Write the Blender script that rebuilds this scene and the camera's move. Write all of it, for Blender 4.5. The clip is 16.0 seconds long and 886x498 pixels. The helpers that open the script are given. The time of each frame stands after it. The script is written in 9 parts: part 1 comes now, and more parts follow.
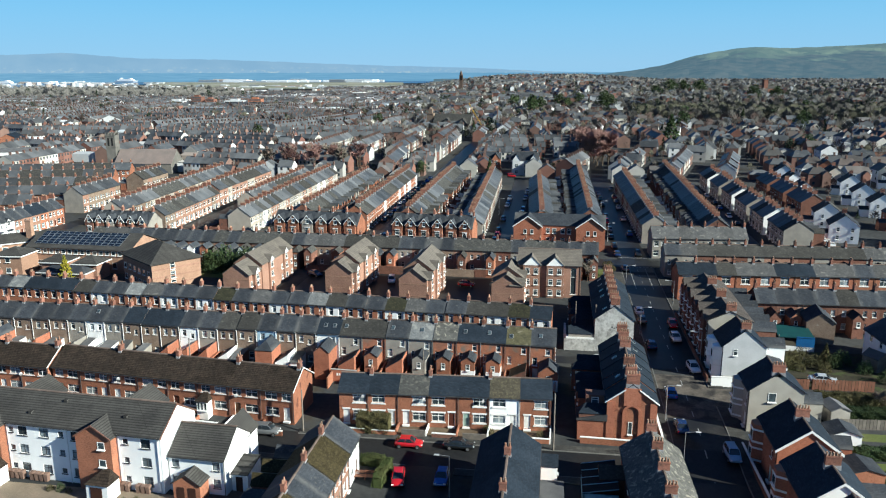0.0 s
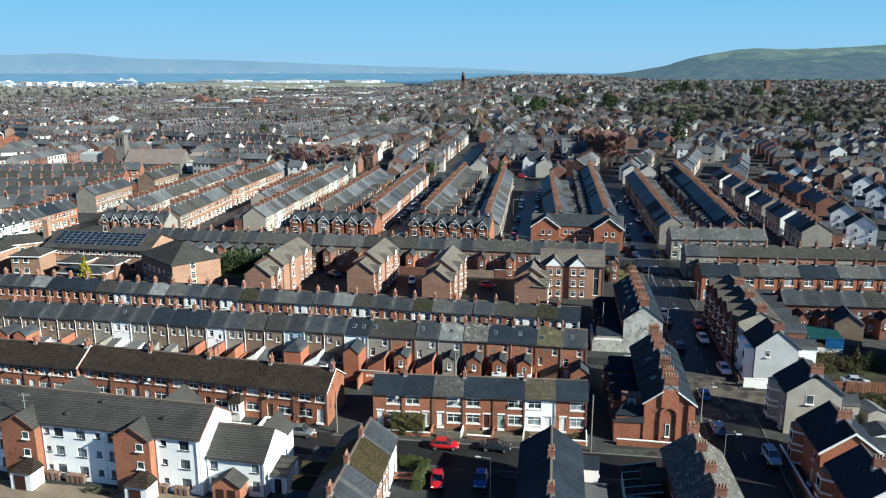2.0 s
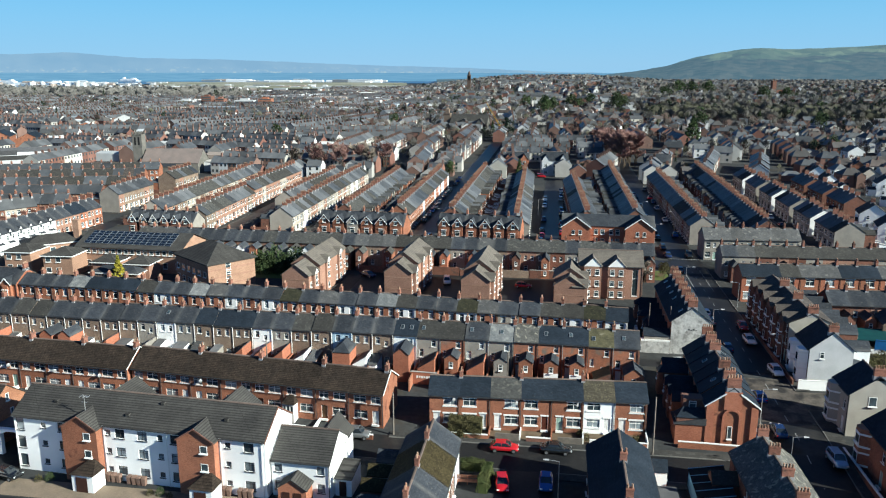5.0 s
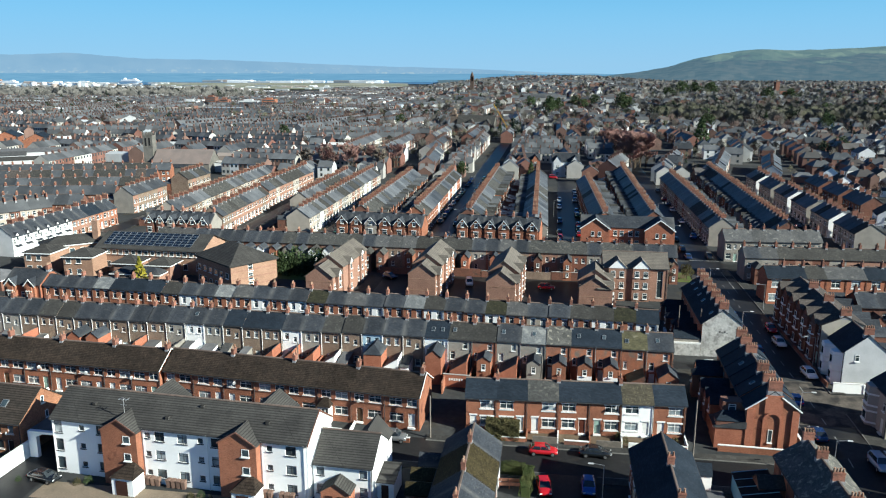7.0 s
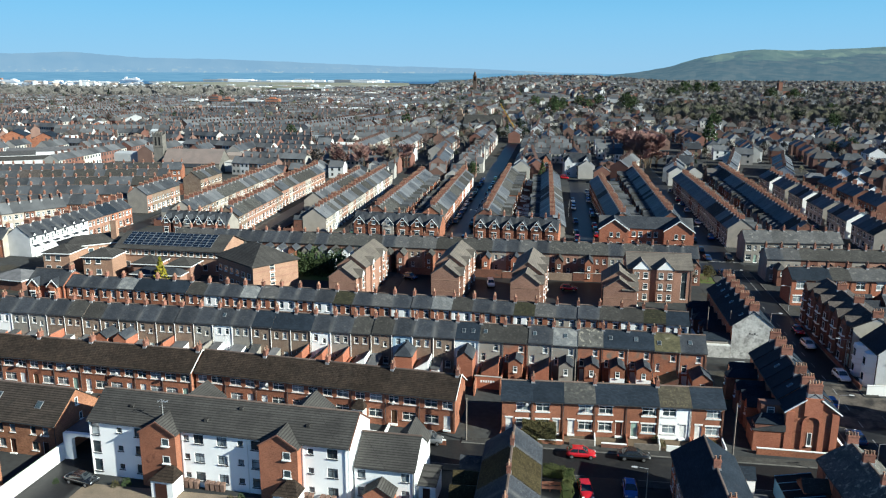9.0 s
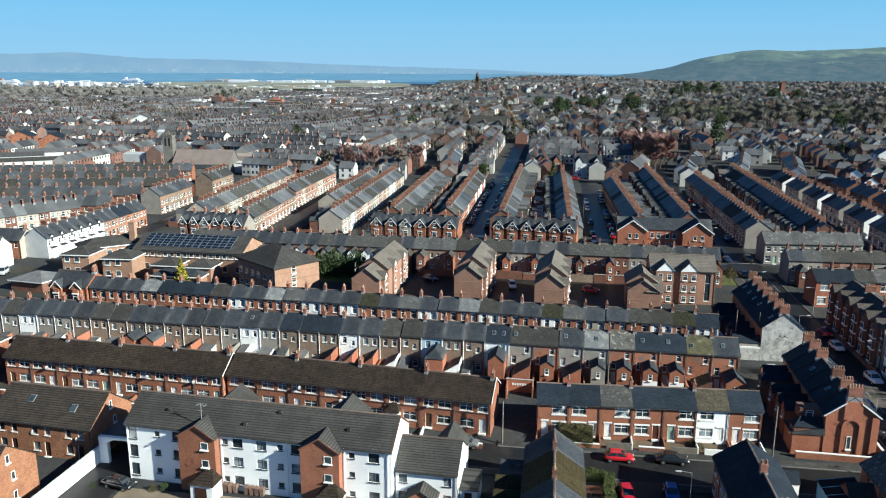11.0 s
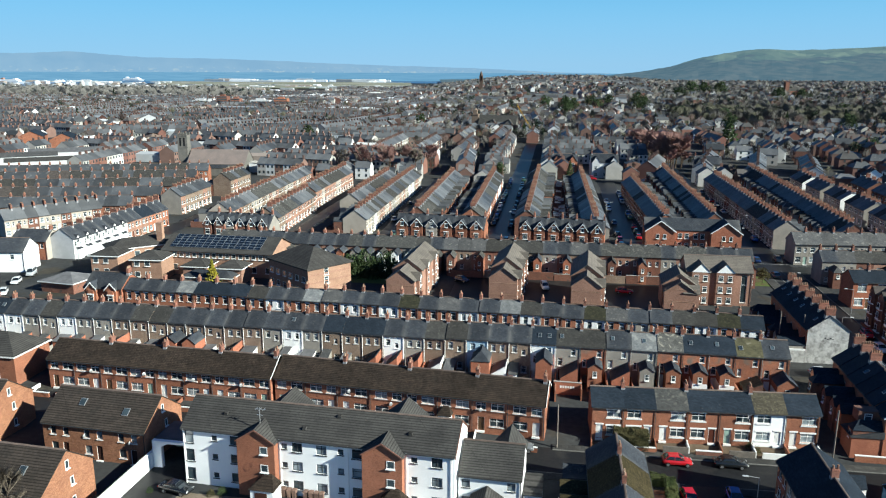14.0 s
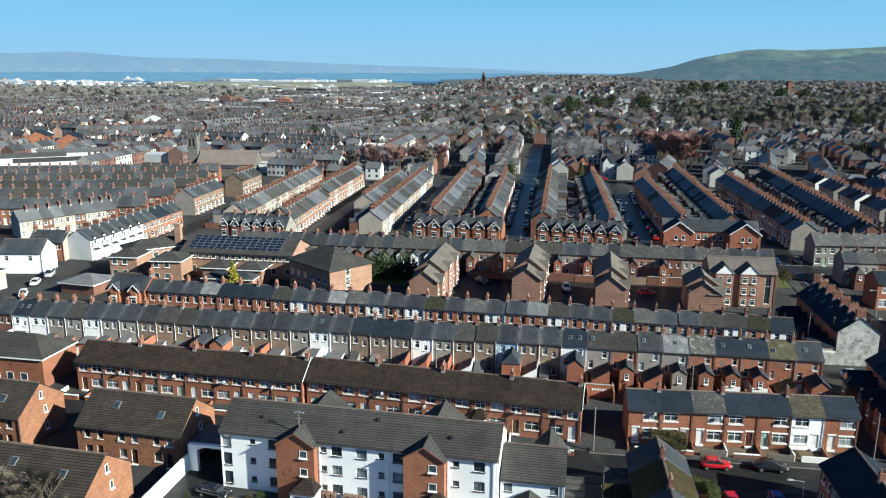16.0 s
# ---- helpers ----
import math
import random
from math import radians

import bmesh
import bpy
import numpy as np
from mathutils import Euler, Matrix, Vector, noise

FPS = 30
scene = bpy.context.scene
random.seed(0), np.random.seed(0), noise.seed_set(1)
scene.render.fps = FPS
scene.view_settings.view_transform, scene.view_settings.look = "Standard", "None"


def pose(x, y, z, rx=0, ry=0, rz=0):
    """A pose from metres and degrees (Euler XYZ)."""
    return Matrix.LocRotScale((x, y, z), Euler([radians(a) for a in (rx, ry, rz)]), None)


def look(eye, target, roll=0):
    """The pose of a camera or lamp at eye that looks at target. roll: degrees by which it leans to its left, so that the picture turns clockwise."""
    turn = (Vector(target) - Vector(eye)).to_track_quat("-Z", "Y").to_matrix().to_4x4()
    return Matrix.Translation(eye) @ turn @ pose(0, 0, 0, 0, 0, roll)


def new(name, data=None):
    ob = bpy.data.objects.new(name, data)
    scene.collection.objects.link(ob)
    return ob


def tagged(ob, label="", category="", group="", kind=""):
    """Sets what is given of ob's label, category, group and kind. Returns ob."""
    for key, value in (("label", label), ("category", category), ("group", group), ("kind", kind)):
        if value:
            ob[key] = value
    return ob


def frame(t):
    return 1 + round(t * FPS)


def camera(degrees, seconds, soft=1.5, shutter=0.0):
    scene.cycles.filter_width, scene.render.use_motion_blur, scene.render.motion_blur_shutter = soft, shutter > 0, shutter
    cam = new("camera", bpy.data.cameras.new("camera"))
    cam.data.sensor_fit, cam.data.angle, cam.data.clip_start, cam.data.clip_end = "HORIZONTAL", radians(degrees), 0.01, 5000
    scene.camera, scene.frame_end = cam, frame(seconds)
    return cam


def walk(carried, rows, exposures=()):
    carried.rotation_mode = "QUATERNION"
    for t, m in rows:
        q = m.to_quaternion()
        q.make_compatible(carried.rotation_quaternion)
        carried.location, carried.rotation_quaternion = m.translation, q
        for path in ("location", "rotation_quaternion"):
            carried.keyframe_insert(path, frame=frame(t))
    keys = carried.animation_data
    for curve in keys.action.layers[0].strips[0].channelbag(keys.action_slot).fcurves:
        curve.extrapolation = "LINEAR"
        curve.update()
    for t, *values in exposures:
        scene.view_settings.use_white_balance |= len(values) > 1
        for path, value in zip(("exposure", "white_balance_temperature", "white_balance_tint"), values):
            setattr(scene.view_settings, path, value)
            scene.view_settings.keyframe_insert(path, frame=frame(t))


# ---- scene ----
cam = camera(60.5, 16.0, soft=1.15)
PATH = [
    (0, (-0.093, 0.032, 51.906), (-0.378, 1.959, 51.452), -0.1),
    (0.5, (-1.38, -0.01, 51.869), (-1.662, 1.918, 51.415), -0.1),
    (1, (-2.695, -0.046, 51.829), (-2.976, 1.881, 51.375), -0.1),
    (1.5, (-4.031, -0.08, 51.787), (-4.313, 1.848, 51.334), -0.1),
    (2, (-5.383, -0.111, 51.747), (-5.665, 1.816, 51.295), -0.0),
    (2.5, (-6.745, -0.142, 51.71), (-7.028, 1.785, 51.258), -0.0),
    (3, (-8.114, -0.173, 51.677), (-8.396, 1.755, 51.225), 0.0),
    (3.5, (-9.486, -0.205, 51.65), (-9.769, 1.723, 51.198), 0.0),
    (4, (-10.857, -0.237, 51.63), (-11.141, 1.69, 51.177), 0.0),
    (6.5, (-17.64, -0.417, 51.629), (-17.926, 1.51, 51.177), 0.1),
    (7, (-18.976, -0.456, 51.647), (-19.261, 1.471, 51.196), 0.1),
    (7.5, (-20.304, -0.495, 51.671), (-20.589, 1.433, 51.219), 0.1),
    (8, (-21.624, -0.533, 51.698), (-21.909, 1.394, 51.245), 0.2),
    (8.5, (-22.939, -0.571, 51.728), (-23.224, 1.357, 51.276), 0.2),
    (9, (-24.247, -0.607, 51.761), (-24.531, 1.32, 51.309), 0.2),
    (11.5, (-30.728, -0.757, 51.929), (-31.011, 1.171, 51.478), 0.2),
    (12, (-32.017, -0.779, 51.959), (-32.301, 1.148, 51.507), 0.2),
    (12.5, (-33.306, -0.799, 51.987), (-33.59, 1.129, 51.534), 0.2),
    (13, (-34.595, -0.816, 52.013), (-34.878, 1.112, 51.561), 0.2),
    (13.5, (-35.882, -0.831, 52.038), (-36.165, 1.097, 51.585), 0.2),
    (14, (-37.169, -0.844, 52.061), (-37.451, 1.083, 51.608), 0.2),
    (14.5, (-38.454, -0.858, 52.084), (-38.735, 1.07, 51.631), 0.2),
    (15, (-39.736, -0.871, 52.108), (-40.016, 1.056, 51.654), 0.2),
    (15.5, (-41.013, -0.887, 52.134), (-41.292, 1.04, 51.68), 0.2),
    (16, (-42.282, -0.907, 52.165), (-42.563, 1.021, 51.712), 0.2),
]
walk(cam, [(t, look(eye, target, roll)) for t, eye, target, roll in PATH], [(0.0, 1.12, 6000, -1.5)])

# ---- sky and sun ----
SUN_EL, SUN_AZ = 26.0, -18.0
sunward = Vector((math.cos(radians(SUN_AZ)) * math.cos(radians(SUN_EL)), math.sin(radians(SUN_AZ)) * math.cos(radians(SUN_EL)), math.sin(radians(SUN_EL))))
world = bpy.data.worlds.new("sky")
scene.world = world
world.use_nodes = True
wn = world.node_tree.nodes
sky = wn.new("ShaderNodeTexSky")
sky.sky_type, sky.sun_disc = "NISHITA", False
sky.sun_elevation, sky.sun_rotation = radians(SUN_EL), radians(90 - SUN_AZ)
sky.altitude, sky.air_density, sky.dust_density, sky.ozone_density = 1200.0, 1.0, 0.8, 3.5
SKY_STRENGTH = 0.05
wn["Background"].inputs["Strength"].default_value = SKY_STRENGTH
tint = wn.new("ShaderNodeMix")
tint.data_type, tint.blend_type = "RGBA", "MULTIPLY"
tint.inputs[0].default_value, tint.inputs[7].default_value = 1.0, (0.38, 0.6, 0.87, 1.0)
world.node_tree.links.new(sky.outputs[0], tint.inputs[6])
# a pale veil of winter haze all round the horizon, thinning upwards
way = wn.new("ShaderNodeTexCoord")
way_xyz = wn.new("ShaderNodeSeparateXYZ")
world.node_tree.links.new(way.outputs["Generated"], way_xyz.inputs[0])
veil = wn.new("ShaderNodeMapRange")
veil.interpolation_type = "SMOOTHSTEP"
veil.inputs[1].default_value, veil.inputs[2].default_value, veil.inputs[3].default_value, veil.inputs[4].default_value = 0.05, 0.26, 0.92, 0.0
world.node_tree.links.new(way_xyz.outputs[2], veil.inputs[0])
rise_of_veil = wn.new("ShaderNodeMapRange")
rise_of_veil.inputs[1].default_value, rise_of_veil.inputs[2].default_value = 0.01, 0.11
world.node_tree.links.new(way_xyz.outputs[2], rise_of_veil.inputs[0])
haze = wn.new("ShaderNodeMix")
haze.data_type = "RGBA"
haze.inputs[6].default_value = tuple(v / SKY_STRENGTH for v in (0.172, 0.282, 0.4)) + (1.0,)
haze.inputs[7].default_value = tuple(v / SKY_STRENGTH for v in (0.106, 0.268, 0.42)) + (1.0,)
world.node_tree.links.new(rise_of_veil.outputs[0], haze.inputs[0])
air = wn.new("ShaderNodeMix")
air.data_type = "RGBA"
world.node_tree.links.new(veil.outputs[0], air.inputs[0])
world.node_tree.links.new(tint.outputs[2], air.inputs[6])
world.node_tree.links.new(haze.outputs[2], air.inputs[7])
world.node_tree.links.new(air.outputs[2], wn["Background"].inputs["Color"])
sun = new("sun", bpy.data.lights.new("sun", "SUN"))
sun.data.energy, sun.data.angle, sun.data.color = 5.0, radians(0.55), (1.0, 0.93, 0.82)
sun.matrix_world = look(sunward * 100, (0, 0, 0))

# ---- ground height ----
GROUND_Y = [-600, 94, 104, 125, 190, 240, 350, 500, 900, 1500]
GROUND_Z = [0, 0, 1.2, 2.0, 2.3, 2.9, 4.3, 5.5, 5.5, 0]


def ease(t):
    t = min(max(t, 0.0), 1.0)
    return t * t * (3 - 2 * t)


def rise_at(a):
    """How far the ground has risen at the foot of the hill, by bearing."""
    return 37.0 * ease((a + 0.24) / 0.2) * (1 - 0.36 * ease((a - 0.02) / 0.12))


def level(x, y):
    """Height of the ground: flat towards the harbour, rising gently towards the wooded hill."""
    z = float(np.interp(y, GROUND_Y, GROUND_Z))
    if y > 650:
        z += rise_at(x / y) * ease((y - 650) / 1500) * (1 - ease((y - 2350) / 500))
    return z


# ---- materials ----
def nodes_of(m):
    m.use_nodes = True
    return m.node_tree.nodes, m.node_tree.links


def rgb(c):
    return (c[0], c[1], c[2], 1.0)


def surface(name, c1, c2, scale=0.6, rough=0.85, fine=14.0, fine_amount=0.25, bump=0.0, spread=0.0, metal=0.0, palette=None, pattern=None, patch=None, island=False, spec=0.12, streak=None, relief=0.0):
    """Noise-varied paint, render, slate or brick. spread: brightness by object; palette: colours by object;
    pattern: (kind, width, height, joint, joint colour); patch: (colour, scale, threshold)."""
    m = bpy.data.materials.new(name)
    n, l = nodes_of(m)
    b = n["Principled BSDF"]
    geo = n.new("ShaderNodeNewGeometry")
    info = n.new("ShaderNodeObjectInfo")
    rnd = geo.outputs["Random Per Island"] if island else info.outputs["Random"]
    big = n.new("ShaderNodeTexNoise")
    big.inputs["Scale"].default_value, big.inputs["Detail"].default_value = scale, 5.0
    l.new(geo.outputs["Position"], big.inputs["Vector"])
    small = n.new("ShaderNodeTexNoise")
    small.inputs["Scale"].default_value, small.inputs["Detail"].default_value = fine, 3.0
    l.new(geo.outputs["Position"], small.inputs["Vector"])
    mix = n.new("ShaderNodeMix")
    mix.data_type = "RGBA"
    ramp = n.new("ShaderNodeMapRange")
    ramp.inputs[1].default_value, ramp.inputs[2].default_value = 0.35, 0.65
    l.new(big.outputs["Fac"], ramp.inputs[0])
    l.new(ramp.outputs[0], mix.inputs[0])
    mix.inputs[6].default_value, mix.inputs[7].default_value = rgb(c1), rgb(c2)
    col = mix.outputs[2]
    if palette:
        pr = n.new("ShaderNodeValToRGB")
        pr.color_ramp.interpolation = "CONSTANT"
        el = pr.color_ramp.elements
        while len(el) < len(palette):
            el.new(0.5)
        for k, c in enumerate(palette):
            el[k].position, el[k].color = k / len(palette), rgb(c)
        l.new(rnd, pr.inputs[0])
        pm = n.new("ShaderNodeMix")
        pm.data_type, pm.blend_type = "RGBA", "MULTIPLY"
        pm.inputs[0].default_value = 1.0
        l.new(col, pm.inputs[6])
        l.new(pr.outputs[0], pm.inputs[7])
        col = pm.outputs[2]
    if pattern:
        kind, bw, bh, joint, jc = pattern
        tc = n.new("ShaderNodeTexCoord")
        sep, com, add = n.new("ShaderNodeSeparateXYZ"), n.new("ShaderNodeCombineXYZ"), n.new("ShaderNodeMath")
        l.new(tc.outputs["Object"], sep.inputs[0])
        l.new(sep.outputs[0], add.inputs[0])
        if kind in ("wall", "slope", "tile"):
            l.new(sep.outputs[1], add.inputs[1])
        else:
            add.inputs[1].default_value = 0.0
        l.new(add.outputs[0], com.inputs[0])
        l.new(sep.outputs[1 if kind == "roof" else 2], com.inputs[1])
        br = n.new("ShaderNodeTexBrick")
        br.inputs["Scale"].default_value = 1.0
        br.offset = 0.0 if kind == "tile" else 0.5
        br.inputs["Brick Width"].default_value, br.inputs["Row Height"].default_value = bw, bh
        br.inputs["Mortar Size"].default_value, br.inputs["Mortar Smooth"].default_value = joint, 0.2
        lo, hi = (0.8, 1.15) if kind != "tile" else (0.88, 1.1)
        br.inputs["Color1"].default_value, br.inputs["Color2"].default_value = (lo, lo, lo, 1), (hi, hi, hi, 1)
        br.inputs["Mortar"].default_value = rgb(jc)
        l.new(com.outputs[0], br.inputs["Vector"])
        bm_ = n.new("ShaderNodeMix")
        bm_.data_type, bm_.blend_type = "RGBA", "MULTIPLY"
        bm_.inputs[0].default_value = 1.0
        l.new(col, bm_.inputs[6])
        l.new(br.outputs["Color"], bm_.inputs[7])
        col = bm_.outputs[2]
    if patch:
        pc, ps, pt, soft_edge = (*patch, 0.07)[:4]
        pn = n.new("ShaderNodeTexNoise")
        pn.inputs["Scale"].default_value, pn.inputs["Detail"].default_value = ps, 6.0
        l.new(geo.outputs["Position"], pn.inputs["Vector"])
        pr2 = n.new("ShaderNodeMapRange")
        pr2.inputs[1].default_value, pr2.inputs[2].default_value = pt, pt + soft_edge
        l.new(pn.outputs["Fac"], pr2.inputs[0])
        pmx = n.new("ShaderNodeMix")
        pmx.data_type = "RGBA"
        l.new(pr2.outputs[0], pmx.inputs[0])
        l.new(col, pmx.inputs[6])
        pmx.inputs[7].default_value = rgb(pc)
        col = pmx.outputs[2]
    if streak:
        # lime wash run down from the chimneys along the party lines
        sc = n.new("ShaderNodeTexCoord")
        ss = n.new("ShaderNodeSeparateXYZ")
        l.new(sc.outputs["Generated"], ss.inputs[0])
        dist = n.new("ShaderNodeMath")
        dist.operation = "PINGPONG"
        dist.inputs[1].default_value = 0.5
        l.new(ss.outputs[0], dist.inputs[0])
        sm = n.new("ShaderNodeMapRange")
        sm.inputs[1].default_value, sm.inputs[2].default_value, sm.inputs[3].default_value, sm.inputs[4].default_value = 0.0, 0.2, 1.0, 0.0
        l.new(dist.outputs[0], sm.inputs[0])
        sk = n.new("ShaderNodeMath")
        sk.operation = "MULTIPLY"
        l.new(sm.outputs[0], sk.inputs[0])
        l.new(ramp.outputs[0], sk.inputs[1])
        smx = n.new("ShaderNodeMix")
        smx.data_type = "RGBA"
        l.new(sk.outputs[0], smx.inputs[0])
        l.new(col, smx.inputs[6])
        smx.inputs[7].default_value = rgb(streak)
        col = smx.outputs[2]
    hsv = n.new("ShaderNodeHueSaturation")
    l.new(col, hsv.inputs["Color"])
    val = n.new("ShaderNodeMapRange")
    val.inputs[3].default_value, val.inputs[4].default_value = 1 - fine_amount, 1 + fine_amount
    l.new(small.outputs["Fac"], val.inputs[0])
    if spread:
        ob = n.new("ShaderNodeMapRange")
        ob.inputs[3].default_value, ob.inputs[4].default_value = 1 - spread, 1 + spread
        wn_ = n.new("ShaderNodeTexWhiteNoise")
        wn_.noise_dimensions = "1D"
        l.new(rnd, wn_.inputs["W"])
        l.new(wn_.outputs["Value"], ob.inputs[0])
        mul = n.new("ShaderNodeMath")
        mul.operation = "MULTIPLY"
        l.new(ob.outputs[0], mul.inputs[0])
        l.new(val.outputs[0], mul.inputs[1])
        l.new(mul.outputs[0], hsv.inputs["Value"])
    else:
        l.new(val.outputs[0], hsv.inputs["Value"])
    l.new(hsv.outputs[0], b.inputs["Base Color"])
    b.inputs["Roughness"].default_value, b.inputs["Metallic"].default_value = rough, metal
    b.inputs["Specular IOR Level"].default_value = spec
    if bump:
        bp = n.new("ShaderNodeBump")
        bp.inputs["Strength"].default_value, bp.inputs["Distance"].default_value = bump, 0.03
        l.new(small.outputs["Fac"], bp.inputs["Height"])
        l.new(bp.outputs[0], b.inputs["Normal"])
    return m


JOINT = (1.2, 1.38, 1.48)
BRICK = surface("red_brick", (0.31, 0.126, 0.075), (0.235, 0.099, 0.061), 0.35, 0.9, 9.0, 0.3, 0.25, 0.16, pattern=("wall", 0.225, 0.075, 0.008, JOINT), patch=((0.13, 0.055, 0.04), 0.5, 0.63))
BRICK_OLD = surface("old_brick", (0.19, 0.088, 0.062), (0.145, 0.07, 0.052), 0.5, 0.92, 9.0, 0.35, 0.25, 0.22, pattern=("wall", 0.225, 0.075, 0.008, JOINT), patch=((0.1, 0.07, 0.06), 0.6, 0.6))
BRICK_DIRTY = surface("stained_rear_brick", (0.33, 0.127, 0.072), (0.23, 0.105, 0.07), 0.6, 0.92, 9.0, 0.35, 0.25, 0.2, pattern=("wall", 0.225, 0.075, 0.008, JOINT), patch=((0.17, 0.135, 0.11), 0.55, 0.53, 0.15))
BRICK_TAN = surface("tan_brown_brick", (0.23, 0.17, 0.128), (0.18, 0.128, 0.098), 0.6, 0.92, 9.0, 0.3, 0.25, 0.15, pattern=("wall", 0.225, 0.075, 0.008, (1.2, 1.3, 1.35)), patch=((0.3, 0.26, 0.22), 1.0, 0.64))
BRICK_WARM = surface("warm_brown_brick", (0.284, 0.136, 0.078), (0.232, 0.108, 0.064), 0.5, 0.9, 5.0, 0.5, 0.3, 0.08, pattern=("wall", 0.45, 0.15, 0.014, (1.25, 1.4, 1.5)), patch=((0.24, 0.115, 0.078), 4.0, 0.6))
BRICK_ORANGE = surface("orange_brick", (0.33, 0.127, 0.077), (0.27, 0.102, 0.063), 0.4, 0.9, 9.0, 0.22, 0.2, 0.12, pattern=("wall", 0.225, 0.075, 0.008, JOINT))
BRICK_PINK = surface("pink_brown_brick", (0.3, 0.172, 0.126), (0.25, 0.142, 0.105), 0.4, 0.9, 9.0, 0.2, 0.2, 0.1, pattern=("wall", 0.225, 0.075, 0.008, (1.2, 1.3, 1.35)))
BRICK_BUFF = surface("buff_brick", (0.33, 0.205, 0.145), (0.28, 0.17, 0.12), 0.4, 0.9, 9.0, 0.2, 0.2, 0.1, pattern=("wall", 0.225, 0.075, 0.008, (1.15, 1.2, 1.2)))
RENDER_WHITE = surface("white_render", (0.85, 0.855, 0.85), (0.8, 0.805, 0.8), 0.4, 0.85, 6.0, 0.05, 0.1, 0.05)
RENDER_CREAM = surface("cream_render", (0.4, 0.355, 0.305), (0.33, 0.295, 0.255), 0.4, 0.85, 6.0, 0.08, 0.1, 0.1)
RENDER_GREY = surface("grey_pebbledash", (0.29, 0.268, 0.237), (0.235, 0.218, 0.196), 0.5, 0.93, 20.0, 0.2, 0.4, 0.12)
RENDER_BLUE = surface("pale_blue_painted_render", (0.4, 0.53, 0.63), (0.34, 0.46, 0.56), 0.4, 0.85, 6.0, 0.08, 0.1, 0.03)
RENDER_STAINED = surface("stained_cement_render", (0.36, 0.355, 0.34), (0.5, 0.49, 0.47), 0.9, 0.92, 2.5, 0.4, 0.3, 0.0, patch=((0.22, 0.215, 0.205), 1.1, 0.5, 0.2))
TRIM_WHITE = surface("white_paint", (0.8, 0.8, 0.78), (0.74, 0.74, 0.72), 1.0, 0.55, 8.0, 0.05, 0.0, 0.03)
TRIM_DARK = surface("dark_gutter_paint", (0.04, 0.04, 0.045), (0.06, 0.06, 0.06), 1.0, 0.5, 8.0, 0.1)
RENDER_PALE = surface("pale_grey_render", (0.5, 0.51, 0.52), (0.43, 0.44, 0.45), 0.5, 0.9, 6.0, 0.1, 0.15, 0.05)
RENDER_BUFF = surface("buff_grey_render", (0.38, 0.355, 0.31), (0.32, 0.3, 0.262), 0.5, 0.92, 9.0, 0.15, 0.2, 0.05)
STONE_DARK = surface("sooty_brown_stone", (0.105, 0.075, 0.06), (0.08, 0.06, 0.05), 0.4, 0.9, 5.0, 0.25, 0.4, 0.1)
STONE = surface("grey_stone", (0.16, 0.15, 0.135), (0.115, 0.11, 0.1), 0.4, 0.9, 5.0, 0.25, 0.4, 0.1)
SLATE = surface("blue_grey_slate", (0.05, 0.055, 0.064), (0.037, 0.042, 0.051), 0.45, 0.75, 7.0, 0.22, 0.15, 0.22, pattern=("slope", 0.3, 0.125, 0.006, (0.6, 0.6, 0.6)), patch=((0.075, 0.075, 0.075), 2.2, 0.62), spec=0.05, streak=(0.1, 0.1, 0.1))
SLATE_BLUE = surface("dark_blue_slate", (0.025, 0.033, 0.045), (0.019, 0.026, 0.036), 0.45, 0.72, 7.0, 0.18, 0.15, 0.12, pattern=("slope", 0.3, 0.125, 0.006, (0.6, 0.6, 0.6)), patch=((0.055, 0.057, 0.06), 3.0, 0.66), spec=0.05)
SLATE_DULL = surface("dull_brown_grey_slate", (0.06, 0.058, 0.054), (0.047, 0.046, 0.044), 0.5, 0.8, 7.0, 0.25, 0.2, 0.18, pattern=("slope", 0.3, 0.125, 0.006, (0.6, 0.6, 0.6)), patch=((0.085, 0.082, 0.072), 2.4, 0.6), spec=0.05)
SLATE_WORN = surface("worn_brown_slate", (0.085, 0.074, 0.068), (0.066, 0.058, 0.054), 0.6, 0.85, 7.0, 0.3, 0.2, 0.15, pattern=("slope", 0.3, 0.125, 0.006, (0.6, 0.6, 0.6)), patch=((0.115, 0.1, 0.09), 2.2, 0.58), spec=0.05)
SLATE_PATCHED = surface("patched_lichen_slate", (0.075, 0.075, 0.072), (0.06, 0.06, 0.058), 0.7, 0.85, 7.0, 0.3, 0.2, 0.1, pattern=("slope", 0.3, 0.125, 0.006, (0.6, 0.6, 0.6)), patch=((0.118, 0.113, 0.1), 1.4, 0.55, 0.12), spec=0.05)
SLATE_MOSS = surface("mossy_slate", (0.068, 0.06, 0.044), (0.052, 0.047, 0.036), 1.2, 0.9, 6.0, 0.35, 0.3, 0.15, pattern=("slope", 0.3, 0.125, 0.006, (0.6, 0.6, 0.6)), patch=((0.095, 0.083, 0.056), 4.0, 0.56), spec=0.05)
SLATE_OLIVE = surface("olive_moss_slate", (0.05, 0.041, 0.021), (0.038, 0.031, 0.018), 1.2, 0.92, 6.0, 0.35, 0.3, 0.12, pattern=("slope", 0.3, 0.125, 0.006, (0.6, 0.6, 0.6)), patch=((0.068, 0.056, 0.03), 4.0, 0.56), spec=0.05)
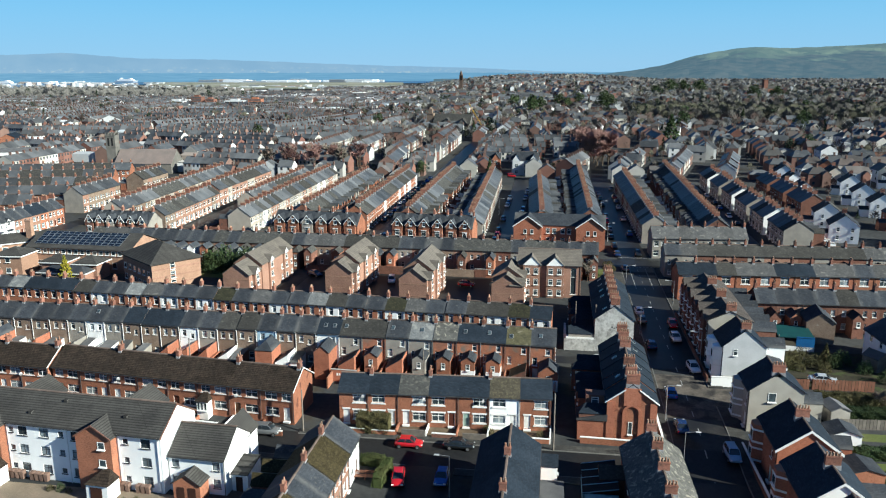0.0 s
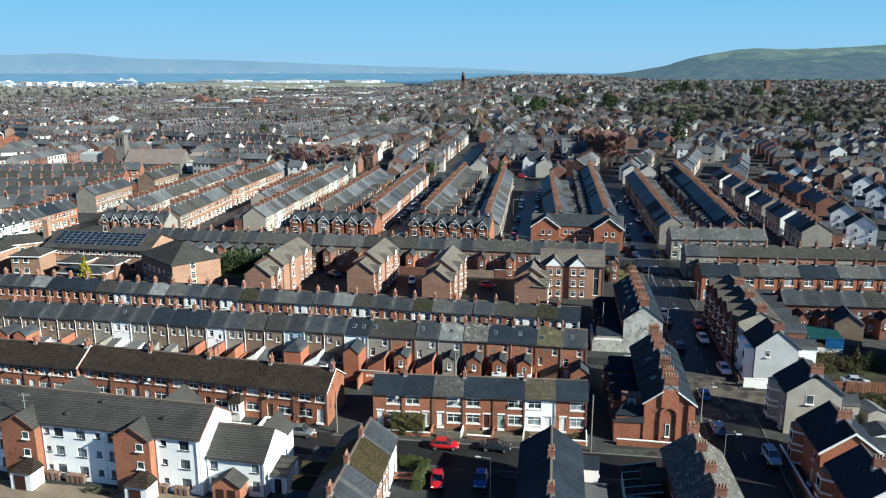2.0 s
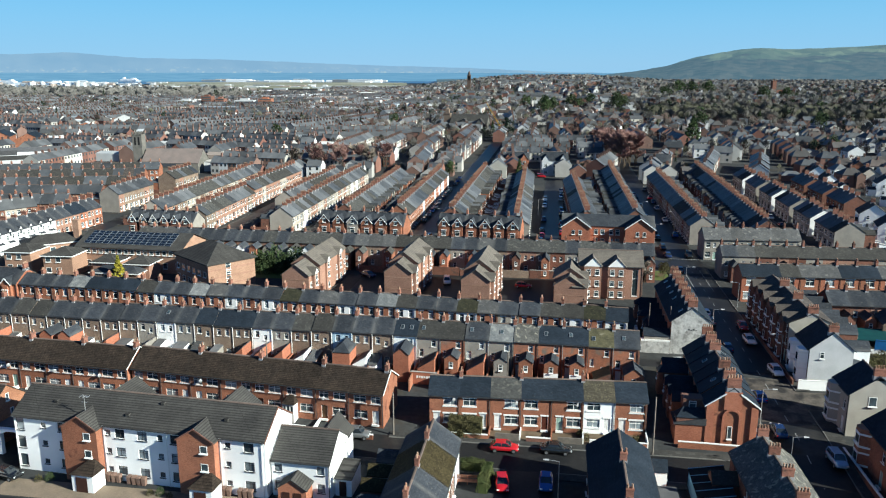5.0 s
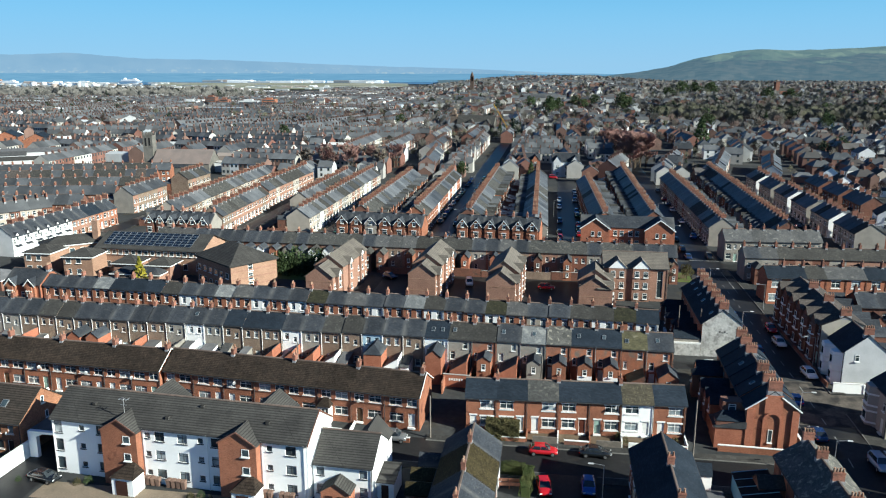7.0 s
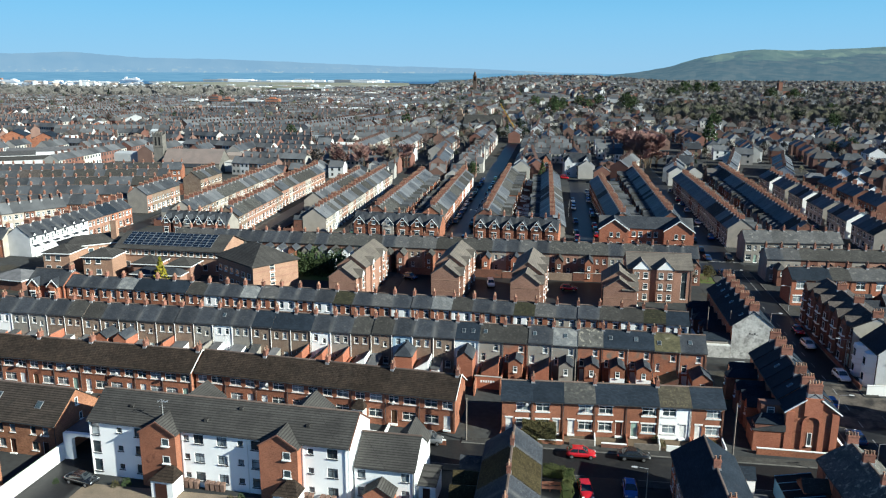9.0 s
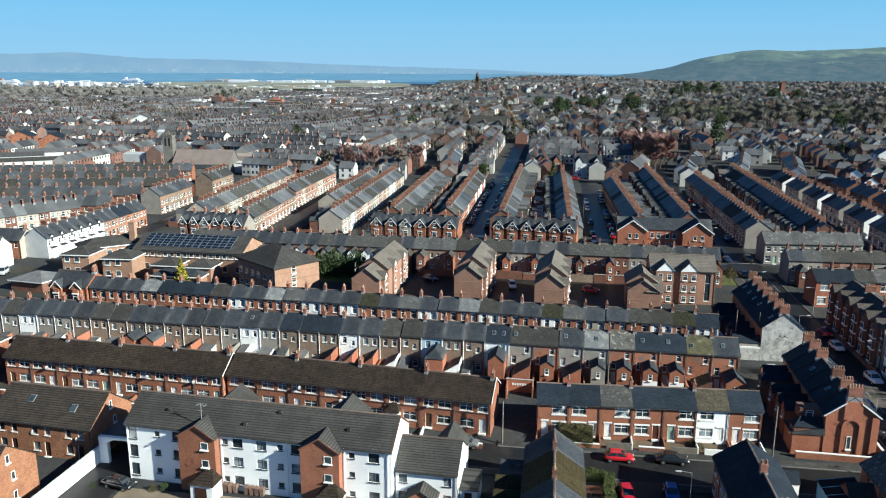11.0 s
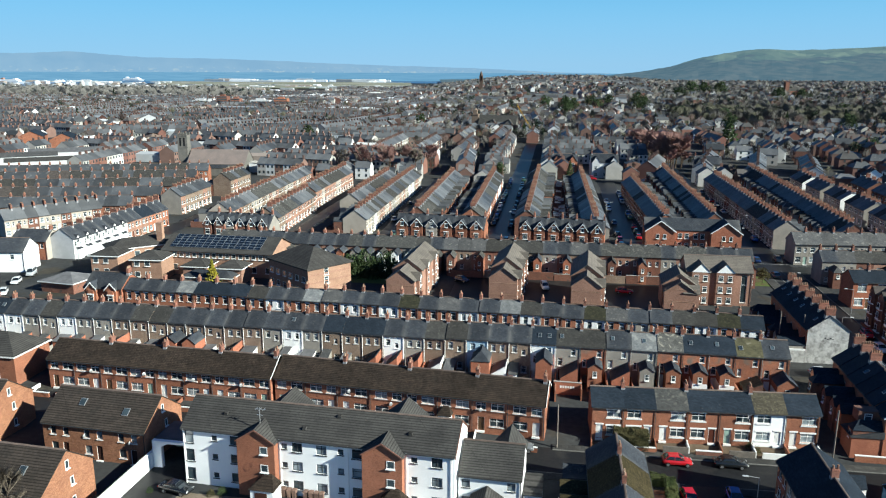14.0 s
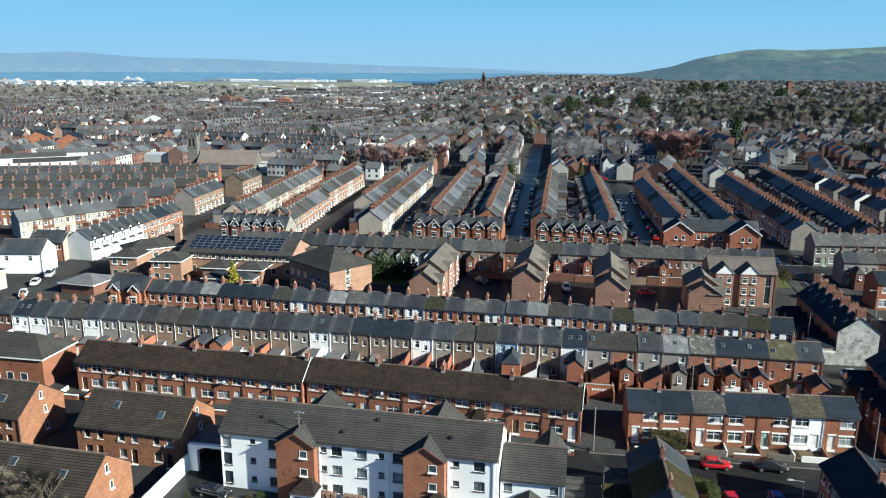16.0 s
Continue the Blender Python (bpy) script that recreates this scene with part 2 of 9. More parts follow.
SLATE_PALE = surface("weathered_pale_slate", (0.105, 0.104, 0.103), (0.08, 0.081, 0.083), 0.5, 0.8, 6.0, 0.25, 0.15, 0.2, pattern=("slope", 0.3, 0.125, 0.006, (0.7, 0.7, 0.7)), patch=((0.16, 0.155, 0.145), 1.2, 0.6), spec=0.05)
SLATE_SILVER = surface("silvery_pale_slate", (0.2, 0.205, 0.205), (0.155, 0.162, 0.166), 0.6, 0.8, 6.0, 0.3, 0.15, 0.12, pattern=("slope", 0.3, 0.125, 0.006, (0.7, 0.7, 0.7)), patch=((0.26, 0.262, 0.25), 0.8, 0.56, 0.1), spec=0.05)
SLATE_LICHEN = surface("lichen_mottled_slate", (0.125, 0.122, 0.112), (0.085, 0.084, 0.079), 0.8, 0.85, 7.0, 0.35, 0.2, 0.05, pattern=("slope", 0.3, 0.125, 0.006, (0.6, 0.6, 0.6)), patch=((0.235, 0.22, 0.185), 1.7, 0.57, 0.06), spec=0.05)
SLATE_YELLOW = surface("yellow_moss_slate", (0.1, 0.092, 0.055), (0.07, 0.066, 0.042), 0.9, 0.9, 6.0, 0.35, 0.3, 0.1, pattern=("slope", 0.3, 0.125, 0.006, (0.6, 0.6, 0.6)), patch=((0.17, 0.155, 0.11), 1.3, 0.6, 0.12), spec=0.05)
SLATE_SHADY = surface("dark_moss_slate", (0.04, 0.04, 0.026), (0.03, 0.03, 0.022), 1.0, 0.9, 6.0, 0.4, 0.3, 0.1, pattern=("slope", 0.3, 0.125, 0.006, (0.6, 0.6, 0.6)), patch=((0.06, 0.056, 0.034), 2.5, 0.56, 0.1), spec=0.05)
TILE_FLATS = surface("pale_brown_concrete_tile", (0.145, 0.128, 0.11), (0.115, 0.102, 0.09), 0.4, 0.88, 4.0, 0.4, 0.3, 0.1, pattern=("tile", 30.0, 0.25, 0.03, (0.7, 0.7, 0.7)), patch=((0.085, 0.077, 0.068), 0.8, 0.58, 0.2))
TILE_BROWN = surface("brown_concrete_tile", (0.05, 0.037, 0.0285), (0.031, 0.024, 0.0195), 0.7, 0.9, 3.2, 0.95, 0.4, 0.1, pattern=("tile", 0.3, 0.17, 0.03, (0.5, 0.5, 0.5)), patch=((0.024, 0.02, 0.016), 1.6, 0.52, 0.3))
TILE_GREY = surface("grey_concrete_tile", (0.07, 0.067, 0.063), (0.05, 0.048, 0.046), 0.35, 0.85, 4.0, 0.35, 0.3, 0.1, pattern=("tile", 30.0, 0.19, 0.035, (0.5, 0.5, 0.5)), patch=((0.036, 0.035, 0.034), 0.9, 0.56, 0.25))
TILE_COTTAGE = surface("weathered_brown_grey_tile", (0.066, 0.054, 0.046), (0.045, 0.038, 0.033), 0.5, 0.9, 3.5, 0.5, 0.3, 0.1, pattern=("tile", 30.0, 0.21, 0.04, (0.45, 0.45, 0.45)), patch=((0.03, 0.027, 0.024), 0.8, 0.52, 0.25))
RIDGE_TILE = surface("terracotta_ridge", (0.16, 0.12, 0.1), (0.115, 0.09, 0.078), 1.0, 0.9, 8.0, 0.2, 0.0, 0.25)
CHIMNEY = surface("chimney_brick", (0.25, 0.11, 0.077), (0.17, 0.082, 0.061), 0.9, 0.9, 9.0, 0.3, 0.25, 0.22, pattern=("wall", 0.225, 0.075, 0.008, JOINT), patch=((0.12, 0.07, 0.055), 1.1, 0.6))
POT = surface("clay_pot", (0.25, 0.125, 0.082), (0.3, 0.21, 0.15), 1.5, 0.85, 9.0, 0.2, 0.0, 0.3)
LEAD = surface("lead_flashing", (0.22, 0.22, 0.23), (0.3, 0.3, 0.31), 2.0, 0.5, 8.0, 0.15)
ASPHALT = surface("asphalt", (0.025, 0.0245, 0.025), (0.017, 0.0175, 0.019), 0.16, 0.38, 2.2, 0.4, 0.0, patch=((0.041, 0.038, 0.035), 0.3, 0.58, 0.2), spec=0.1)
ASPHALT_WORN = surface("worn_pale_asphalt", (0.12, 0.104, 0.088), (0.07, 0.062, 0.055), 0.5, 0.85, 2.5, 0.5, 0.2, patch=((0.035, 0.033, 0.032), 0.45, 0.47, 0.15))
YARD = surface("yard_concrete", (0.055, 0.056, 0.056), (0.035, 0.037, 0.038), 0.08, 0.93, 1.2, 0.4, 0.3, patch=((0.05, 0.045, 0.036), 0.11, 0.56))
PAVING = surface("concrete_paving", (0.064, 0.062, 0.058), (0.047, 0.046, 0.044), 0.25, 0.92, 2.5, 0.25, 0.2, pattern=("roof", 0.9, 0.6, 0.02, (0.6, 0.6, 0.6)))
KERB = surface("kerbstone", (0.17, 0.165, 0.155), (0.12, 0.118, 0.11), 0.6, 0.9, 4.0, 0.2)
GRASS = surface("winter_grass", (0.075, 0.11, 0.03), (0.11, 0.115, 0.045), 0.12, 0.95, 4.0, 0.35, 0.5, patch=((0.09, 0.07, 0.04), 0.2, 0.6))
ROADPAINT = surface("worn_road_paint", (0.34, 0.34, 0.33), (0.18, 0.18, 0.175), 1.5, 0.8, 10.0, 0.2)
CONCRETE = surface("pale_concrete", (0.42, 0.4, 0.37), (0.34, 0.33, 0.31), 0.5, 0.9, 5.0, 0.2, 0.2, 0.1)
WOOD_FENCE = surface("fence_wood", (0.22, 0.1, 0.065), (0.165, 0.08, 0.055), 1.2, 0.85, 9.0, 0.3, 0.2, 0.2)
WOOD_GREY = surface("weathered_wood", (0.2, 0.175, 0.15), (0.14, 0.125, 0.11), 1.2, 0.9, 9.0, 0.3, 0.2, 0.15)
METAL_GREY = surface("galvanised_steel", (0.42, 0.43, 0.44), (0.33, 0.34, 0.35), 1.0, 0.45, 8.0, 0.1, 0.0, 0.0, metal=0.6)
FELT = surface("roofing_felt", (0.14, 0.14, 0.145), (0.10, 0.10, 0.105), 0.6, 0.9, 6.0, 0.25, 0.2, 0.25)
DOOR = surface("painted_door", (1.0, 1.0, 1.0), (0.9, 0.9, 0.9), 1.0, 0.45, 8.0, 0.05, palette=[(0.75, 0.75, 0.73), (0.09, 0.03, 0.02), (0.72, 0.73, 0.73), (0.06, 0.022, 0.016), (0.75, 0.75, 0.73), (0.3, 0.42, 0.36), (0.72, 0.72, 0.7), (0.12, 0.07, 0.04)])
NEAR_BLACK = surface("near_black", (0.015, 0.015, 0.016), (0.02, 0.02, 0.02), 1.0, 0.9)
TEAL = surface("teal_sheeting", (0.012, 0.06, 0.06), (0.01, 0.045, 0.05), 0.6, 0.6, 6.0, 0.2)
BLUE_SHEET = surface("blue_tarpaulin", (0.02, 0.12, 0.3), (0.017, 0.09, 0.25), 0.8, 0.55, 6.0, 0.15)
BLUE_DOOR = surface("pale_blue_paint", (0.2, 0.38, 0.5), (0.17, 0.32, 0.44), 0.8, 0.55, 6.0, 0.15)
# blue in both glass colours imitates reflected sky; the paler one also curtains
GLASSY = surface("window_glass", (0.03, 0.042, 0.05), (0.055, 0.075, 0.085), 0.9, 0.06, 0.7, 0.4, 0.0, 0.35, spec=0.8)
PALE_PANE = surface("pane_with_sky_and_curtain", (0.26, 0.3, 0.32), (0.12, 0.145, 0.16), 0.8, 0.08, 1.2, 0.4, 0.0, 0.35, spec=0.8)
SOLAR = surface("solar_cell", (0.008, 0.013, 0.022), (0.012, 0.02, 0.032), 1.0, 0.18, 3.0, 0.15, pattern=("roof", 0.17, 0.17, 0.006, (2.2, 2.4, 2.8)), spec=0.6)


# haze over far houses is painted in as greyer, bluer base colours
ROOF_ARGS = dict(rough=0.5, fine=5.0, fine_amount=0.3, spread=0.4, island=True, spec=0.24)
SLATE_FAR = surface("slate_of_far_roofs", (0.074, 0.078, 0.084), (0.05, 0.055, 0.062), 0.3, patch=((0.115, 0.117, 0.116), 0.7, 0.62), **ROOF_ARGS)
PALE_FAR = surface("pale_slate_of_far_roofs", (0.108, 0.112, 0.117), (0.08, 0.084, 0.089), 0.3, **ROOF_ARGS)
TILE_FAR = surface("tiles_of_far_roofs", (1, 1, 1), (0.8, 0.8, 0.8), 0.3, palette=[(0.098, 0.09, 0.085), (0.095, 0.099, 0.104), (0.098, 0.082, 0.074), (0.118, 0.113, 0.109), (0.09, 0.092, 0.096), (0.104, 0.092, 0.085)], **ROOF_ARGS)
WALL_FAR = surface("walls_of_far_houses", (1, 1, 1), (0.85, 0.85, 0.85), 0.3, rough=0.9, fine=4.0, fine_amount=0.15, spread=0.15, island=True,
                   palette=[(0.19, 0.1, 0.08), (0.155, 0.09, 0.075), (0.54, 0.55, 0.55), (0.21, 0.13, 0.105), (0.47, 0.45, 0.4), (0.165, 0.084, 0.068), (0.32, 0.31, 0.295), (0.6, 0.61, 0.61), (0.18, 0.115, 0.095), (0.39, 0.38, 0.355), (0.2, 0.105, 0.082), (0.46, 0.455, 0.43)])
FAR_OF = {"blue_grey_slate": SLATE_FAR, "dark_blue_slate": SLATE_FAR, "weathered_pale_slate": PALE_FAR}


# ---- mesh building ----
class MB:
    def __init__(self):
        self.v, self.f, self.m = [], [], []

    def poly(self, pts, m=0):
        k = len(self.v)
        self.v += [tuple(p) for p in pts]
        self.f.append(tuple(range(k, k + len(pts))))
        self.m.append(m)

    def box(self, x0, y0, z0, x1, y1, z1, m=0):
        k = len(self.v)
        self.v += [(x0, y0, z0), (x1, y0, z0), (x1, y1, z0), (x0, y1, z0), (x0, y0, z1), (x1, y0, z1), (x1, y1, z1), (x0, y1, z1)]
        for q in ((0, 3, 2, 1), (4, 5, 6, 7), (0, 1, 5, 4), (1, 2, 6, 5), (2, 3, 7, 6), (3, 0, 4, 7)):
            self.f.append(tuple(k + i for i in q))
            self.m.append(m)

    def prism(self, prof, a, b, axis="x", m=0):
        """A closed profile of (u, z) points drawn out from a to b along x (u is y) or y (u is x)."""
        def P(u, z, t):
            return (t, u, z) if axis == "x" else (u, t, z)
        k, n = len(self.v), len(prof)
        self.v += [P(u, z, a) for u, z in prof] + [P(u, z, b) for u, z in prof]
        self.f.append(tuple(range(k, k + n)))
        self.f.append(tuple(range(k + 2 * n - 1, k + n - 1, -1)))
        self.m += [m, m]
        for i in range(n):
            j = (i + 1) % n
            self.f.append((k + i, k + n + i, k + n + j, k + j))
            self.m.append(m)

    def tube(self, x, y, z0, z1, r0, r1=None, n=8, m=0):
        r1 = r0 if r1 is None else r1
        k = len(self.v)
        for z, r in ((z0, r0), (z1, r1)):
            self.v += [(x + r * math.cos(2 * math.pi * i / n), y + r * math.sin(2 * math.pi * i / n), z) for i in range(n)]
        for i in range(n):
            j = (i + 1) % n
            self.f.append((k + i, k + j, k + n + j, k + n + i))
            self.m.append(m)
        self.f.append(tuple(range(k + n, k + 2 * n)))
        self.f.append(tuple(range(k + n - 1, k - 1, -1)))
        self.m += [m, m]

    def rod(self, a, b, r0, r1=None, n=5, m=0):
        a, b = Vector(a), Vector(b)
        r1 = r0 if r1 is None else r1
        d = (b - a).normalized()
        s = d.orthogonal().normalized()
        t = d.cross(s)
        k = len(self.v)
        for c, r in ((a, r0), (b, r1)):
            self.v += [tuple(c + (s * math.cos(2 * math.pi * i / n) + t * math.sin(2 * math.pi * i / n)) * r) for i in range(n)]
        for i in range(n):
            j = (i + 1) % n
            self.f.append((k + i, k + j, k + n + j, k + n + i))
            self.m.append(m)
        self.f.append(tuple(range(k + n, k + 2 * n)))
        self.m.append(m)

    def pierced(self, y, out, x0, x1, z0, z1, holes, depth=0.12, m=0):
        """A wall face in the plane y, facing out (-1 or 1 in y), with holes (x0, z0, x1, z1) and their reveals."""
        xs = sorted({x0, x1, *[h[0] for h in holes], *[h[2] for h in holes]})
        zs = sorted({z0, z1, *[h[1] for h in holes], *[h[3] for h in holes]})
        flip = out > 0
        for a, b in zip(xs, xs[1:]):
            for c, d in zip(zs, zs[1:]):
                mx, mz = (a + b) / 2, (c + d) / 2
                if any(h[0] < mx < h[2] and h[1] < mz < h[3] for h in holes):
                    continue
                q = [(a, y, c), (b, y, c), (b, y, d), (a, y, d)]
                self.poly(q[::-1] if flip else q, m)
        yi = y - out * depth
        for a, c, b, d in holes:
            for p, q in (((a, c), (a, d)), ((a, d), (b, d)), ((b, d), (b, c)), ((b, c), (a, c))):
                r = [(p[0], y, p[1]), (q[0], y, q[1]), (q[0], yi, q[1]), (p[0], yi, p[1])]
                self.poly(r if flip else r[::-1], m)

    def lattice(self, xs, zs, y0, y1, m=0):
        """A flat frame in one piece: bars at the even cells of a grid, openings where both cells are odd."""
        k, nx, nz = len(self.v), len(xs), len(zs)
        self.v += [(x, y, z) for y in (y0, y1) for z in zs for x in xs]
        def V(i, j, s):
            return k + s * nx * nz + j * nx + i
        def solid(i, j):
            return 0 <= i < nx - 1 and 0 <= j < nz - 1 and not (i % 2 and j % 2)
        for i in range(nx - 1):
            for j in range(nz - 1):
                if not solid(i, j):
                    continue
                q = [(V(i, j, 0), V(i + 1, j, 0), V(i + 1, j + 1, 0), V(i, j + 1, 0)), (V(i, j, 1), V(i, j + 1, 1), V(i + 1, j + 1, 1), V(i + 1, j, 1))]
                for di, dj, (p, r) in ((-1, 0, ((i, j), (i, j + 1))), (1, 0, ((i + 1, j + 1), (i + 1, j))), (0, -1, ((i + 1, j), (i, j))), (0, 1, ((i, j + 1), (i + 1, j + 1)))):
                    if not solid(i + di, j + dj):
                        q.append((V(*p, 0), V(*r, 0), V(*r, 1), V(*p, 1)))
                self.f += q
                self.m += [m] * len(q)

    def mesh(self, name, *mats):
        me = bpy.data.meshes.new(name)
        me.from_pydata(self.v, [], self.f)
        for mt in mats:
            me.materials.append(mt)
        if len(mats) > 1:
            me.polygons.foreach_set("material_index", self.m)
        me.update()
        return me


CACHE = {}


def cached(key, make):
    if key not in CACHE:
        CACHE[key] = make()
    return CACHE[key]


class Bulk:
    """Stands in for a house that is joined into the mass of far terraces."""
    store = []

    def __init__(self, m):
        self.m = m

    def __setitem__(self, key, value):
        pass


def piece(name, me, parent=None, m=None, label=""):
    if isinstance(parent, Bulk):
        place = parent.m @ m if m is not None else parent.m
        Bulk.store.append((me, place))
        return Bulk(place)
    ob = new(name, me)
    if parent:
        ob.parent = parent
    if m is not None:
        ob.matrix_basis = m
    if label:
        ob["label"] = label
    return ob


BULK_NOW = [False]


def thing(name, m, label, category, group="", kind=""):
    if BULK_NOW[0]:
        return Bulk(m)
    ob = new(name)
    ob.empty_display_size = 0.5
    ob.matrix_basis = m
    return tagged(ob, label, category, group, kind)


def join_bulk(name, label, category):
    """Joins all that was put aside into one mesh."""
    mats, slot, arrays = [], {}, {}
    V, C, L, MI, base = [], [], [], [], 0
    for me, m in Bulk.store:
        if me.name not in arrays:
            co = np.empty(len(me.vertices) * 3)
            me.vertices.foreach_get("co", co)
            lv = np.empty(len(me.loops), dtype=np.int64)
            me.loops.foreach_get("vertex_index", lv)
            lt = np.empty(len(me.polygons), dtype=np.int64)
            me.polygons.foreach_get("loop_total", lt)
            mi = np.empty(len(me.polygons), dtype=np.int64)
            me.polygons.foreach_get("material_index", mi)
            idx = []
            for mt in me.materials:
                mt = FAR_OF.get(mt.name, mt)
                if mt.name not in slot:
                    slot[mt.name] = len(mats)
                    mats.append(mt)
                idx.append(slot[mt.name])
            arrays[me.name] = (co.reshape(-1, 3), lv, lt, np.array(idx)[mi])
        co, lv, lt, mi = arrays[me.name]
        mm = np.array(m)
        V.append(co @ mm[:3, :3].T + mm[:3, 3])
        L.append(lv + base)
        C.append(lt)
        MI.append(mi)
        base += len(co)
    V, L, C, MI = np.concatenate(V), np.concatenate(L), np.concatenate(C), np.concatenate(MI)
    me = bpy.data.meshes.new(name)
    me.vertices.add(len(V))
    me.vertices.foreach_set("co", V.ravel())
    me.loops.add(len(L))
    me.loops.foreach_set("vertex_index", L.astype(np.int32))
    me.polygons.add(len(C))
    me.polygons.foreach_set("loop_start", np.concatenate([[0], np.cumsum(C)[:-1]]).astype(np.int32))
    for mt in mats:
        me.materials.append(mt)
    me.polygons.foreach_set("material_index", MI.astype(np.int32))
    me.update(calc_edges=True)
    me.shade_flat()
    Bulk.store.clear()
    return tagged(new(name, me), label, category, kind="stuff")


def at(x, y, dz=0.0, turn=0.0):
    return pose(x, y, level(x, y) + dz, 0, 0, turn)


# ---- windows, doors, roofs, chimneys ----
def window_mesh(w, h, style):
    def make():
        b, t = MB(), 0.075
        xs = [-w / 2, -w / 2 + t] + ([-0.04, 0.04] if w > 1.3 else []) + [w / 2 - t, w / 2]
        zs = [0.0, t] + ([h * 0.66 - 0.035, h * 0.66 + 0.035] if style != "plain" else []) + [h - t, h]
        b.lattice(xs, zs, 0.0, 0.06)
        b.box(-w / 2 - 0.08, -0.2, -0.1, w / 2 + 0.08, 0.05, -0.004)
        if style == "sill":
            b.box(-w / 2 - 0.12, -0.14, h + 0.004, w / 2 + 0.12, 0.04, h + 0.2)
        if style == "band":
            b.box(-w / 2 - 0.15, -0.16, h + 0.004, w / 2 + 0.15, 0.04, h + 0.24)
            b.box(-w / 2 - 0.15, -0.18, -0.22, w / 2 + 0.15, 0.04, -0.104)
        return b.mesh("window_frame", TRIM_DARK if style == "dark" else TRIM_WHITE)
    return cached(("win", w, h, style), make)


def pane_mesh(w, h, mat):
    def make():
        b = MB()
        b.box(-w / 2 + 0.05, 0.025, 0.05, w / 2 - 0.05, 0.04, h - 0.05)
        return b.mesh("pane", mat)
    return cached(("pane", w, h, mat.name), make)


def window_far_mesh(w, h, style, mat):
    """Frame, sill and glass of a small window in one folded sheet."""
    def make():
        b, t = MB(), 0.1
        cols = (-w / 2, -w / 2 + t, w / 2 - t, w / 2)
        rows = ((-0.14, 0.05), (-0.14, -0.18), (-0.01, -0.18), (0.0, 0.0), (t, 0.0), (h * 0.55, 0.0), (h * 0.55 + 0.08, 0.0), (h - 0.04, 0.0), (h, 0.0))
        b.v = [(x, y, z) for z, y in rows for x in cols]
        for r in range(len(rows) - 1):
            for c in range(3):
                b.f.append((r * 4 + c, r * 4 + c + 1, r * 4 + c + 5, r * 4 + c + 4))
                b.m.append(1 if c == 1 and r in (4, 6) else 0)
        return b.mesh("window", TRIM_WHITE, mat)
    return cached(("winf", w, h, style, mat.name), make)


def door_mesh(w, h, paint=None):
    def make():
        b = MB()
        b.box(-w / 2 + 0.06, 0.02, 0, w / 2 - 0.06, 0.07, h - 0.06)
        b.box(-w / 2 + 0.16, 0.0, 0.2, -0.04, 0.019, h * 0.45)
        b.box(0.04, 0.0, 0.2, w / 2 - 0.16, 0.019, h * 0.45)
        b.box(-w / 2 + 0.16, 0.0, h * 0.5, w / 2 - 0.16, 0.019, h - 0.25)
        return b.mesh("door_leaf", paint or DOOR)
    return cached(("door", w, h, paint.name if paint else ""), make)


def doorframe_mesh(w, h, band):
    def make():
        b = MB()
        b.box(-w / 2, -0.02, 0, -w / 2 + 0.06, 0.1, h)
        b.box(w / 2 - 0.06, -0.02, 0, w / 2, 0.1, h)
        b.box(-w / 2 + 0.06, -0.02, h - 0.06, w / 2 - 0.06, 0.1, h)
        b.box(-w / 2 - 0.05, -0.4, -0.25, w / 2 + 0.05, 0.1, -0.004)
        if band:
            b.box(-w / 2 - 0.12, -0.17, h + 0.004, w / 2 + 0.12, 0.04, h + 0.22)
        return b.mesh("door_frame", TRIM_WHITE)
    return cached(("doorf", w, h, band), make)


def wall_mesh(w, d, eave, rise, front, back, mat, gable_mat, low=0.8):
    def hole(o):
        return (o[1] - o[3] / 2, o[2], o[1] + o[3] / 2, o[2] + o[4])
    def make():
        b = MB()
        a, c = 0.01, w - 0.01
        b.pierced(-d / 2, -1, a, c, -low, eave, [hole(o) for o in front])
        b.pierced(d / 2, 1, a, c, -low, eave, [hole(o) for o in back])
        for x, s in ((a, 1), (c, -1)):
            q = [(x, -d / 2, -low), (x, -d / 2, eave), (x, 0, eave + rise), (x, d / 2, eave), (x, d / 2, -low)]
            b.poly(q if s > 0 else q[::-1], 1)
        # near-black sheets stand in for the unlit rooms behind the openings
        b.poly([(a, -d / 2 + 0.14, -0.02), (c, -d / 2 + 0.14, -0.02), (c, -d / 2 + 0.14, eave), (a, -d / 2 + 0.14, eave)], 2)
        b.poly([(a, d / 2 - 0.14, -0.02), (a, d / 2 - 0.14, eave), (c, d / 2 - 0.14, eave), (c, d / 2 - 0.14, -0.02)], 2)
        return b.mesh("wall", mat, gable_mat, NEAR_BLACK)
    return cached(("wall", w, d, eave, rise, tuple(front), tuple(back), mat.name, gable_mat.name, low), make)


def roof_mesh(w, d, eave, rise, mat, over=0.28, vl=0.0, vr=0.0, t=0.12):
    def make():
        b = MB()
        s = rise / (d / 2)
        D, e0, r = d / 2 + over, eave - over * s, eave + rise
        b.prism([(-D, e0), (-D, e0 + t), (0, r + t), (D, e0 + t), (D, e0), (0, r)], -vl, w + vr)
        return b.mesh("roof", mat)
    return cached(("roof", w, d, eave, rise, mat.name, over, vl, vr), make)


def ridge_mesh(w, z, vl=0.0, vr=0.0):
    def make():
        b = MB()
        b.prism([(-0.16, z - 0.02), (-0.09, z + 0.1), (0.09, z + 0.1), (0.16, z - 0.02)], -vl, w + vr)
        return b.mesh("ridge_tiles", RIDGE_TILE)
    return cached(("ridge", w, z, vl, vr), make)


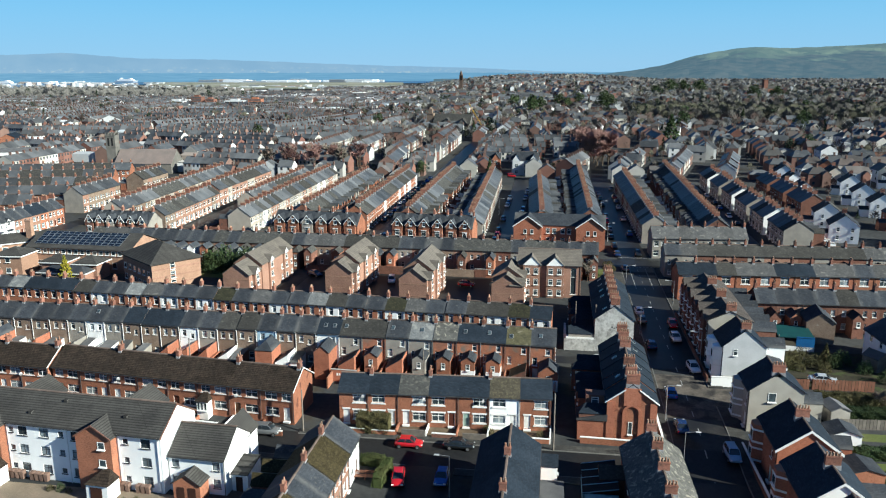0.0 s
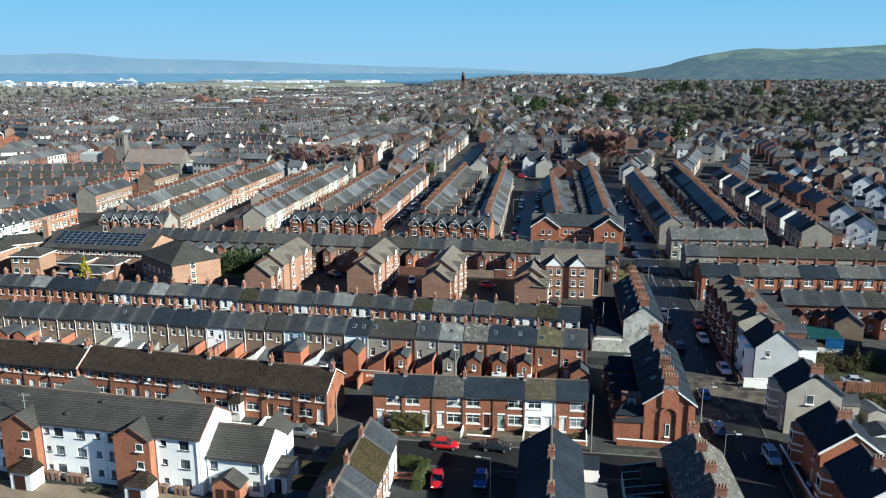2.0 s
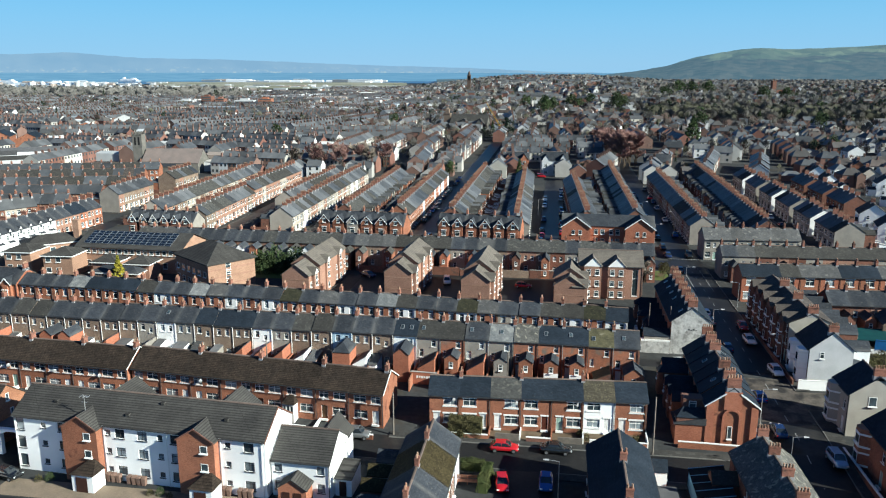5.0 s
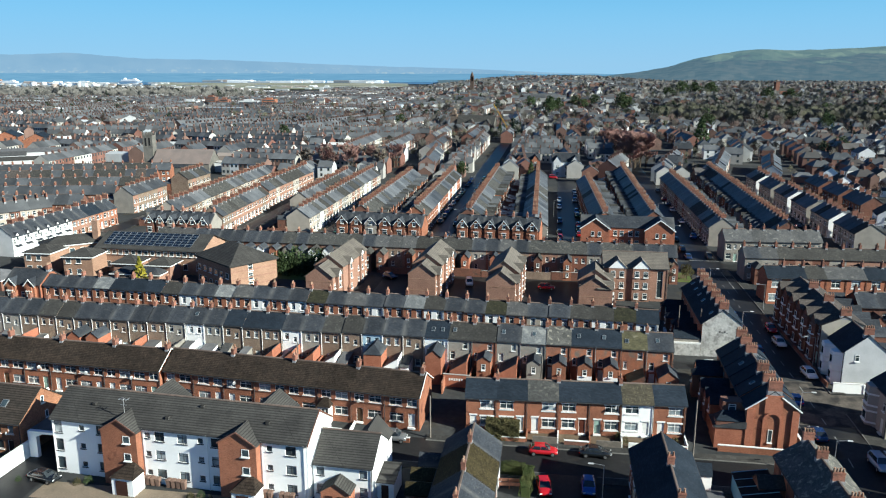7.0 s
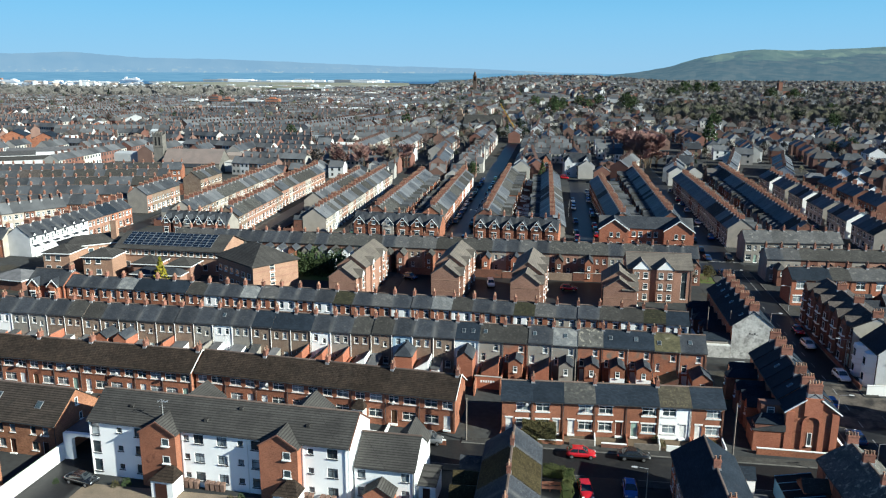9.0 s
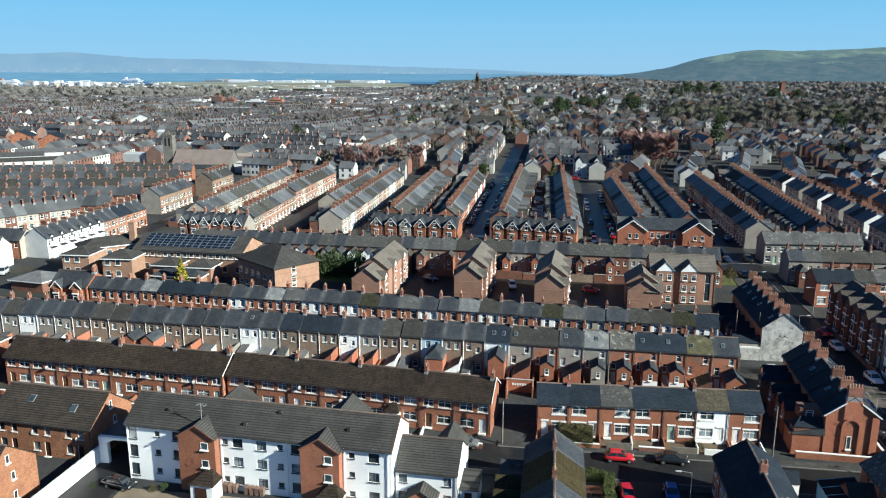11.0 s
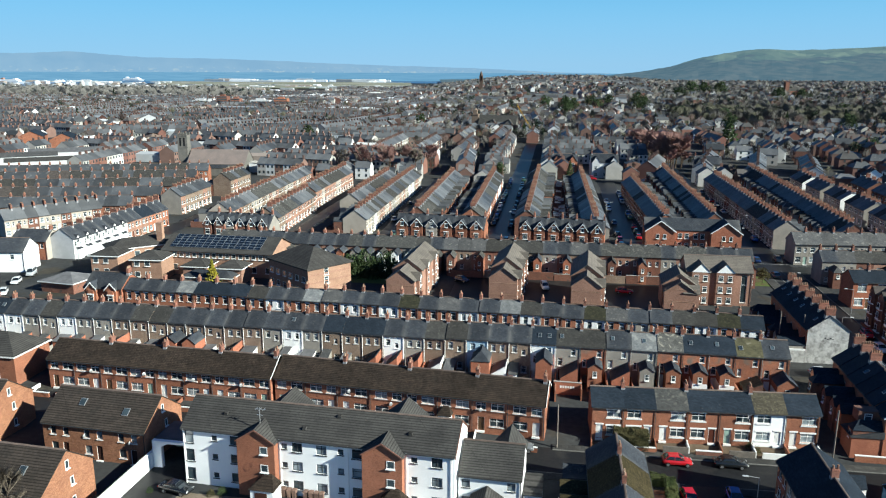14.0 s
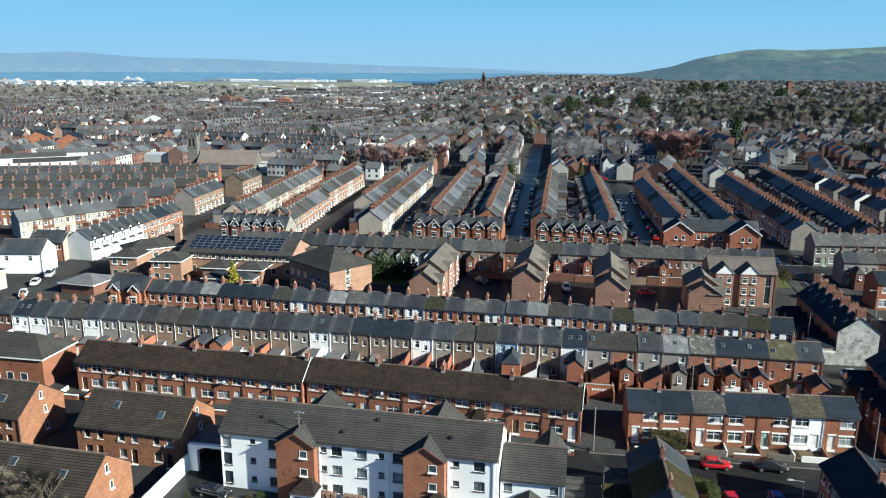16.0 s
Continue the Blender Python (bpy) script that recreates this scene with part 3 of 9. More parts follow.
def chimney_mesh(z, long, tall, wide=0.48):
    def make():
        b = MB()
        b.box(-wide / 2, -long / 2, z - long * 0.5, wide / 2, long / 2, z + tall - 0.2)
        b.box(-wide / 2 - 0.05, -long / 2 - 0.05, z + tall - 0.2, wide / 2 + 0.05, long / 2 + 0.05, z + tall - 0.06)
        b.box(-wide / 2, -long / 2, z + tall - 0.06, wide / 2, long / 2, z + tall)
        b.box(-wide / 2 - 0.05, -long / 2 - 0.05, z - long * 0.32, wide / 2 + 0.05, long / 2 + 0.05, z + 0.1, 1)
        return b.mesh("chimney", CHIMNEY, LEAD)
    return cached(("chim", z, long, tall, wide), make)


def pots_mesh(z, long, tall, n):
    def make():
        b = MB()
        for i in range(n):
            y = (i - (n - 1) / 2) * (long - 0.3) / max(n - 1, 1)
            b.tube(0, y, z + tall, z + tall + 0.42 + 0.06 * (i % 2), 0.13, 0.1, 7)
        return b.mesh("chimney_pots", POT)
    return cached(("pots", z, long, tall, n), make)


def pot_mesh(kind):
    b = MB()
    b.tube(0, 0, 0, 0.36 + 0.06 * kind, 0.13, 0.1, 8)
    b.tube(0, 0, 0.361 + 0.06 * kind, 0.42 + 0.06 * kind, 0.125, 0.125, 8)
    return b.mesh("chimney_pot", POT)


def gutter_mesh(w, d, eave, rise, over, mat):
    def make():
        b = MB()
        z = eave - over * rise / (d / 2)
        b.box(0.0, -d / 2 - over - 0.09, z - 0.07, w, -d / 2 - over + 0.02, z + 0.04)
        return b.mesh("gutter", mat)
    return cached(("gutter", w, d, eave, rise, over, mat.name), make)


def pipe_mesh(d, eave, mat):
    def make():
        b = MB()
        b.tube(0.0, -d / 2 - 0.09, 0.0, eave - 0.3, 0.05, n=6)
        b.rod((0, -d / 2 - 0.09, eave - 0.32), (0, -d / 2 - 0.28, eave - 0.12), 0.045)
        return b.mesh("downpipe", mat)
    return cached(("pipe", d, eave, mat.name), make)


def skylight_mesh(w, h):
    def make():
        b = MB()
        b.box(-w / 2, -h / 2, 0, w / 2, h / 2, 0.08)
        b.box(-w / 2 + 0.07, -h / 2 + 0.07, 0.081, w / 2 - 0.07, h / 2 - 0.07, 0.1, 1)
        return b.mesh("skylight", METAL_GREY, GLASSY)
    return cached(("sky", w, h), make)


RNG = random.Random(7)


def fit_openings(house, openings, y, turn, far, style):
    for o in openings:
        kind, x, z, w, h = o
        s = -1 if turn == 0 else 1
        place = pose(x, y - s * 0.10, z, 0, 0, turn)
        if kind == "d":
            dr = piece("door", doorframe_mesh(w, h, style == "band"), house, place)
            piece("door_leaf", door_mesh(w, h, BROWN_DOOR if style == "plain" else None), dr)
            continue
        glass = PALE_PANE if RNG.random() < 0.42 else GLASSY
        if far:
            piece("window", window_far_mesh(w, h, style, glass), house, place)
        else:
            wi = piece("window", window_mesh(w, h, style), house, place)
            piece("pane", pane_mesh(w, h, glass), wi)


def house(M, w=4.4, d=7.4, eave=5.4, rise=2.7, wall=BRICK, gable=None, roof=SLATE, front=(), back=(), chimney=(), verge=(0.0, 0.0), over=0.28,
          gutter=TRIM_DARK, pipe=True, pipe_mat=None, far=False, style="std", lights=(), label="", group="", name="terraced_house", category="house", long=1.3, tall=1.15, pots=4, low=0.8, ridge=True):
    """A house with its ridge along x: the front faces -y. chimney: places along x; lights: rooflights (x, share down the slope, side)."""
    h = thing(name, M, label, category, group)
    piece("wall", wall_mesh(w, d, eave, rise, front, back, wall, gable or wall, low), h)
    piece("roof", roof_mesh(w, d, eave, rise, roof, over, *verge), h)
    if ridge:
        piece("ridge_tiles", ridge_mesh(w, eave + rise + 0.12, *verge), h)
    fit_openings(h, front, -d / 2, 0, far, style)
    fit_openings(h, back, d / 2, 180, far, "std")
    for cx in chimney:
        c = piece("chimney", chimney_mesh(eave + rise, long, tall), h, pose(cx, 0, 0))
        if pots and not far and M.translation.y < 127:
            for k in range(pots):
                piece("chimney_pot", cached(("pot", k % 2), lambda: pot_mesh(k % 2)), c, pose(0, (k - (pots - 1) / 2) * (long - 0.3) / max(pots - 1, 1), eave + rise + tall))
        elif pots:
            tagged(piece("chimney_pots", pots_mesh(eave + rise, long, tall, pots), c), kind="stuff")
    if gutter is not None:
        piece("gutter", gutter_mesh(w, d, eave, rise, over, gutter), h)
        if not far:
            piece("gutter", gutter_mesh(w, d, eave, rise, over, gutter), h, pose(w, 0, 0, 0, 0, 180))
            if pipe:
                piece("downpipe", pipe_mesh(d, eave, pipe_mat or gutter), h, pose(w - 0.12, 0, 0))
    for lx, share, side in lights:
        slope = math.degrees(math.atan2(rise, d / 2))
        piece("skylight", skylight_mesh(*((0.95, 1.15) if name == "brick_house" else (0.62, 0.85))), h, pose(lx, side * d / 2 * share, eave + rise * (1 - share) + 0.13, -side * slope, 0, 0))
    return h


def lean_to(h, x0, x1, y0, y1, z_low, z_high, wall, roof, name="lean_to"):
    """A low annexe of a house, sloping from z_high at y1 to z_low at y0."""
    def mk():
        b = MB()
        lo, hi = min(y0, y1), max(y0, y1)
        za, zb = (z_low, z_high) if y0 < y1 else (z_high, z_low)
        b.prism([(lo, -0.8), (lo, za), (hi, zb), (hi, -0.8)], x0, x1)
        return b.mesh("annexe_wall", wall)
    def rf():
        b = MB()
        lo, hi = min(y0, y1), max(y0, y1)
        za, zb = (z_low, z_high) if y0 < y1 else (z_high, z_low)
        b.prism([(lo - 0.15, za), (lo - 0.15, za + 0.1), (hi, zb + 0.1), (hi, zb)], x0 - 0.1, x1 + 0.1)
        return b.mesh("annexe_roof", roof)
    key = (x0, x1, y0, y1, z_low, z_high)
    a = piece(name, cached(("lw", key, wall.name), mk), h)
    piece("annexe_roof", cached(("lr", key, roof.name), rf), a)
    return a


def mono_wing(h, x0, x1, y0, y1, z_low, z_high, wall, roof):
    """An annexe along y whose single roof slope falls from x1 down to x0."""
    def mk():
        b = MB()
        b.prism([(x0, -0.8), (x0, z_low), (x1, z_high), (x1, -0.8)][::-1], y0, y1, "y")
        return b.mesh("wing_wall", wall)
    def rf():
        b = MB()
        b.prism([(x0 - 0.15, z_low - 0.1), (x0 - 0.15, z_low), (x1 - 0.1, z_high + 0.06), (x1 - 0.1, z_high - 0.04)], y0, y1 + 0.12, "y")
        return b.mesh("wing_roof", roof)
    key = (x0, x1, y0, y1, z_low, z_high)
    a = piece("back_wing", cached(("mw", key, wall.name), mk), h)
    piece("wing_roof", cached(("mr", key, roof.name), rf), a)
    return a


def return_wing(h, x0, x1, y0, y1, eave, rise, wall, roof, hip=False, win=True, base=None, base_h=1.7):
    """A two-storey gabled wing that runs out from the back of a house along y, from y0 (at the house) to y1."""
    def mk():
        b = MB()
        xm = (x0 + x1) / 2
        b.prism([(x0, -0.8), (x0, eave), (xm, eave + (0 if hip else rise)), (x1, eave), (x1, -0.8)][::-1], y0, y1, "y")
        return b.mesh("wing_wall", wall)
    def rf():
        b = MB()
        xm, o, t = (x0 + x1) / 2, 0.1, 0.09
        s = rise / ((x1 - x0) / 2)
        sg = 1 if y1 > y0 else -1
        if hip:
            ye = y1 + sg * o
            k = (x1 - x0) / 2 + o
            e0 = eave - o * s
            b.poly([(x0 - o, y0, e0), (x0 - o, ye, e0), (xm, ye - sg * k, eave + rise), (xm, y0, eave + rise)])
            b.poly([(x1 + o, y0, e0), (xm, y0, eave + rise), (xm, ye - sg * k, eave + rise), (x1 + o, ye, e0)])
            b.poly([(x0 - o, ye, e0), (x1 + o, ye, e0), (xm, ye - sg * k, eave + rise)])
            b.poly([(x0 - o, y0, e0 - 0.05), (x1 + o, y0, e0 - 0.05), (x1 + o, ye, e0 - 0.05), (x0 - o, ye, e0 - 0.05)])
        else:
            e0 = eave - o * s
            b.prism([(x0 - o, e0), (x0 - o, e0 + t), (xm, eave + rise + t), (x1 + o, e0 + t), (x1 + o, e0), (xm, eave + rise)], y0, y1 + sg * o, "y")
        return b.mesh("wing_roof", roof)
    key = (x0, x1, y0, y1, eave, rise, hip)
    a = piece("return_wing", cached(("rw", key, wall.name), mk), h)
    piece("wing_roof", cached(("rr", key, roof.name), rf), a)
    if base is not None:
        def lower():
            b = MB()
            b.box(x0 - 0.02, min(y0, y1) - 0.02, -0.8, x1 + 0.02, max(y0, y1), base_h)
            return b.mesh("painted_base", base)
        piece("painted_base", cached(("rb", key, base.name), lower), a)
    if win:
        turn = 0 if y1 < y0 else 180
        s = -1 if y1 < y0 else 1
        for z in ((eave - 1.5,) if eave < 4.1 else (eave - 1.75, 0.9)):
            piece("window", window_far_mesh(0.7, 1.0, "std", GLASSY), a, pose((x0 + x1) / 2, y1 + s * 0.045, z, 0, 0, turn))
    return a


def row_frames(x0, y0, x1, y1, n):
    """Poses along a ridge line, one for each of n houses, and their width."""
    turn = math.degrees(math.atan2(y1 - y0, x1 - x0))
    w = math.hypot(x1 - x0, y1 - y0) / n
    out = []
    for i in range(n):
        x, y = x0 + (x1 - x0) * i / n, y0 + (y1 - y0) * i / n
        xm, ym = x0 + (x1 - x0) * (i + 0.5) / n, y0 + (y1 - y0) * (i + 0.5) / n
        out.append(pose(x, y, level(xm, ym), 0, 0, turn))
    return out, round(w, 3)


def strip(name, pts, width, mat, lift, label="", category="road", step=6.0):
    """A band of paving along a centre line, laid on the ground."""
    b = MB()
    prev = None
    for (ax, ay), (bx, by) in zip(pts, pts[1:]):
        L = math.hypot(bx - ax, by - ay)
        nx, ny = -(by - ay) / L * width / 2, (bx - ax) / L * width / 2
        k = max(1, int(L / step))
        for i in range(k):
            p = (ax + (bx - ax) * i / k, ay + (by - ay) * i / k)
            q = (ax + (bx - ax) * (i + 1) / k, ay + (by - ay) * (i + 1) / k)
            c = [(p[0] - nx, p[1] - ny), (q[0] - nx, q[1] - ny), (q[0] + nx, q[1] + ny), (p[0] + nx, p[1] + ny)]
            b.poly([(x, y, level(x, y) + lift) for x, y in c])
            for u, v in ((0, 1), (2, 3)):
                b.poly([(c[u][0], c[u][1], level(*c[u]) + lift - 0.3), (c[v][0], c[v][1], level(*c[v]) + lift - 0.3), (c[v][0], c[v][1], level(*c[v]) + lift), (c[u][0], c[u][1], level(*c[u]) + lift)])
    ob = piece(name, b.mesh(name, mat))
    return tagged(ob, label, category, kind="structure")


# ---- ground, roads, pavements ----
def ground_sheet():
    xs = [-4800, -3000, -1800, -1000, -800, -600, -500, -400, -350] + list(range(-300, 201, 20)) + list(range(250, 1251, 50)) + [1400, 1800, 3000, 4800]
    ys = [-600, -200, 0, 40, 60, 80, 88, 91, 94, 97, 100, 104, 109, 114, 119, 125] + list(range(140, 361, 15)) + [400, 450, 500, 600] + list(range(650, 3000, 75)) + [3000, 4800]
    b = MB()
    for y in ys:
        b.v += [(x, y, level(x, y)) for x in xs]
    n = len(xs)
    for j in range(len(ys) - 1):
        for i in range(n - 1):
            b.f.append((j * n + i, j * n + i + 1, (j + 1) * n + i + 1, (j + 1) * n + i))
            b.m.append(0)
    return tagged(piece("ground", b.mesh("ground", YARD)), "dull grey concrete yards, soil and paving between houses", "ground", kind="structure")


ground_sheet()
MAIN_X = 21.7
ROAD_LIFT, WALK_LIFT = 0.02, 0.14
strip("road_main", [(MAIN_X, 20), (MAIN_X, 196)], 8.2, ASPHALT, ROAD_LIFT, "dark worn asphalt main street, half in shade")
strip("road_main_far", [(MAIN_X, 196.0), (20.2, 250), (20.2, 420)], 8.2, ASPHALT, ROAD_LIFT + 0.004, "dark asphalt street between terraces")
strip("road_front", [(-150, 103.2), (-90, 99.5), (-45, 95.8), (-30, 94.9), (17.6, 94.9)], 6.0, ASPHALT, ROAD_LIFT + 0.008, "patched asphalt side street in front of brick terrace")
strip("road_near_1", [(-15.5, 40), (-15.5, 91.9)], 6.5, ASPHALT, ROAD_LIFT, "shaded asphalt side street with parked cars")
strip("road_near_2", [(4.0, 40), (4.0, 91.9)], 4.0, ASPHALT, ROAD_LIFT, "narrow shaded asphalt back lane")
strip("road_worn", [(MAIN_X, 109.0), (MAIN_X, 124.5)], 8.1, ASPHALT_WORN, ROAD_LIFT + 0.006, "pale worn patch of asphalt at the junction")
strip("road_cross", [(25.8, 116.8), (37.5, 117.0)], 6.4, ASPHALT_WORN, ROAD_LIFT + 0.004, "pale worn asphalt side street opening")
strip("road_lane", [(-6, 129.0), (17.6, 129.0)], 3.4, ASPHALT, ROAD_LIFT + 0.004, "narrow asphalt lane beside a gable wall")
strip("road_avenue", [(-260, 206), (-150, 202.5), (17.6, 200.2), (120, 202)], 7.4, ASPHALT, ROAD_LIFT + 0.012, "asphalt cross street behind terraces")
for i, (x, wd) in enumerate(((-53.5, 7.0), (-14.0, 7.4), (-88.0, 6.0), (56.5, 6.5), (-117.0, 5.0), (-158.0, 6.5))):
    strip("road_terrace", [(x, 206), (x, 345)] if i else [(x, 206), (x + 0.6, 515)], wd, ASPHALT, ROAD_LIFT, "straight asphalt street lined with terraces")
# pavements with raised kerbs
for name, pts, wd, lab in (
    ("pavement_west", [(16.4, 98.2), (16.4, 127)], 2.2, "grey slab pavement beside the main street"),
    ("pavement_west", [(16.4, 131), (16.4, 196)], 2.2, "grey slab pavement beside the main street"),
    ("pavement_west", [(16.4, 40), (16.4, 91.6)], 2.2, "grey slab pavement beside the main street"),
    ("pavement_east", [(26.9, 40), (26.9, 113.4)], 2.2, "grey slab pavement in shade below bay fronts"),
    ("pavement_east", [(26.9, 120.2), (26.9, 196)], 2.2, "grey slab pavement in shade below bay fronts"),
    ("pavement_front", [(-36, 98.55), (15.2, 98.55)], 1.3, "narrow slab pavement before garden walls"),
    ("pavement_near", [(-12.1, 90.9), (15.0, 90.9)], 1.6, "narrow slab pavement at the street corner"),
    ("pavement_near", [(-40, 91.4), (-18.9, 90.9)], 1.6, "narrow slab pavement at the street corner"),
):
    strip(name, pts, wd, PAVING, WALK_LIFT, lab, "pavement")
    side = wd / 2 + 0.07
    ox, oy = {"pavement_west": (side, 0), "pavement_east": (-side, 0), "pavement_front": (0, -side), "pavement_near": (0, side)}[name]
    strip("kerb", [(x + ox, y + oy) for x, y in pts], 0.14, KERB, WALK_LIFT + 0.006, "worn concrete kerb at the edge of a pavement", "kerb")


BROWN_DOOR = surface("dark_brown_door", (0.06, 0.028, 0.02), (0.045, 0.022, 0.018), 1.0, 0.6, 8.0, 0.15)


def body_part(name, parent, mat, fn, label=""):
    b = MB()
    fn(b)
    return piece(name, b.mesh(name, mat), parent, None, label)


def stick_window(parent, x, y, z, w, h, turn=0, style="std", glass=GLASSY):
    """A window whose frame stands on a solid wall face: y is the face."""
    wi = piece("window", window_mesh(w, h, style), parent, pose(x, y, z, 0, 0, turn) @ pose(0, -0.045, 0))
    piece("pane", pane_mesh(w, h, glass), wi)
    return wi


def porch_parts(parent, x0, x1, y0, y1, h, wall, roof, door_mat=None):
    a = body_part("porch", parent, wall, lambda b: b.box(x0, y0, -0.6, x1, y1, h))
    def hipped(b):
        xm, o = (x0 + x1) / 2, 0.2
        q = [(x0 - o, y0 - o, h), (x1 + o, y0 - o, h), (x1 + o, y1, h), (x0 - o, y1, h)]
        r = [(xm - 0.4, y1, h + 1.0), (xm + 0.4, y1, h + 1.0)]
        b.poly([q[0], q[1], r[1], r[0]])
        b.poly([q[1], q[2], r[1]])
        b.poly([q[3], q[0], r[0]])
        b.poly([q[3], r[0], r[1], q[2]])
        b.poly(q[::-1])
    body_part("porch_roof", a, roof, hipped)
    return a


# ---- front terrace of seven houses ----
FW = [("w", 3.0, 3.35, 1.9, 1.15), ("w", 3.0, 0.75, 1.9, 1.3), ("d", 1.05, 0.1, 0.95, 2.1)]
FW_M = [("w", 1.4, 3.35, 1.9, 1.15), ("w", 1.4, 0.75, 1.9, 1.3), ("d", 3.35, 0.1, 0.95, 2.1)]
BW = [("w", 1.2, 3.3, 0.9, 1.2), ("w", 3.2, 3.3, 0.9, 1.2)]
frames, w = row_frames(-30.7, 103.75, 0.3, 105.35, 7)
for i, M in enumerate(frames):
    mirror = i in (1, 3, 5)
    house(M, w, 5.7, 5.0, 1.7, wall=RENDER_WHITE if i == 5 else BRICK, gable=BRICK, roof=[SLATE_BLUE, SLATE_BLUE, SLATE_PATCHED, SLATE_BLUE, SLATE_BLUE, SLATE_MOSS, SLATE_BLUE][i],
          front=FW_M if mirror else FW, back=BW, chimney=(w,) if i in (0, 2, 4) else (), verge=(0.2 if i == 0 else 0.0, 0.2 if i == 6 else 0.0), style="band",
          long=0.8, tall=1.0, pots=2, group="front brick terrace",
          label="white-rendered terraced house with a mossy slate roof" if i == 5 else "red brick terraced house with white window bands and slate roof")

# ---- two brown-tiled post-war terraces ----
def postwar(x0, y0, x1, y1, n, grp):
    frames, w = row_frames(x0, y0, x1, y1, n)
    for i, M in enumerate(frames):
        fr = [("w", 1.15, 3.3, 1.5, 1.1), ("w", 3.6, 3.3, 1.9, 1.1), ("w", 3.5, 0.8, 2.1, 1.3), ("d", 1.2, 0.1, 1.0, 2.1)]
        porch = i == 5 and grp.endswith("east")
        if i % 2 and not porch:
            fr = [(k, round(w - x, 3), z, a, h) for k, x, z, a, h in fr]
        h = house(M, w, 7.0, 5.0, 2.2, wall=BRICK, roof=TILE_BROWN, front=fr, back=BW, chimney=(round(w - (0.4 if i == n - 1 else 0.0), 3),) if i % 2 else (),
                  verge=(0.15 if i == 0 else 0.0, 0.15 if i == n - 1 else 0.0), long=1.0, tall=1.05, pots=2, group=grp, over=0.35,
                  label="red brick post-war terraced house with a brown tiled roof")
        piece("string_course", cached(("course", w), lambda: course_mesh(w)), h)
        if porch:
            p = porch_parts(h, 0.3, 2.1, -4.9, -3.52, 2.35, TRIM_WHITE, TILE_BROWN)
            for u in (0.62, 1.2, 1.78):
                stick_window(p, u, -4.9, 0.95, 0.5, 1.25, style="plain")
        if i == n - 1:
            b = MB()
            b.prism([(-3.9, 4.84), (-3.9, 4.98), (0, 7.42), (3.9, 4.98), (3.9, 4.84), (0, 7.27)], w + 0.155, w + 0.23, "x")
            piece("bargeboard", b.mesh("bargeboard", TRIM_WHITE), h)


def course_mesh(w):
    b = MB()
    b.box(0.0, -3.58, 3.05, w, -3.5, 3.2)
    return b.mesh("string_course", BRICK_OLD)


postwar(-78.3, 107.2, -36.9, 103.4, 8, "brown-roofed terrace east")
postwar(-117.8, 108.9, -78.9, 106.7, 8, "brown-roofed terrace west")

# ---- second row: backs towards the street ----
rr = random.Random(3)
west, w2 = row_frames(-144.6, 124.2, -39.8, 122.75, 29)
east, w3 = row_frames(-39.8, 122.75, 1.0, 122.2, 10)
W2_WALL = {0: BRICK_OLD, 1: RENDER_WHITE, 2: RENDER_WHITE, 3: RENDER_GREY, 4: RENDER_GREY, 5: RENDER_WHITE, 6: RENDER_GREY, 7: RENDER_GREY, 16: RENDER_GREY, 17: RENDER_WHITE, 18: RENDER_GREY, 22: RENDER_WHITE, 23: RENDER_GREY, 26: RENDER_BLUE}
E2_WALL = [RENDER_WHITE, RENDER_GREY, BRICK_DIRTY, RENDER_GREY, RENDER_GREY, BRICK_DIRTY, BRICK_DIRTY, BRICK_DIRTY, BRICK_DIRTY, BRICK_DIRTY]
E2_ROOF = [SLATE_BLUE, SLATE_DULL, SLATE_DULL, SLATE, SLATE_SILVER, SLATE_LICHEN, SLATE_BLUE, SLATE_BLUE, SLATE_YELLOW, SLATE]
E2_LIGHT = {0: ((1.3, 0.55, -1), (2.9, 0.55, -1)), 1: ((0.9, 0.5, -1),), 3: ((1.0, 0.5, -1),), 4: ((2.0, 0.5, -1),), 6: ((1.2, 0.5, -1),), 7: ((1.2, 0.5, -1),), 8: ((0.8, 0.6, -1),), 9: ((1.6, 0.5, -1),)}
EAVE2, RISE2, D2 = 6.15, 1.95, 6.2
FRONT2 = [[("w", 0.85, 4.3, 0.75, 1.2), ("w", 2.35, 4.3, 0.75, 1.2), ("w", 2.5, 0.9, 0.8, 1.1), ("d", 1.2, 0.1, 0.9, 2.1)],
          [("w", 0.8, 4.3, 0.8, 1.2), ("w", 2.3, 3.9, 0.65, 0.95), ("w", 2.4, 0.8, 0.9, 1.2)],
          [("w", 1.0, 4.3, 0.85, 1.2), ("w", 2.5, 4.3, 0.7, 1.1), ("w", 1.0, 0.9, 1.0, 1.2)]]
FRONT2E = [[("w", 2.9, 4.5, 0.75, 1.1), ("w", 0.6, 2.7, 0.6, 1.3), ("w", 2.6, 2.1, 1.1, 0.6)],
           [("w", 2.8, 4.5, 0.75, 1.1), ("w", 0.7, 2.6, 0.8, 1.4), ("d", 0.8, 0.1, 0.85, 2.0)]]
BACK2 = [("w", 1.5, 3.4, 1.0, 1.3)]
YF = -D2 / 2 + 0.05
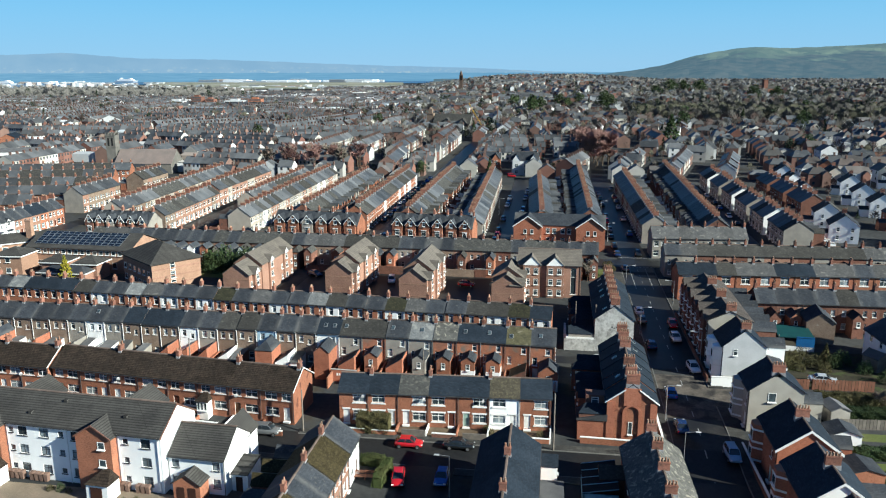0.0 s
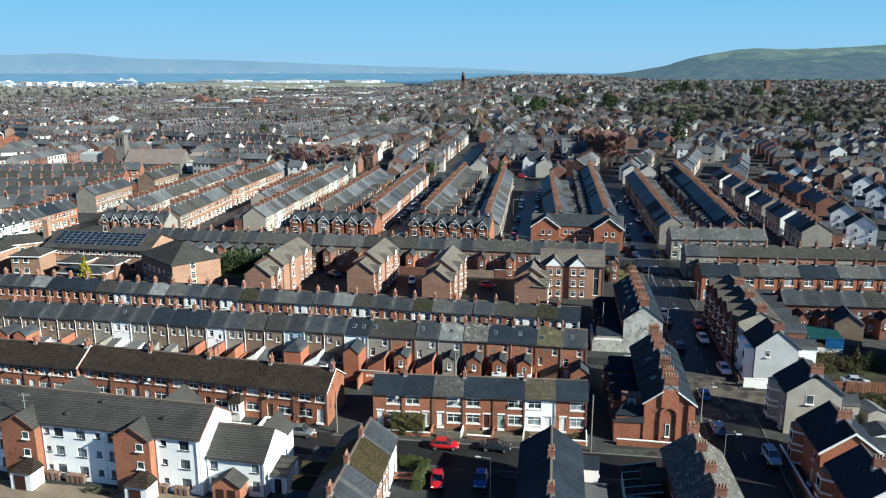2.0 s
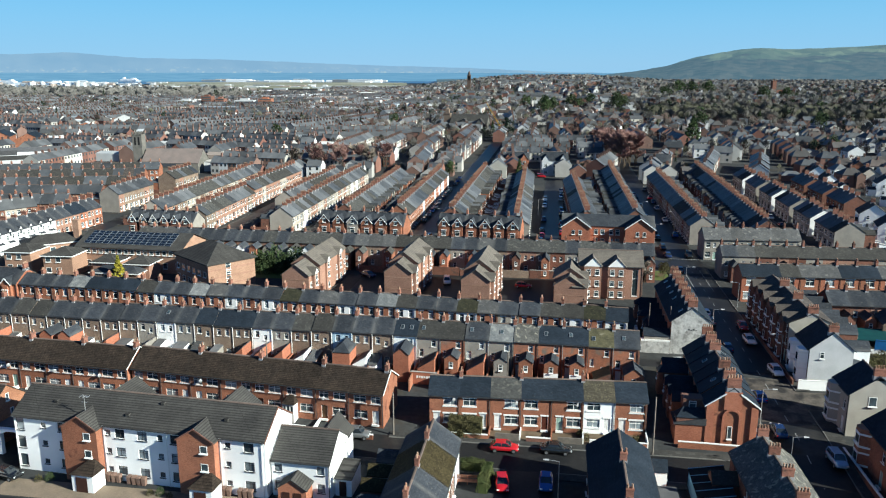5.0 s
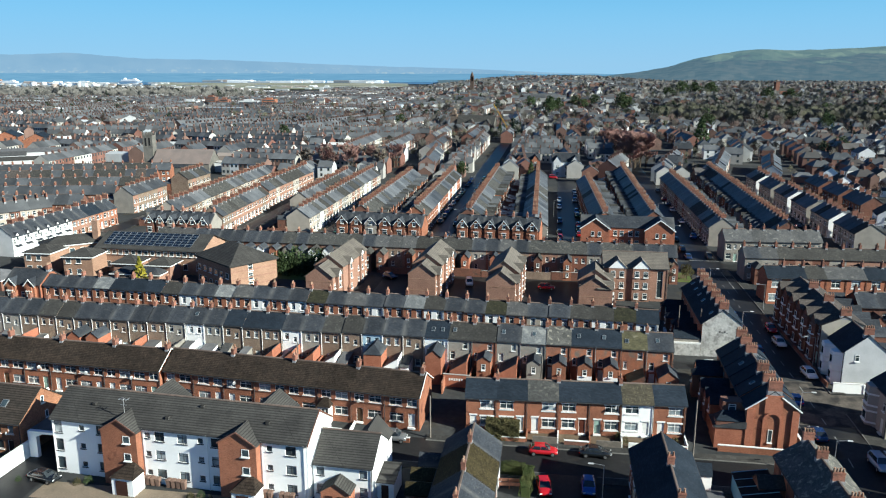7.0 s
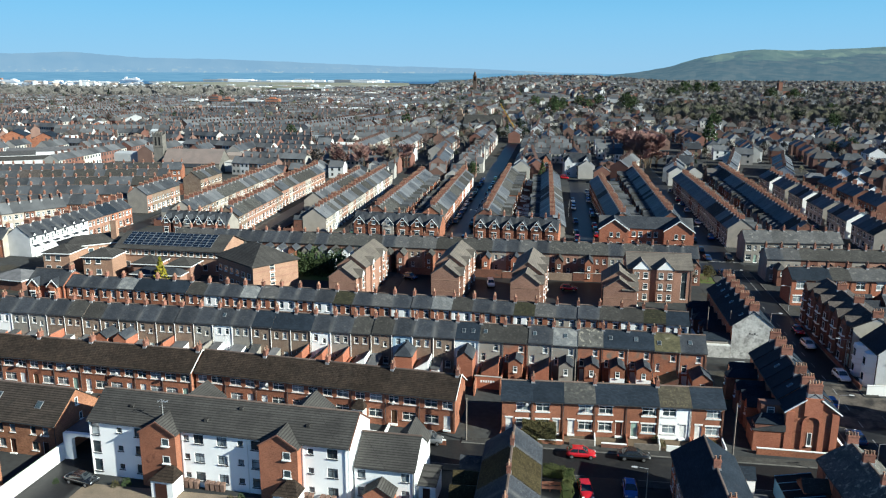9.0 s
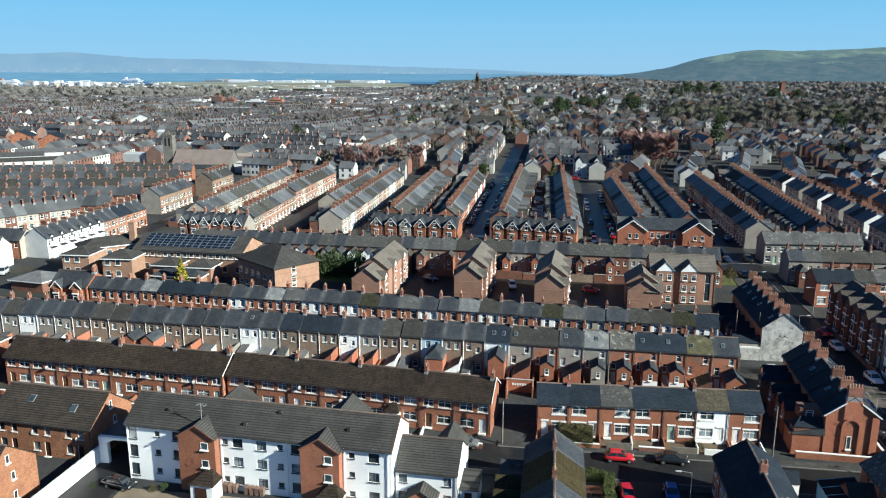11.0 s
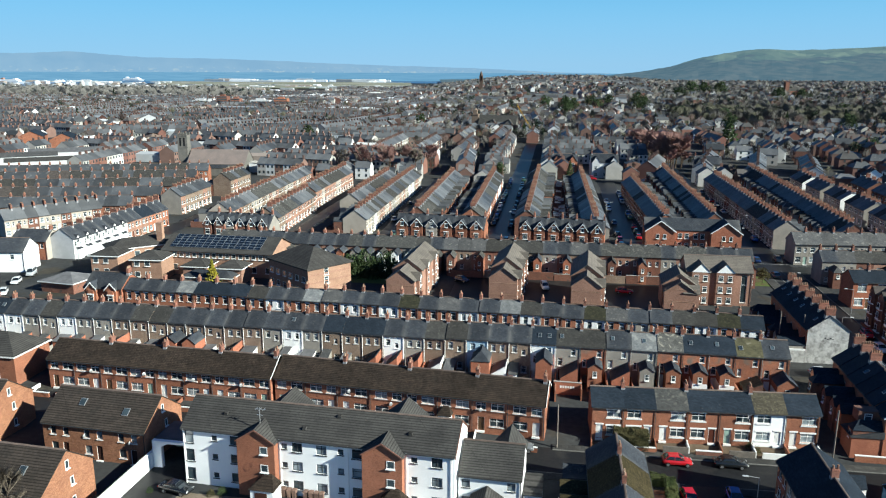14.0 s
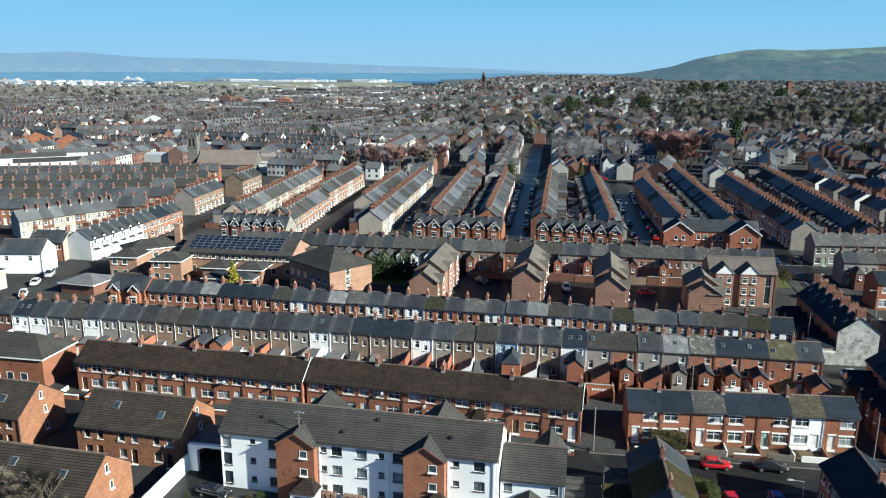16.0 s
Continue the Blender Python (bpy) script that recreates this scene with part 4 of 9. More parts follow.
for i, M in enumerate(west):
    wall = W2_WALL.get(i, BRICK_TAN)
    roof = SLATE_BLUE if i in (1, 19, 20, 21) else SLATE_DULL if i in (4, 9, 10, 24, 25) else SLATE
    h = house(M @ pose(0, 0, 0.16 * ((i // 5) % 2)), w2, D2, EAVE2, RISE2, wall=wall, roof=roof, front=FRONT2[i % 3] if i % 5 else FRONT2[2 - i % 3], back=BACK2, chimney=(w2,), long=0.8, tall=1.0, pots=2, over=0.14, pipe_mat=TRIM_WHITE,
              lights=((1.5, 0.45, -1),) if i in (17,) else ((0.9, 0.5, -1), (2.4, 0.5, -1)) if i == 1 else (), group="middle terrace", low=1.0,
              label="slate-roofed terraced house, {} rear wall with yard".format("white" if wall is RENDER_WHITE else "grey rendered" if wall is RENDER_GREY else "pale blue" if wall is RENDER_BLUE else "brown brick"))
    if i in (11, 12):
        return_wing(h, 1.0, 3.4, YF, -7.0, 3.9, 1.0, BRICK_ORANGE, SLATE, win=False)
    elif i == 26:
        return_wing(h, 1.2, 4.2, YF, -7.2, 4.0, 1.3, BRICK_ORANGE, SLATE, hip=True, win=False)
    elif i in (8, 14, 21, 22, 23):
        mono_wing(h, 1.0, 3.2, YF, -7.0, 1.9, 3.7, BRICK_ORANGE, SLATE)
    elif i in (0, 16, 24, 27):
        mono_wing(h, 0.9, 3.3, YF, -6.8, 1.7, 3.2, RENDER_GREY if i == 16 else RENDER_WHITE, FELT)
    elif rr.random() < 0.95:
        lean_to(h, 0.2, rr.choice([1.5, 1.8, 2.3]), -rr.choice([5.6, 6.4, 7.2]), YF, 2.0, rr.choice([2.5, 2.8]), rr.choice([BRICK_OLD, RENDER_WHITE, RENDER_WHITE, RENDER_GREY, BRICK_ORANGE]), rr.choice([FELT, CONCRETE, FELT, SLATE_PALE]))
for i, M in enumerate(east):
    wall = E2_WALL[i]
    h = house(M @ pose(0, 0, (0.1, 0.0, 0.0, 0.12, 0.0, 0.1, 0.1, 0.1, 0.0, 0.0)[i]), w3, D2, EAVE2, RISE2, wall=wall, gable=RENDER_WHITE if i == 9 else BRICK, roof=E2_ROOF[i], front=FRONT2E[i % 2] if i != 8 else FRONT2E[0], back=BACK2, chimney=(w3,) if i < 9 else (), verge=(0.0, 0.1 if i == 9 else 0.0),
              long=0.8, tall=1.0, pots=2, over=0.14, lights=E2_LIGHT.get(i, ()), group="middle terrace", low=1.0, pipe_mat=METAL_GREY if i in (0, 3, 6, 8) else TRIM_DARK,
              label="slate-roofed terraced house, {} rear wall with yard".format("white" if wall is RENDER_WHITE else "grey rendered" if wall is RENDER_GREY else "red brick"))
    if i == 0:
        return_wing(h, 0.9, 3.5, YF, -7.6, 4.4, 1.1, BRICK_ORANGE, SLATE, win=False)
    elif i in (1, 3):
        mono_wing(h, 0.8, 3.6, YF, -7.0, 2.0, 3.8, BRICK_ORANGE, SLATE)
    elif i == 8:
        mono_wing(h, 0.9, 3.5, YF, -6.8, 1.8, 3.0, BRICK_OLD, SLATE_MOSS)
    elif i == 9:
        return_wing(h, 1.5, 4.6, YF, -6.8, 2.9, 1.2, BRICK, SLATE, base=RENDER_WHITE)
    else:
        return_wing(h, 1.1, 3.35, YF, -6.4, 3.8, 0.75, RENDER_GREY if i == 4 else BRICK, SLATE, base=RENDER_WHITE if i in (6, 7) else None, base_h=2.2)

# ---- first row behind it: fronts towards the street ----
N1 = 33
frames, w1 = row_frames(-123.3, 140.6, 0.2, 134.2, N1 - 1)
for i, M in enumerate(frames, 1):
    white = i in (9, 13, 15, 19, 22, 25, 30, 32)
    wall = RENDER_WHITE if white else RENDER_CREAM if i == 27 else BRICK
    fr = [("w", 1.0, 4.55, 0.85, 1.45), ("w", 2.85, 4.55, 0.85, 1.45), ("w", 1.1, 0.8, 1.2, 1.6), ("d", 2.9, 0.1, 0.95, 2.2)]
    house(M @ pose(0, 0, 0.15 * ((i // 4) % 2)), w1, 5.6, 6.5, 1.6, wall=wall, gable=BRICK, roof=SLATE_SILVER if i in (4, 11, 21) else SLATE_SHADY if i in (16, 25, 31) else SLATE_PALE if i in (12, 18, 26) else SLATE_DULL if i in (8, 22, 29, 30) else SLATE_BLUE if i in (5, 6, 7, 32) else SLATE,
          front=fr, back=[("w", 1.6, 3.4, 0.9, 1.2)], chimney=(w1,) if i < N1 - 1 else (), verge=(0.15 if i == 1 else 0, 0.15 if i == N1 - 1 else 0), long=0.85, tall=1.05, pots=3, over=0.14, style="sill",
          group="rear terrace", low=1.0, label="white painted terraced house with slate roof" if white else "cream rendered terraced house with slate roof" if i == 27 else "red brick terraced house with slate roof and clay pots")


# ---- larger blocks ----
def gable_roof_over(b, x0, x1, y0, y1, eave, rise, o=0.2, t=0.12, axis="x", m=0):
    """A gabled roof shell over a rectangle with the ridge along axis."""
    if axis == "x":
        c, hw, a, e = (y0 + y1) / 2, (y1 - y0) / 2, x0 - o, x1 + o
    else:
        c, hw, a, e = (x0 + x1) / 2, (x1 - x0) / 2, y0 - o, y1 + o
    s = rise / hw
    e0 = eave - o * s
    b.prism([(c - hw - o, e0), (c - hw - o, e0 + t), (c, eave + rise + t), (c + hw + o, e0 + t), (c + hw + o, e0), (c, eave + rise)], a, e, axis, m)


def gable_body(b, x0, x1, y0, y1, eave, rise, axis="x", m=0, low=0.8):
    if axis == "x":
        b.prism([(y0, -low), (y0, eave), ((y0 + y1) / 2, eave + rise), (y1, eave), (y1, -low)], x0, x1, "x", m)
    else:
        b.prism([(x0, -low), (x0, eave), ((x0 + x1) / 2, eave + rise), (x1, eave), (x1, -low)], y0, y1, "y", m)


def wing_block(parent, x0, x1, y0, y1, eave, rise, wall, roof, axis="x", o=0.2, name="wing", label=""):
    a = body_part(name, parent, wall, lambda b: gable_body(b, x0, x1, y0, y1, eave, rise, axis), label)
    body_part("wing_roof", a, roof, lambda b: gable_roof_over(b, x0, x1, y0, y1, eave, rise, o, axis=axis))
    return a


wb_turn = math.degrees(math.atan2(84.6 - 86.9, -47.2 + 82.8))
WB = pose(-82.8, 86.9, 0.0, 0, 0, wb_turn)
wide = [(15.6, 1.35), (18.8, 1.35), (23.4, 1.3), (33.4, 1.35), (7.2, 1.3)]
slim = [(13.9, 0.75), (21.3, 0.75), (30.6, 0.75), (4.4, 0.75)]
front = []
for z in (6.0, 3.45, 0.85):
    front += [("w", x, z, a, 1.25) for x, a in wide] + [("w", x, z + 0.3, a, 0.75) for x, a in slim] + [("w", 0.9, z - 0.3, 1.2, 1.7)]
blk = house(WB, 35.6, 8.2, 7.8, 2.6, wall=RENDER_WHITE, roof=TILE_GREY, front=front, back=[("w", x, z, 1.3, 1.2) for x in (3, 7, 16, 20, 31) for z in (6.0, 3.4, 0.9)],
            verge=(0.15, 0.05), style="dark", gutter=TRIM_DARK, pipe=False, name="apartment_block", category="apartments", label="white-rendered three-storey apartment block with brick stair towers")
body_part("bargeboard", blk, BRICK_OLD, lambda b: b.prism([(-4.4, 7.42), (-4.4, 7.62), (0, 10.55), (4.4, 7.62), (4.4, 7.42), (0, 10.32)], 35.66, 35.74))
for x0 in (8.1, 24.4):
    t = wing_block(blk, x0, x0 + 5.0, -5.3, -1.0, 7.5, 1.6, BRICK, TILE_GREY, axis="y", name="stair_tower", label="red brick gabled stair tower")
    for z in (5.9, 3.5):
        stick_window(t, x0 + 3.6, -5.3, z, 1.0, 1.0, style="plain")
    body_part("bargeboard", t, BRICK_OLD, lambda b: b.prism([(x0 - 0.1, 7.35), (x0 - 0.1, 7.55), (x0 + 2.5, 9.22), (x0 + 5.1, 7.55), (x0 + 5.1, 7.35), (x0 + 2.5, 9.0)], -5.55, -5.36, "y"))
    p = porch_parts(blk, x0 + 2.7, x0 + 5.7, -7.7, -5.35, 2.4, RENDER_WHITE, TILE_BROWN)
    body_part("porch_door", p, BROWN_DOOR, lambda b: b.box(x0 + 3.3, -7.76, 0, x0 + 4.9, -7.705, 2.05))
    wing_block(blk, x0 - 0.2, x0 + 5.2, 1.0, 7.4, 7.2, 2.1, RENDER_WHITE, TILE_GREY, axis="y", name="rear_wing")
for x in (13.4, 22.3, 29.7, 35.2, 0.2):
    piece("downpipe", pipe_mesh(8.2, 7.8, TRIM_WHITE), blk, pose(x, 0, 0))
for k, (x, sh) in enumerate(((5.0, 0.5), (20.0, 0.25), (29.5, 0.55), (16.0, 0.7))):
    body_part("roof_vent", blk, TILE_GREY, lambda b: b.box(x, -4.1 * sh - 0.25, 7.8 + 2.6 * (1 - sh), x + 0.45, -4.1 * sh + 0.2, 7.8 + 2.6 * (1 - sh) + 0.35))
body_part("aerial", blk, METAL_GREY, lambda b: (b.tube(10.6, -3.6, 8.6, 11.3, 0.05, n=5), b.rod((10.0, -3.6, 11.1), (11.4, -3.6, 11.1), 0.035), b.rod((10.2, -4.0, 11.1), (10.2, -3.2, 11.1), 0.03), b.rod((10.7, -4.0, 11.1), (10.7, -3.2, 11.1), 0.03), b.rod((11.2, -4.0, 11.1), (11.2, -3.2, 11.1), 0.03), b.rod((10.2, -3.6, 10.3), (11.0, -3.6, 10.3), 0.03)))

WG = pose(-47.1, 85.2, 0.0, 0, 0, -2.2)
wing = house(WG, 7.6, 7.4, 5.0, 2.6, wall=RENDER_WHITE, roof=TILE_GREY, front=[("w", 0.9, 3.3, 1.0, 1.1), ("w", 6.4, 3.3, 1.0, 1.1), ("w", 0.9, 0.9, 1.0, 1.2), ("w", 6.4, 0.9, 1.0, 1.2)],
             back=[("w", 2, 3.2, 1.0, 1.1), ("w", 5, 3.2, 1.0, 1.1)], verge=(0.0, 0.12), style="dark", gutter=TRIM_DARK, name="apartment_wing", category="apartments", label="white-rendered two-storey wing with a brick porch")
p = wing_block(wing, 1.7, 5.3, -6.0, -3.8, 2.5, 1.2, BRICK, TILE_GREY, axis="y", name="porch", label="red brick gabled porch")
body_part("porch_door", p, BROWN_DOOR, lambda b: b.box(2.3, -6.07, 0, 3.2, -6.004, 2.0))
body_part("porch_door", p, BROWN_DOOR, lambda b: b.box(3.8, -6.07, 0, 4.7, -6.004, 2.0))
wing_block(wing, 3.5, 7.4, 2.0, 6.4, 4.8, 2.2, RENDER_WHITE, TILE_GREY, axis="y", name="rear_wing")
lean_to(wing, 7.75, 9.9, -2.4, 1.6, 2.3, 3.0, RENDER_WHITE, TILE_GREY)
body_part("porch_door", wing, BROWN_DOOR, lambda b: b.box(8.3, -2.46, 0, 9.2, -2.405, 2.0))

# ---- brick semi-detached houses beside the apartment yard ----
def cottage(x0, y0, x1, y1, d, eave, rise, n, label, roof=TILE_COTTAGE, wall=BRICK_WARM, lights=((0.3, 0.4), (0.75, 0.55))):
    turn = math.degrees(math.atan2(y1 - y0, x1 - x0))
    L = round(math.hypot(x1 - x0, y1 - y0), 3)
    fr = []
    for k in range(n):
        a = L * (k + 0.5) / n
        fr += [("w", round(a - 1.0, 3), 3.2, 0.9, 1.2), ("w", round(a + 1.0, 3), 3.2, 0.9, 1.2), ("w", round(a - 0.9, 3), 0.8, 1.1, 1.3), ("d", round(a + 0.8, 3), 0.1, 0.95, 2.1)]
    h = house(pose(x0, y0, level(x0, y0), 0, 0, turn), L, d, eave, rise, wall=wall, roof=roof, front=fr, back=[("w", round(L * k, 3), 3.2, 1.0, 1.2) for k in (0.2, 0.5, 0.8)], verge=(0.12, 0.12),
              gutter=TRIM_DARK, name="brick_house", label=label, lights=[(L * a, s, -1) for a, s in lights], style="plain", group="brick houses by the yard", ridge=True)
    for z in (1.0, 3.6, 6.0):
        stick_window(h, L - 0.01, 0.6 if z < 6 else 0.0, z, 0.6, 1.1, turn=90, style="plain")
    return h


cottage(-105.6, 91.4, -89.8, 90.2, 9.0, 5.0, 3.3, 3, "pinkish brick house with brown tiled roof and rooflights")
cottage(-131.0, 93.2, -114.6, 91.9, 9.0, 5.0, 3.3, 3, "pinkish brick house with brown tiled roof, gable lit by sun")
cottage(-109.0, 75.0, -93.2, 73.9, 9.0, 5.0, 3.3, 3, "pinkish brick house partly behind a bare shrub")
cottage(-125.0, 77.0, -111.5, 76.0, 9.0, 5.0, 3.3, 2, "pinkish brick house with brown tiled roof")

# ---- terraces at the foot of the view ----
SIDE = [("w", 1.1, 3.3, 1.0, 1.35), ("w", 2.7, 3.3, 0.8, 1.35), ("w", 1.2, 0.8, 1.4, 1.4), ("d", 2.75, 0.1, 0.9, 2.1)]
def plain_row(x0, y0, x1, y1, n, d, eave, rise, walls, roofs, label, grp, front=SIDE, back=(("w", 1.5, 3.3, 0.9, 1.2),), far=False, long=1.2, tall=1.15, pots=4, every=1, gable=None, seed=1, wings=None, style="std", low=1.2, pairs=False, lights=0.0, over=0.28, end=True, uneven=0.0):
    rnd = random.Random(seed)
    frames, w = row_frames(x0, y0, x1, y1, n)
    s = w / 3.5
    fr = [(k, round(x * s, 3), z, round(a * min(s, 1.15), 3), h) for k, x, z, a, h in front]
    bk = [(k, round(x * s, 3), z, a, h) for k, x, z, a, h in back]
    made, roof = [], rnd.choice(roofs)
    for i, M in enumerate(frames):
        if rnd.random() < 0.6:
            roof = rnd.choice(roofs)
        wall = rnd.choice(walls)
        up = round(tall + uneven * rnd.choice([-1, 0, 0, 1]), 2) if uneven else tall
        lt = ((w * 0.5, 0.5, -1 if rnd.random() < 0.5 else 1),) if rnd.random() < lights else ()
        h = house(M, w, d, eave, rise, wall=wall, gable=gable, roof=roof, front=fr, back=bk, chimney=(w,) if (i % every == every - 1 and i < n - 1) else (w - 0.3,) if i == n - 1 and every == 1 and end else (),
                  verge=(0.12 if i == 0 else 0, 0.12 if i == n - 1 else 0), far=far, long=long, tall=up, pots=pots, group=grp, label=label.format("white" if wall is RENDER_WHITE else "cream" if wall is RENDER_CREAM else "grey" if wall is RENDER_GREY else "brick"), style=style, low=low, lights=lt, over=over)
        if wings and rnd.random() < wings[0]:
            _, out, ev, wmats = wings
            fl = i % 2 if pairs else 0
            return_wing(h, (w * 0.42) if fl else 0.15, (w - 0.15) if fl else w * 0.58, d / 2, d / 2 + out * rnd.uniform(0.85, 1.1), ev, 1.1, rnd.choice(wmats), rnd.choice(roofs), hip=rnd.random() < 0.3)
        made.append(h)
    return made


for k, (ya, yb, n, rf) in enumerate(((57.7, 64.5, 2, SLATE), (64.5, 71.3, 2, SLATE_OLIVE), (71.3, 78.1, 2, SLATE), (78.1, 84.9, 2, SLATE_OLIVE), (84.9, 90.0, 1, SLATE))):
    plain_row(-28.2, ya, -28.2, yb, n, 6.8, 5.0, 2.4, [RENDER_WHITE, BRICK_PINK, BRICK], [rf], "{} terraced house with a mossy patched roof" if rf is SLATE_OLIVE else "{} terraced house with plain slate roof", "west near terrace", every=2, long=0.8, pots=2, wings=(0.6, 3.5, 3.6, [RENDER_GREY, BRICK_OLD]), seed=4 + k)
    if k < 4:
        ck = piece("chimney", chimney_mesh(7.4, 0.8, 1.15), thing("party_chimney", at(-28.2, yb), "brick party-wall chimney with two pots", "chimney", "party chimneys"))
        tagged(piece("chimney_pots", pots_mesh(7.4, 0.8, 1.15, 2), ck), kind="stuff")
plain_row(-4.6, 90.5, -4.6, 62.5, 7, 7.2, 5.2, 2.4, [BRICK, RENDER_GREY], [SLATE_BLUE], "{} terraced house with clean dark slate roof", "centre near terrace", every=2, long=0.8, pots=2, wings=(0.8, 2.6, 3.4, [RENDER_WHITE, BRICK_OLD]), seed=2)
plain_row(13.6, 66.5, 13.0, 91.5, 5, 7.0, 5.2, 2.4, [BRICK, BRICK_OLD], [SLATE_MOSS, SLATE_LICHEN, SLATE_DULL], "{} terraced house with patchy mossy roof and large chimney", "east near terrace", every=1, long=1.3, wings=(0.5, 3.0, 3.2, [BRICK_OLD]), seed=8)

# ---- terrace with the arched gable ----
R1 = []
for ya, yb, sd, e in ((101.2, 111.4, 5, False), (111.4, 121.6, 9, True)):
    R1 += plain_row(11.6, ya, 11.6, yb, 3, 6.8, 6.0, 2.5, [BRICK], [SLATE_BLUE], "red {} terraced house with slate roof and rooflights", "arched gable terrace", long=1.6, tall=1.3, pots=5, wings=(1.0, 4.2, 3.9, [BRICK_OLD, BRICK]), pairs=True, seed=sd, lights=0.8, end=e)
g0 = R1[0]
# the gable faces the street: local x = 0 plane
body_part("gable_pilaster", g0, BRICK_ORANGE, lambda b: (b.box(-0.22, -3.42, -1.2, -0.0, -2.5, 5.9), b.box(-0.22, 2.4, -1.2, -0.0, 3.42, 5.9), b.box(-0.22, -1.15, 5.4, -0.0, 1.15, 8.0)))
def arch_face(b):
    n, r, zc = 10, 0.95, 4.3
    for i in range(n):
        a0, a1 = math.pi * i / n, math.pi * (i + 1) / n
        q = [(r * math.cos(a0), zc + r * math.sin(a0)), (r * math.cos(a1), zc + r * math.sin(a1)), ((r + 0.32) * math.cos(a1), zc + (r + 0.32) * math.sin(a1)), ((r + 0.32) * math.cos(a0), zc + (r + 0.32) * math.sin(a0))]
        b.prism(q, -0.2, -0.0, "x")
    b.box(-0.2, -1.27, -1.0, 0, -0.95, zc)
    b.box(-0.2, 0.95, -1.0, 0, 1.27, zc)
body_part("arch_surround", g0, BRICK_ORANGE, arch_face)
body_part("bargeboard", g0, TRIM_WHITE, lambda b: b.prism([(-3.72, 5.68), (-3.72, 5.85), (-0.95, 7.9), (-0.95, 7.7)], -0.3, -0.125, "x"))
body_part("bargeboard", g0, TRIM_WHITE, lambda b: b.prism([(0.95, 7.7), (0.95, 7.9), (3.72, 5.85), (3.72, 5.68)], -0.3, -0.125, "x"))
gc = piece("chimney", chimney_mesh(8.5, 1.8, 1.5, 0.6), g0, pose(0.25, 0, 0))
tagged(piece("chimney_pots", pots_mesh(8.5, 1.8, 1.5, 5), gc), kind="stuff")
stick_window(g0, 0.0, 0.1, 1.0, 0.6, 1.9, turn=-90, style="plain")
ann = body_part("corner_annexe", g0, BRICK_ORANGE, lambda b: b.box(-0.1, 3.45, -1.2, 3.6, 7.4, 2.9))
body_part("annexe_roof", ann, SLATE, lambda b: b.prism([(3.3, 2.85), (3.3, 3.9), (7.6, 2.95), (7.6, 2.85)], -0.25, 3.75, "x"))
body_part("dormer", g0, BRICK_OLD, lambda b: b.box(1.5, 3.4, 4.5, 3.5, 6.3, 6.0))
stick_window(g0, 1.5, 5.0, 4.7, 1.0, 1.0, turn=-90, style="std")

# ---- terrace with the stained grey gable ----
GG = plain_row(11.45, 134.0, 11.45, 157.4, 6, 6.9, 6.2, 2.6, [BRICK], [SLATE_BLUE], "red {} terraced house with dark slate roof and rooflights", "stained gable terrace", long=1.6, tall=1.3, pots=5, gable=RENDER_STAINED, wings=(0.9, 4.5, 3.2, [BRICK_OLD, RENDER_GREY]), seed=6, lights=0.9)
gc = piece("chimney", chimney_mesh(8.8, 1.6, 1.4, 0.7), GG[0], pose(0.38, 0, 0))
tagged(piece("chimney_pots", pots_mesh(8.8, 1.6, 1.4, 5), gc), kind="stuff")
for k in range(4):
    body_part("scrawl", GG[0], FELT, lambda b: b.box(-0.018, -1.0 + 0.42 * k, 4.5 + 0.1 * (k % 2), -0.006, -0.7 + 0.42 * k, 4.66 + 0.22 * (k % 2)), "illegible grey scrawl")
body_part("yard_wall", GG[0], RENDER_STAINED, lambda b: (b.box(-0.05, 3.5, -1.5, 0.35, 8.9, 2.2), b.box(0.36, 8.5, -1.5, 9.0, 8.9, 2.2)))
body_part("annexe_roof", GG[0], TRIM_WHITE, lambda b: b.box(-0.05, 3.5, 2.21, 1.2, 8.6, 2.5))

def bay_faces(x0, x1, y0, y1, z0, z1):
    """The faces of a canted bay between z0 and z1."""
    c = (x1 - x0) * 0.24
    p = [(x0, y0), (x0 + c, y1), (x1 - c, y1), (x1, y0)]
    out = [[(*p[i], z0), (*p[i + 1], z0), (*p[i + 1], z1), (*p[i], z1)] for i in range(3)]
    return out + [[(*q, z1) for q in p], [(*q, z0) for q in p[::-1]]]


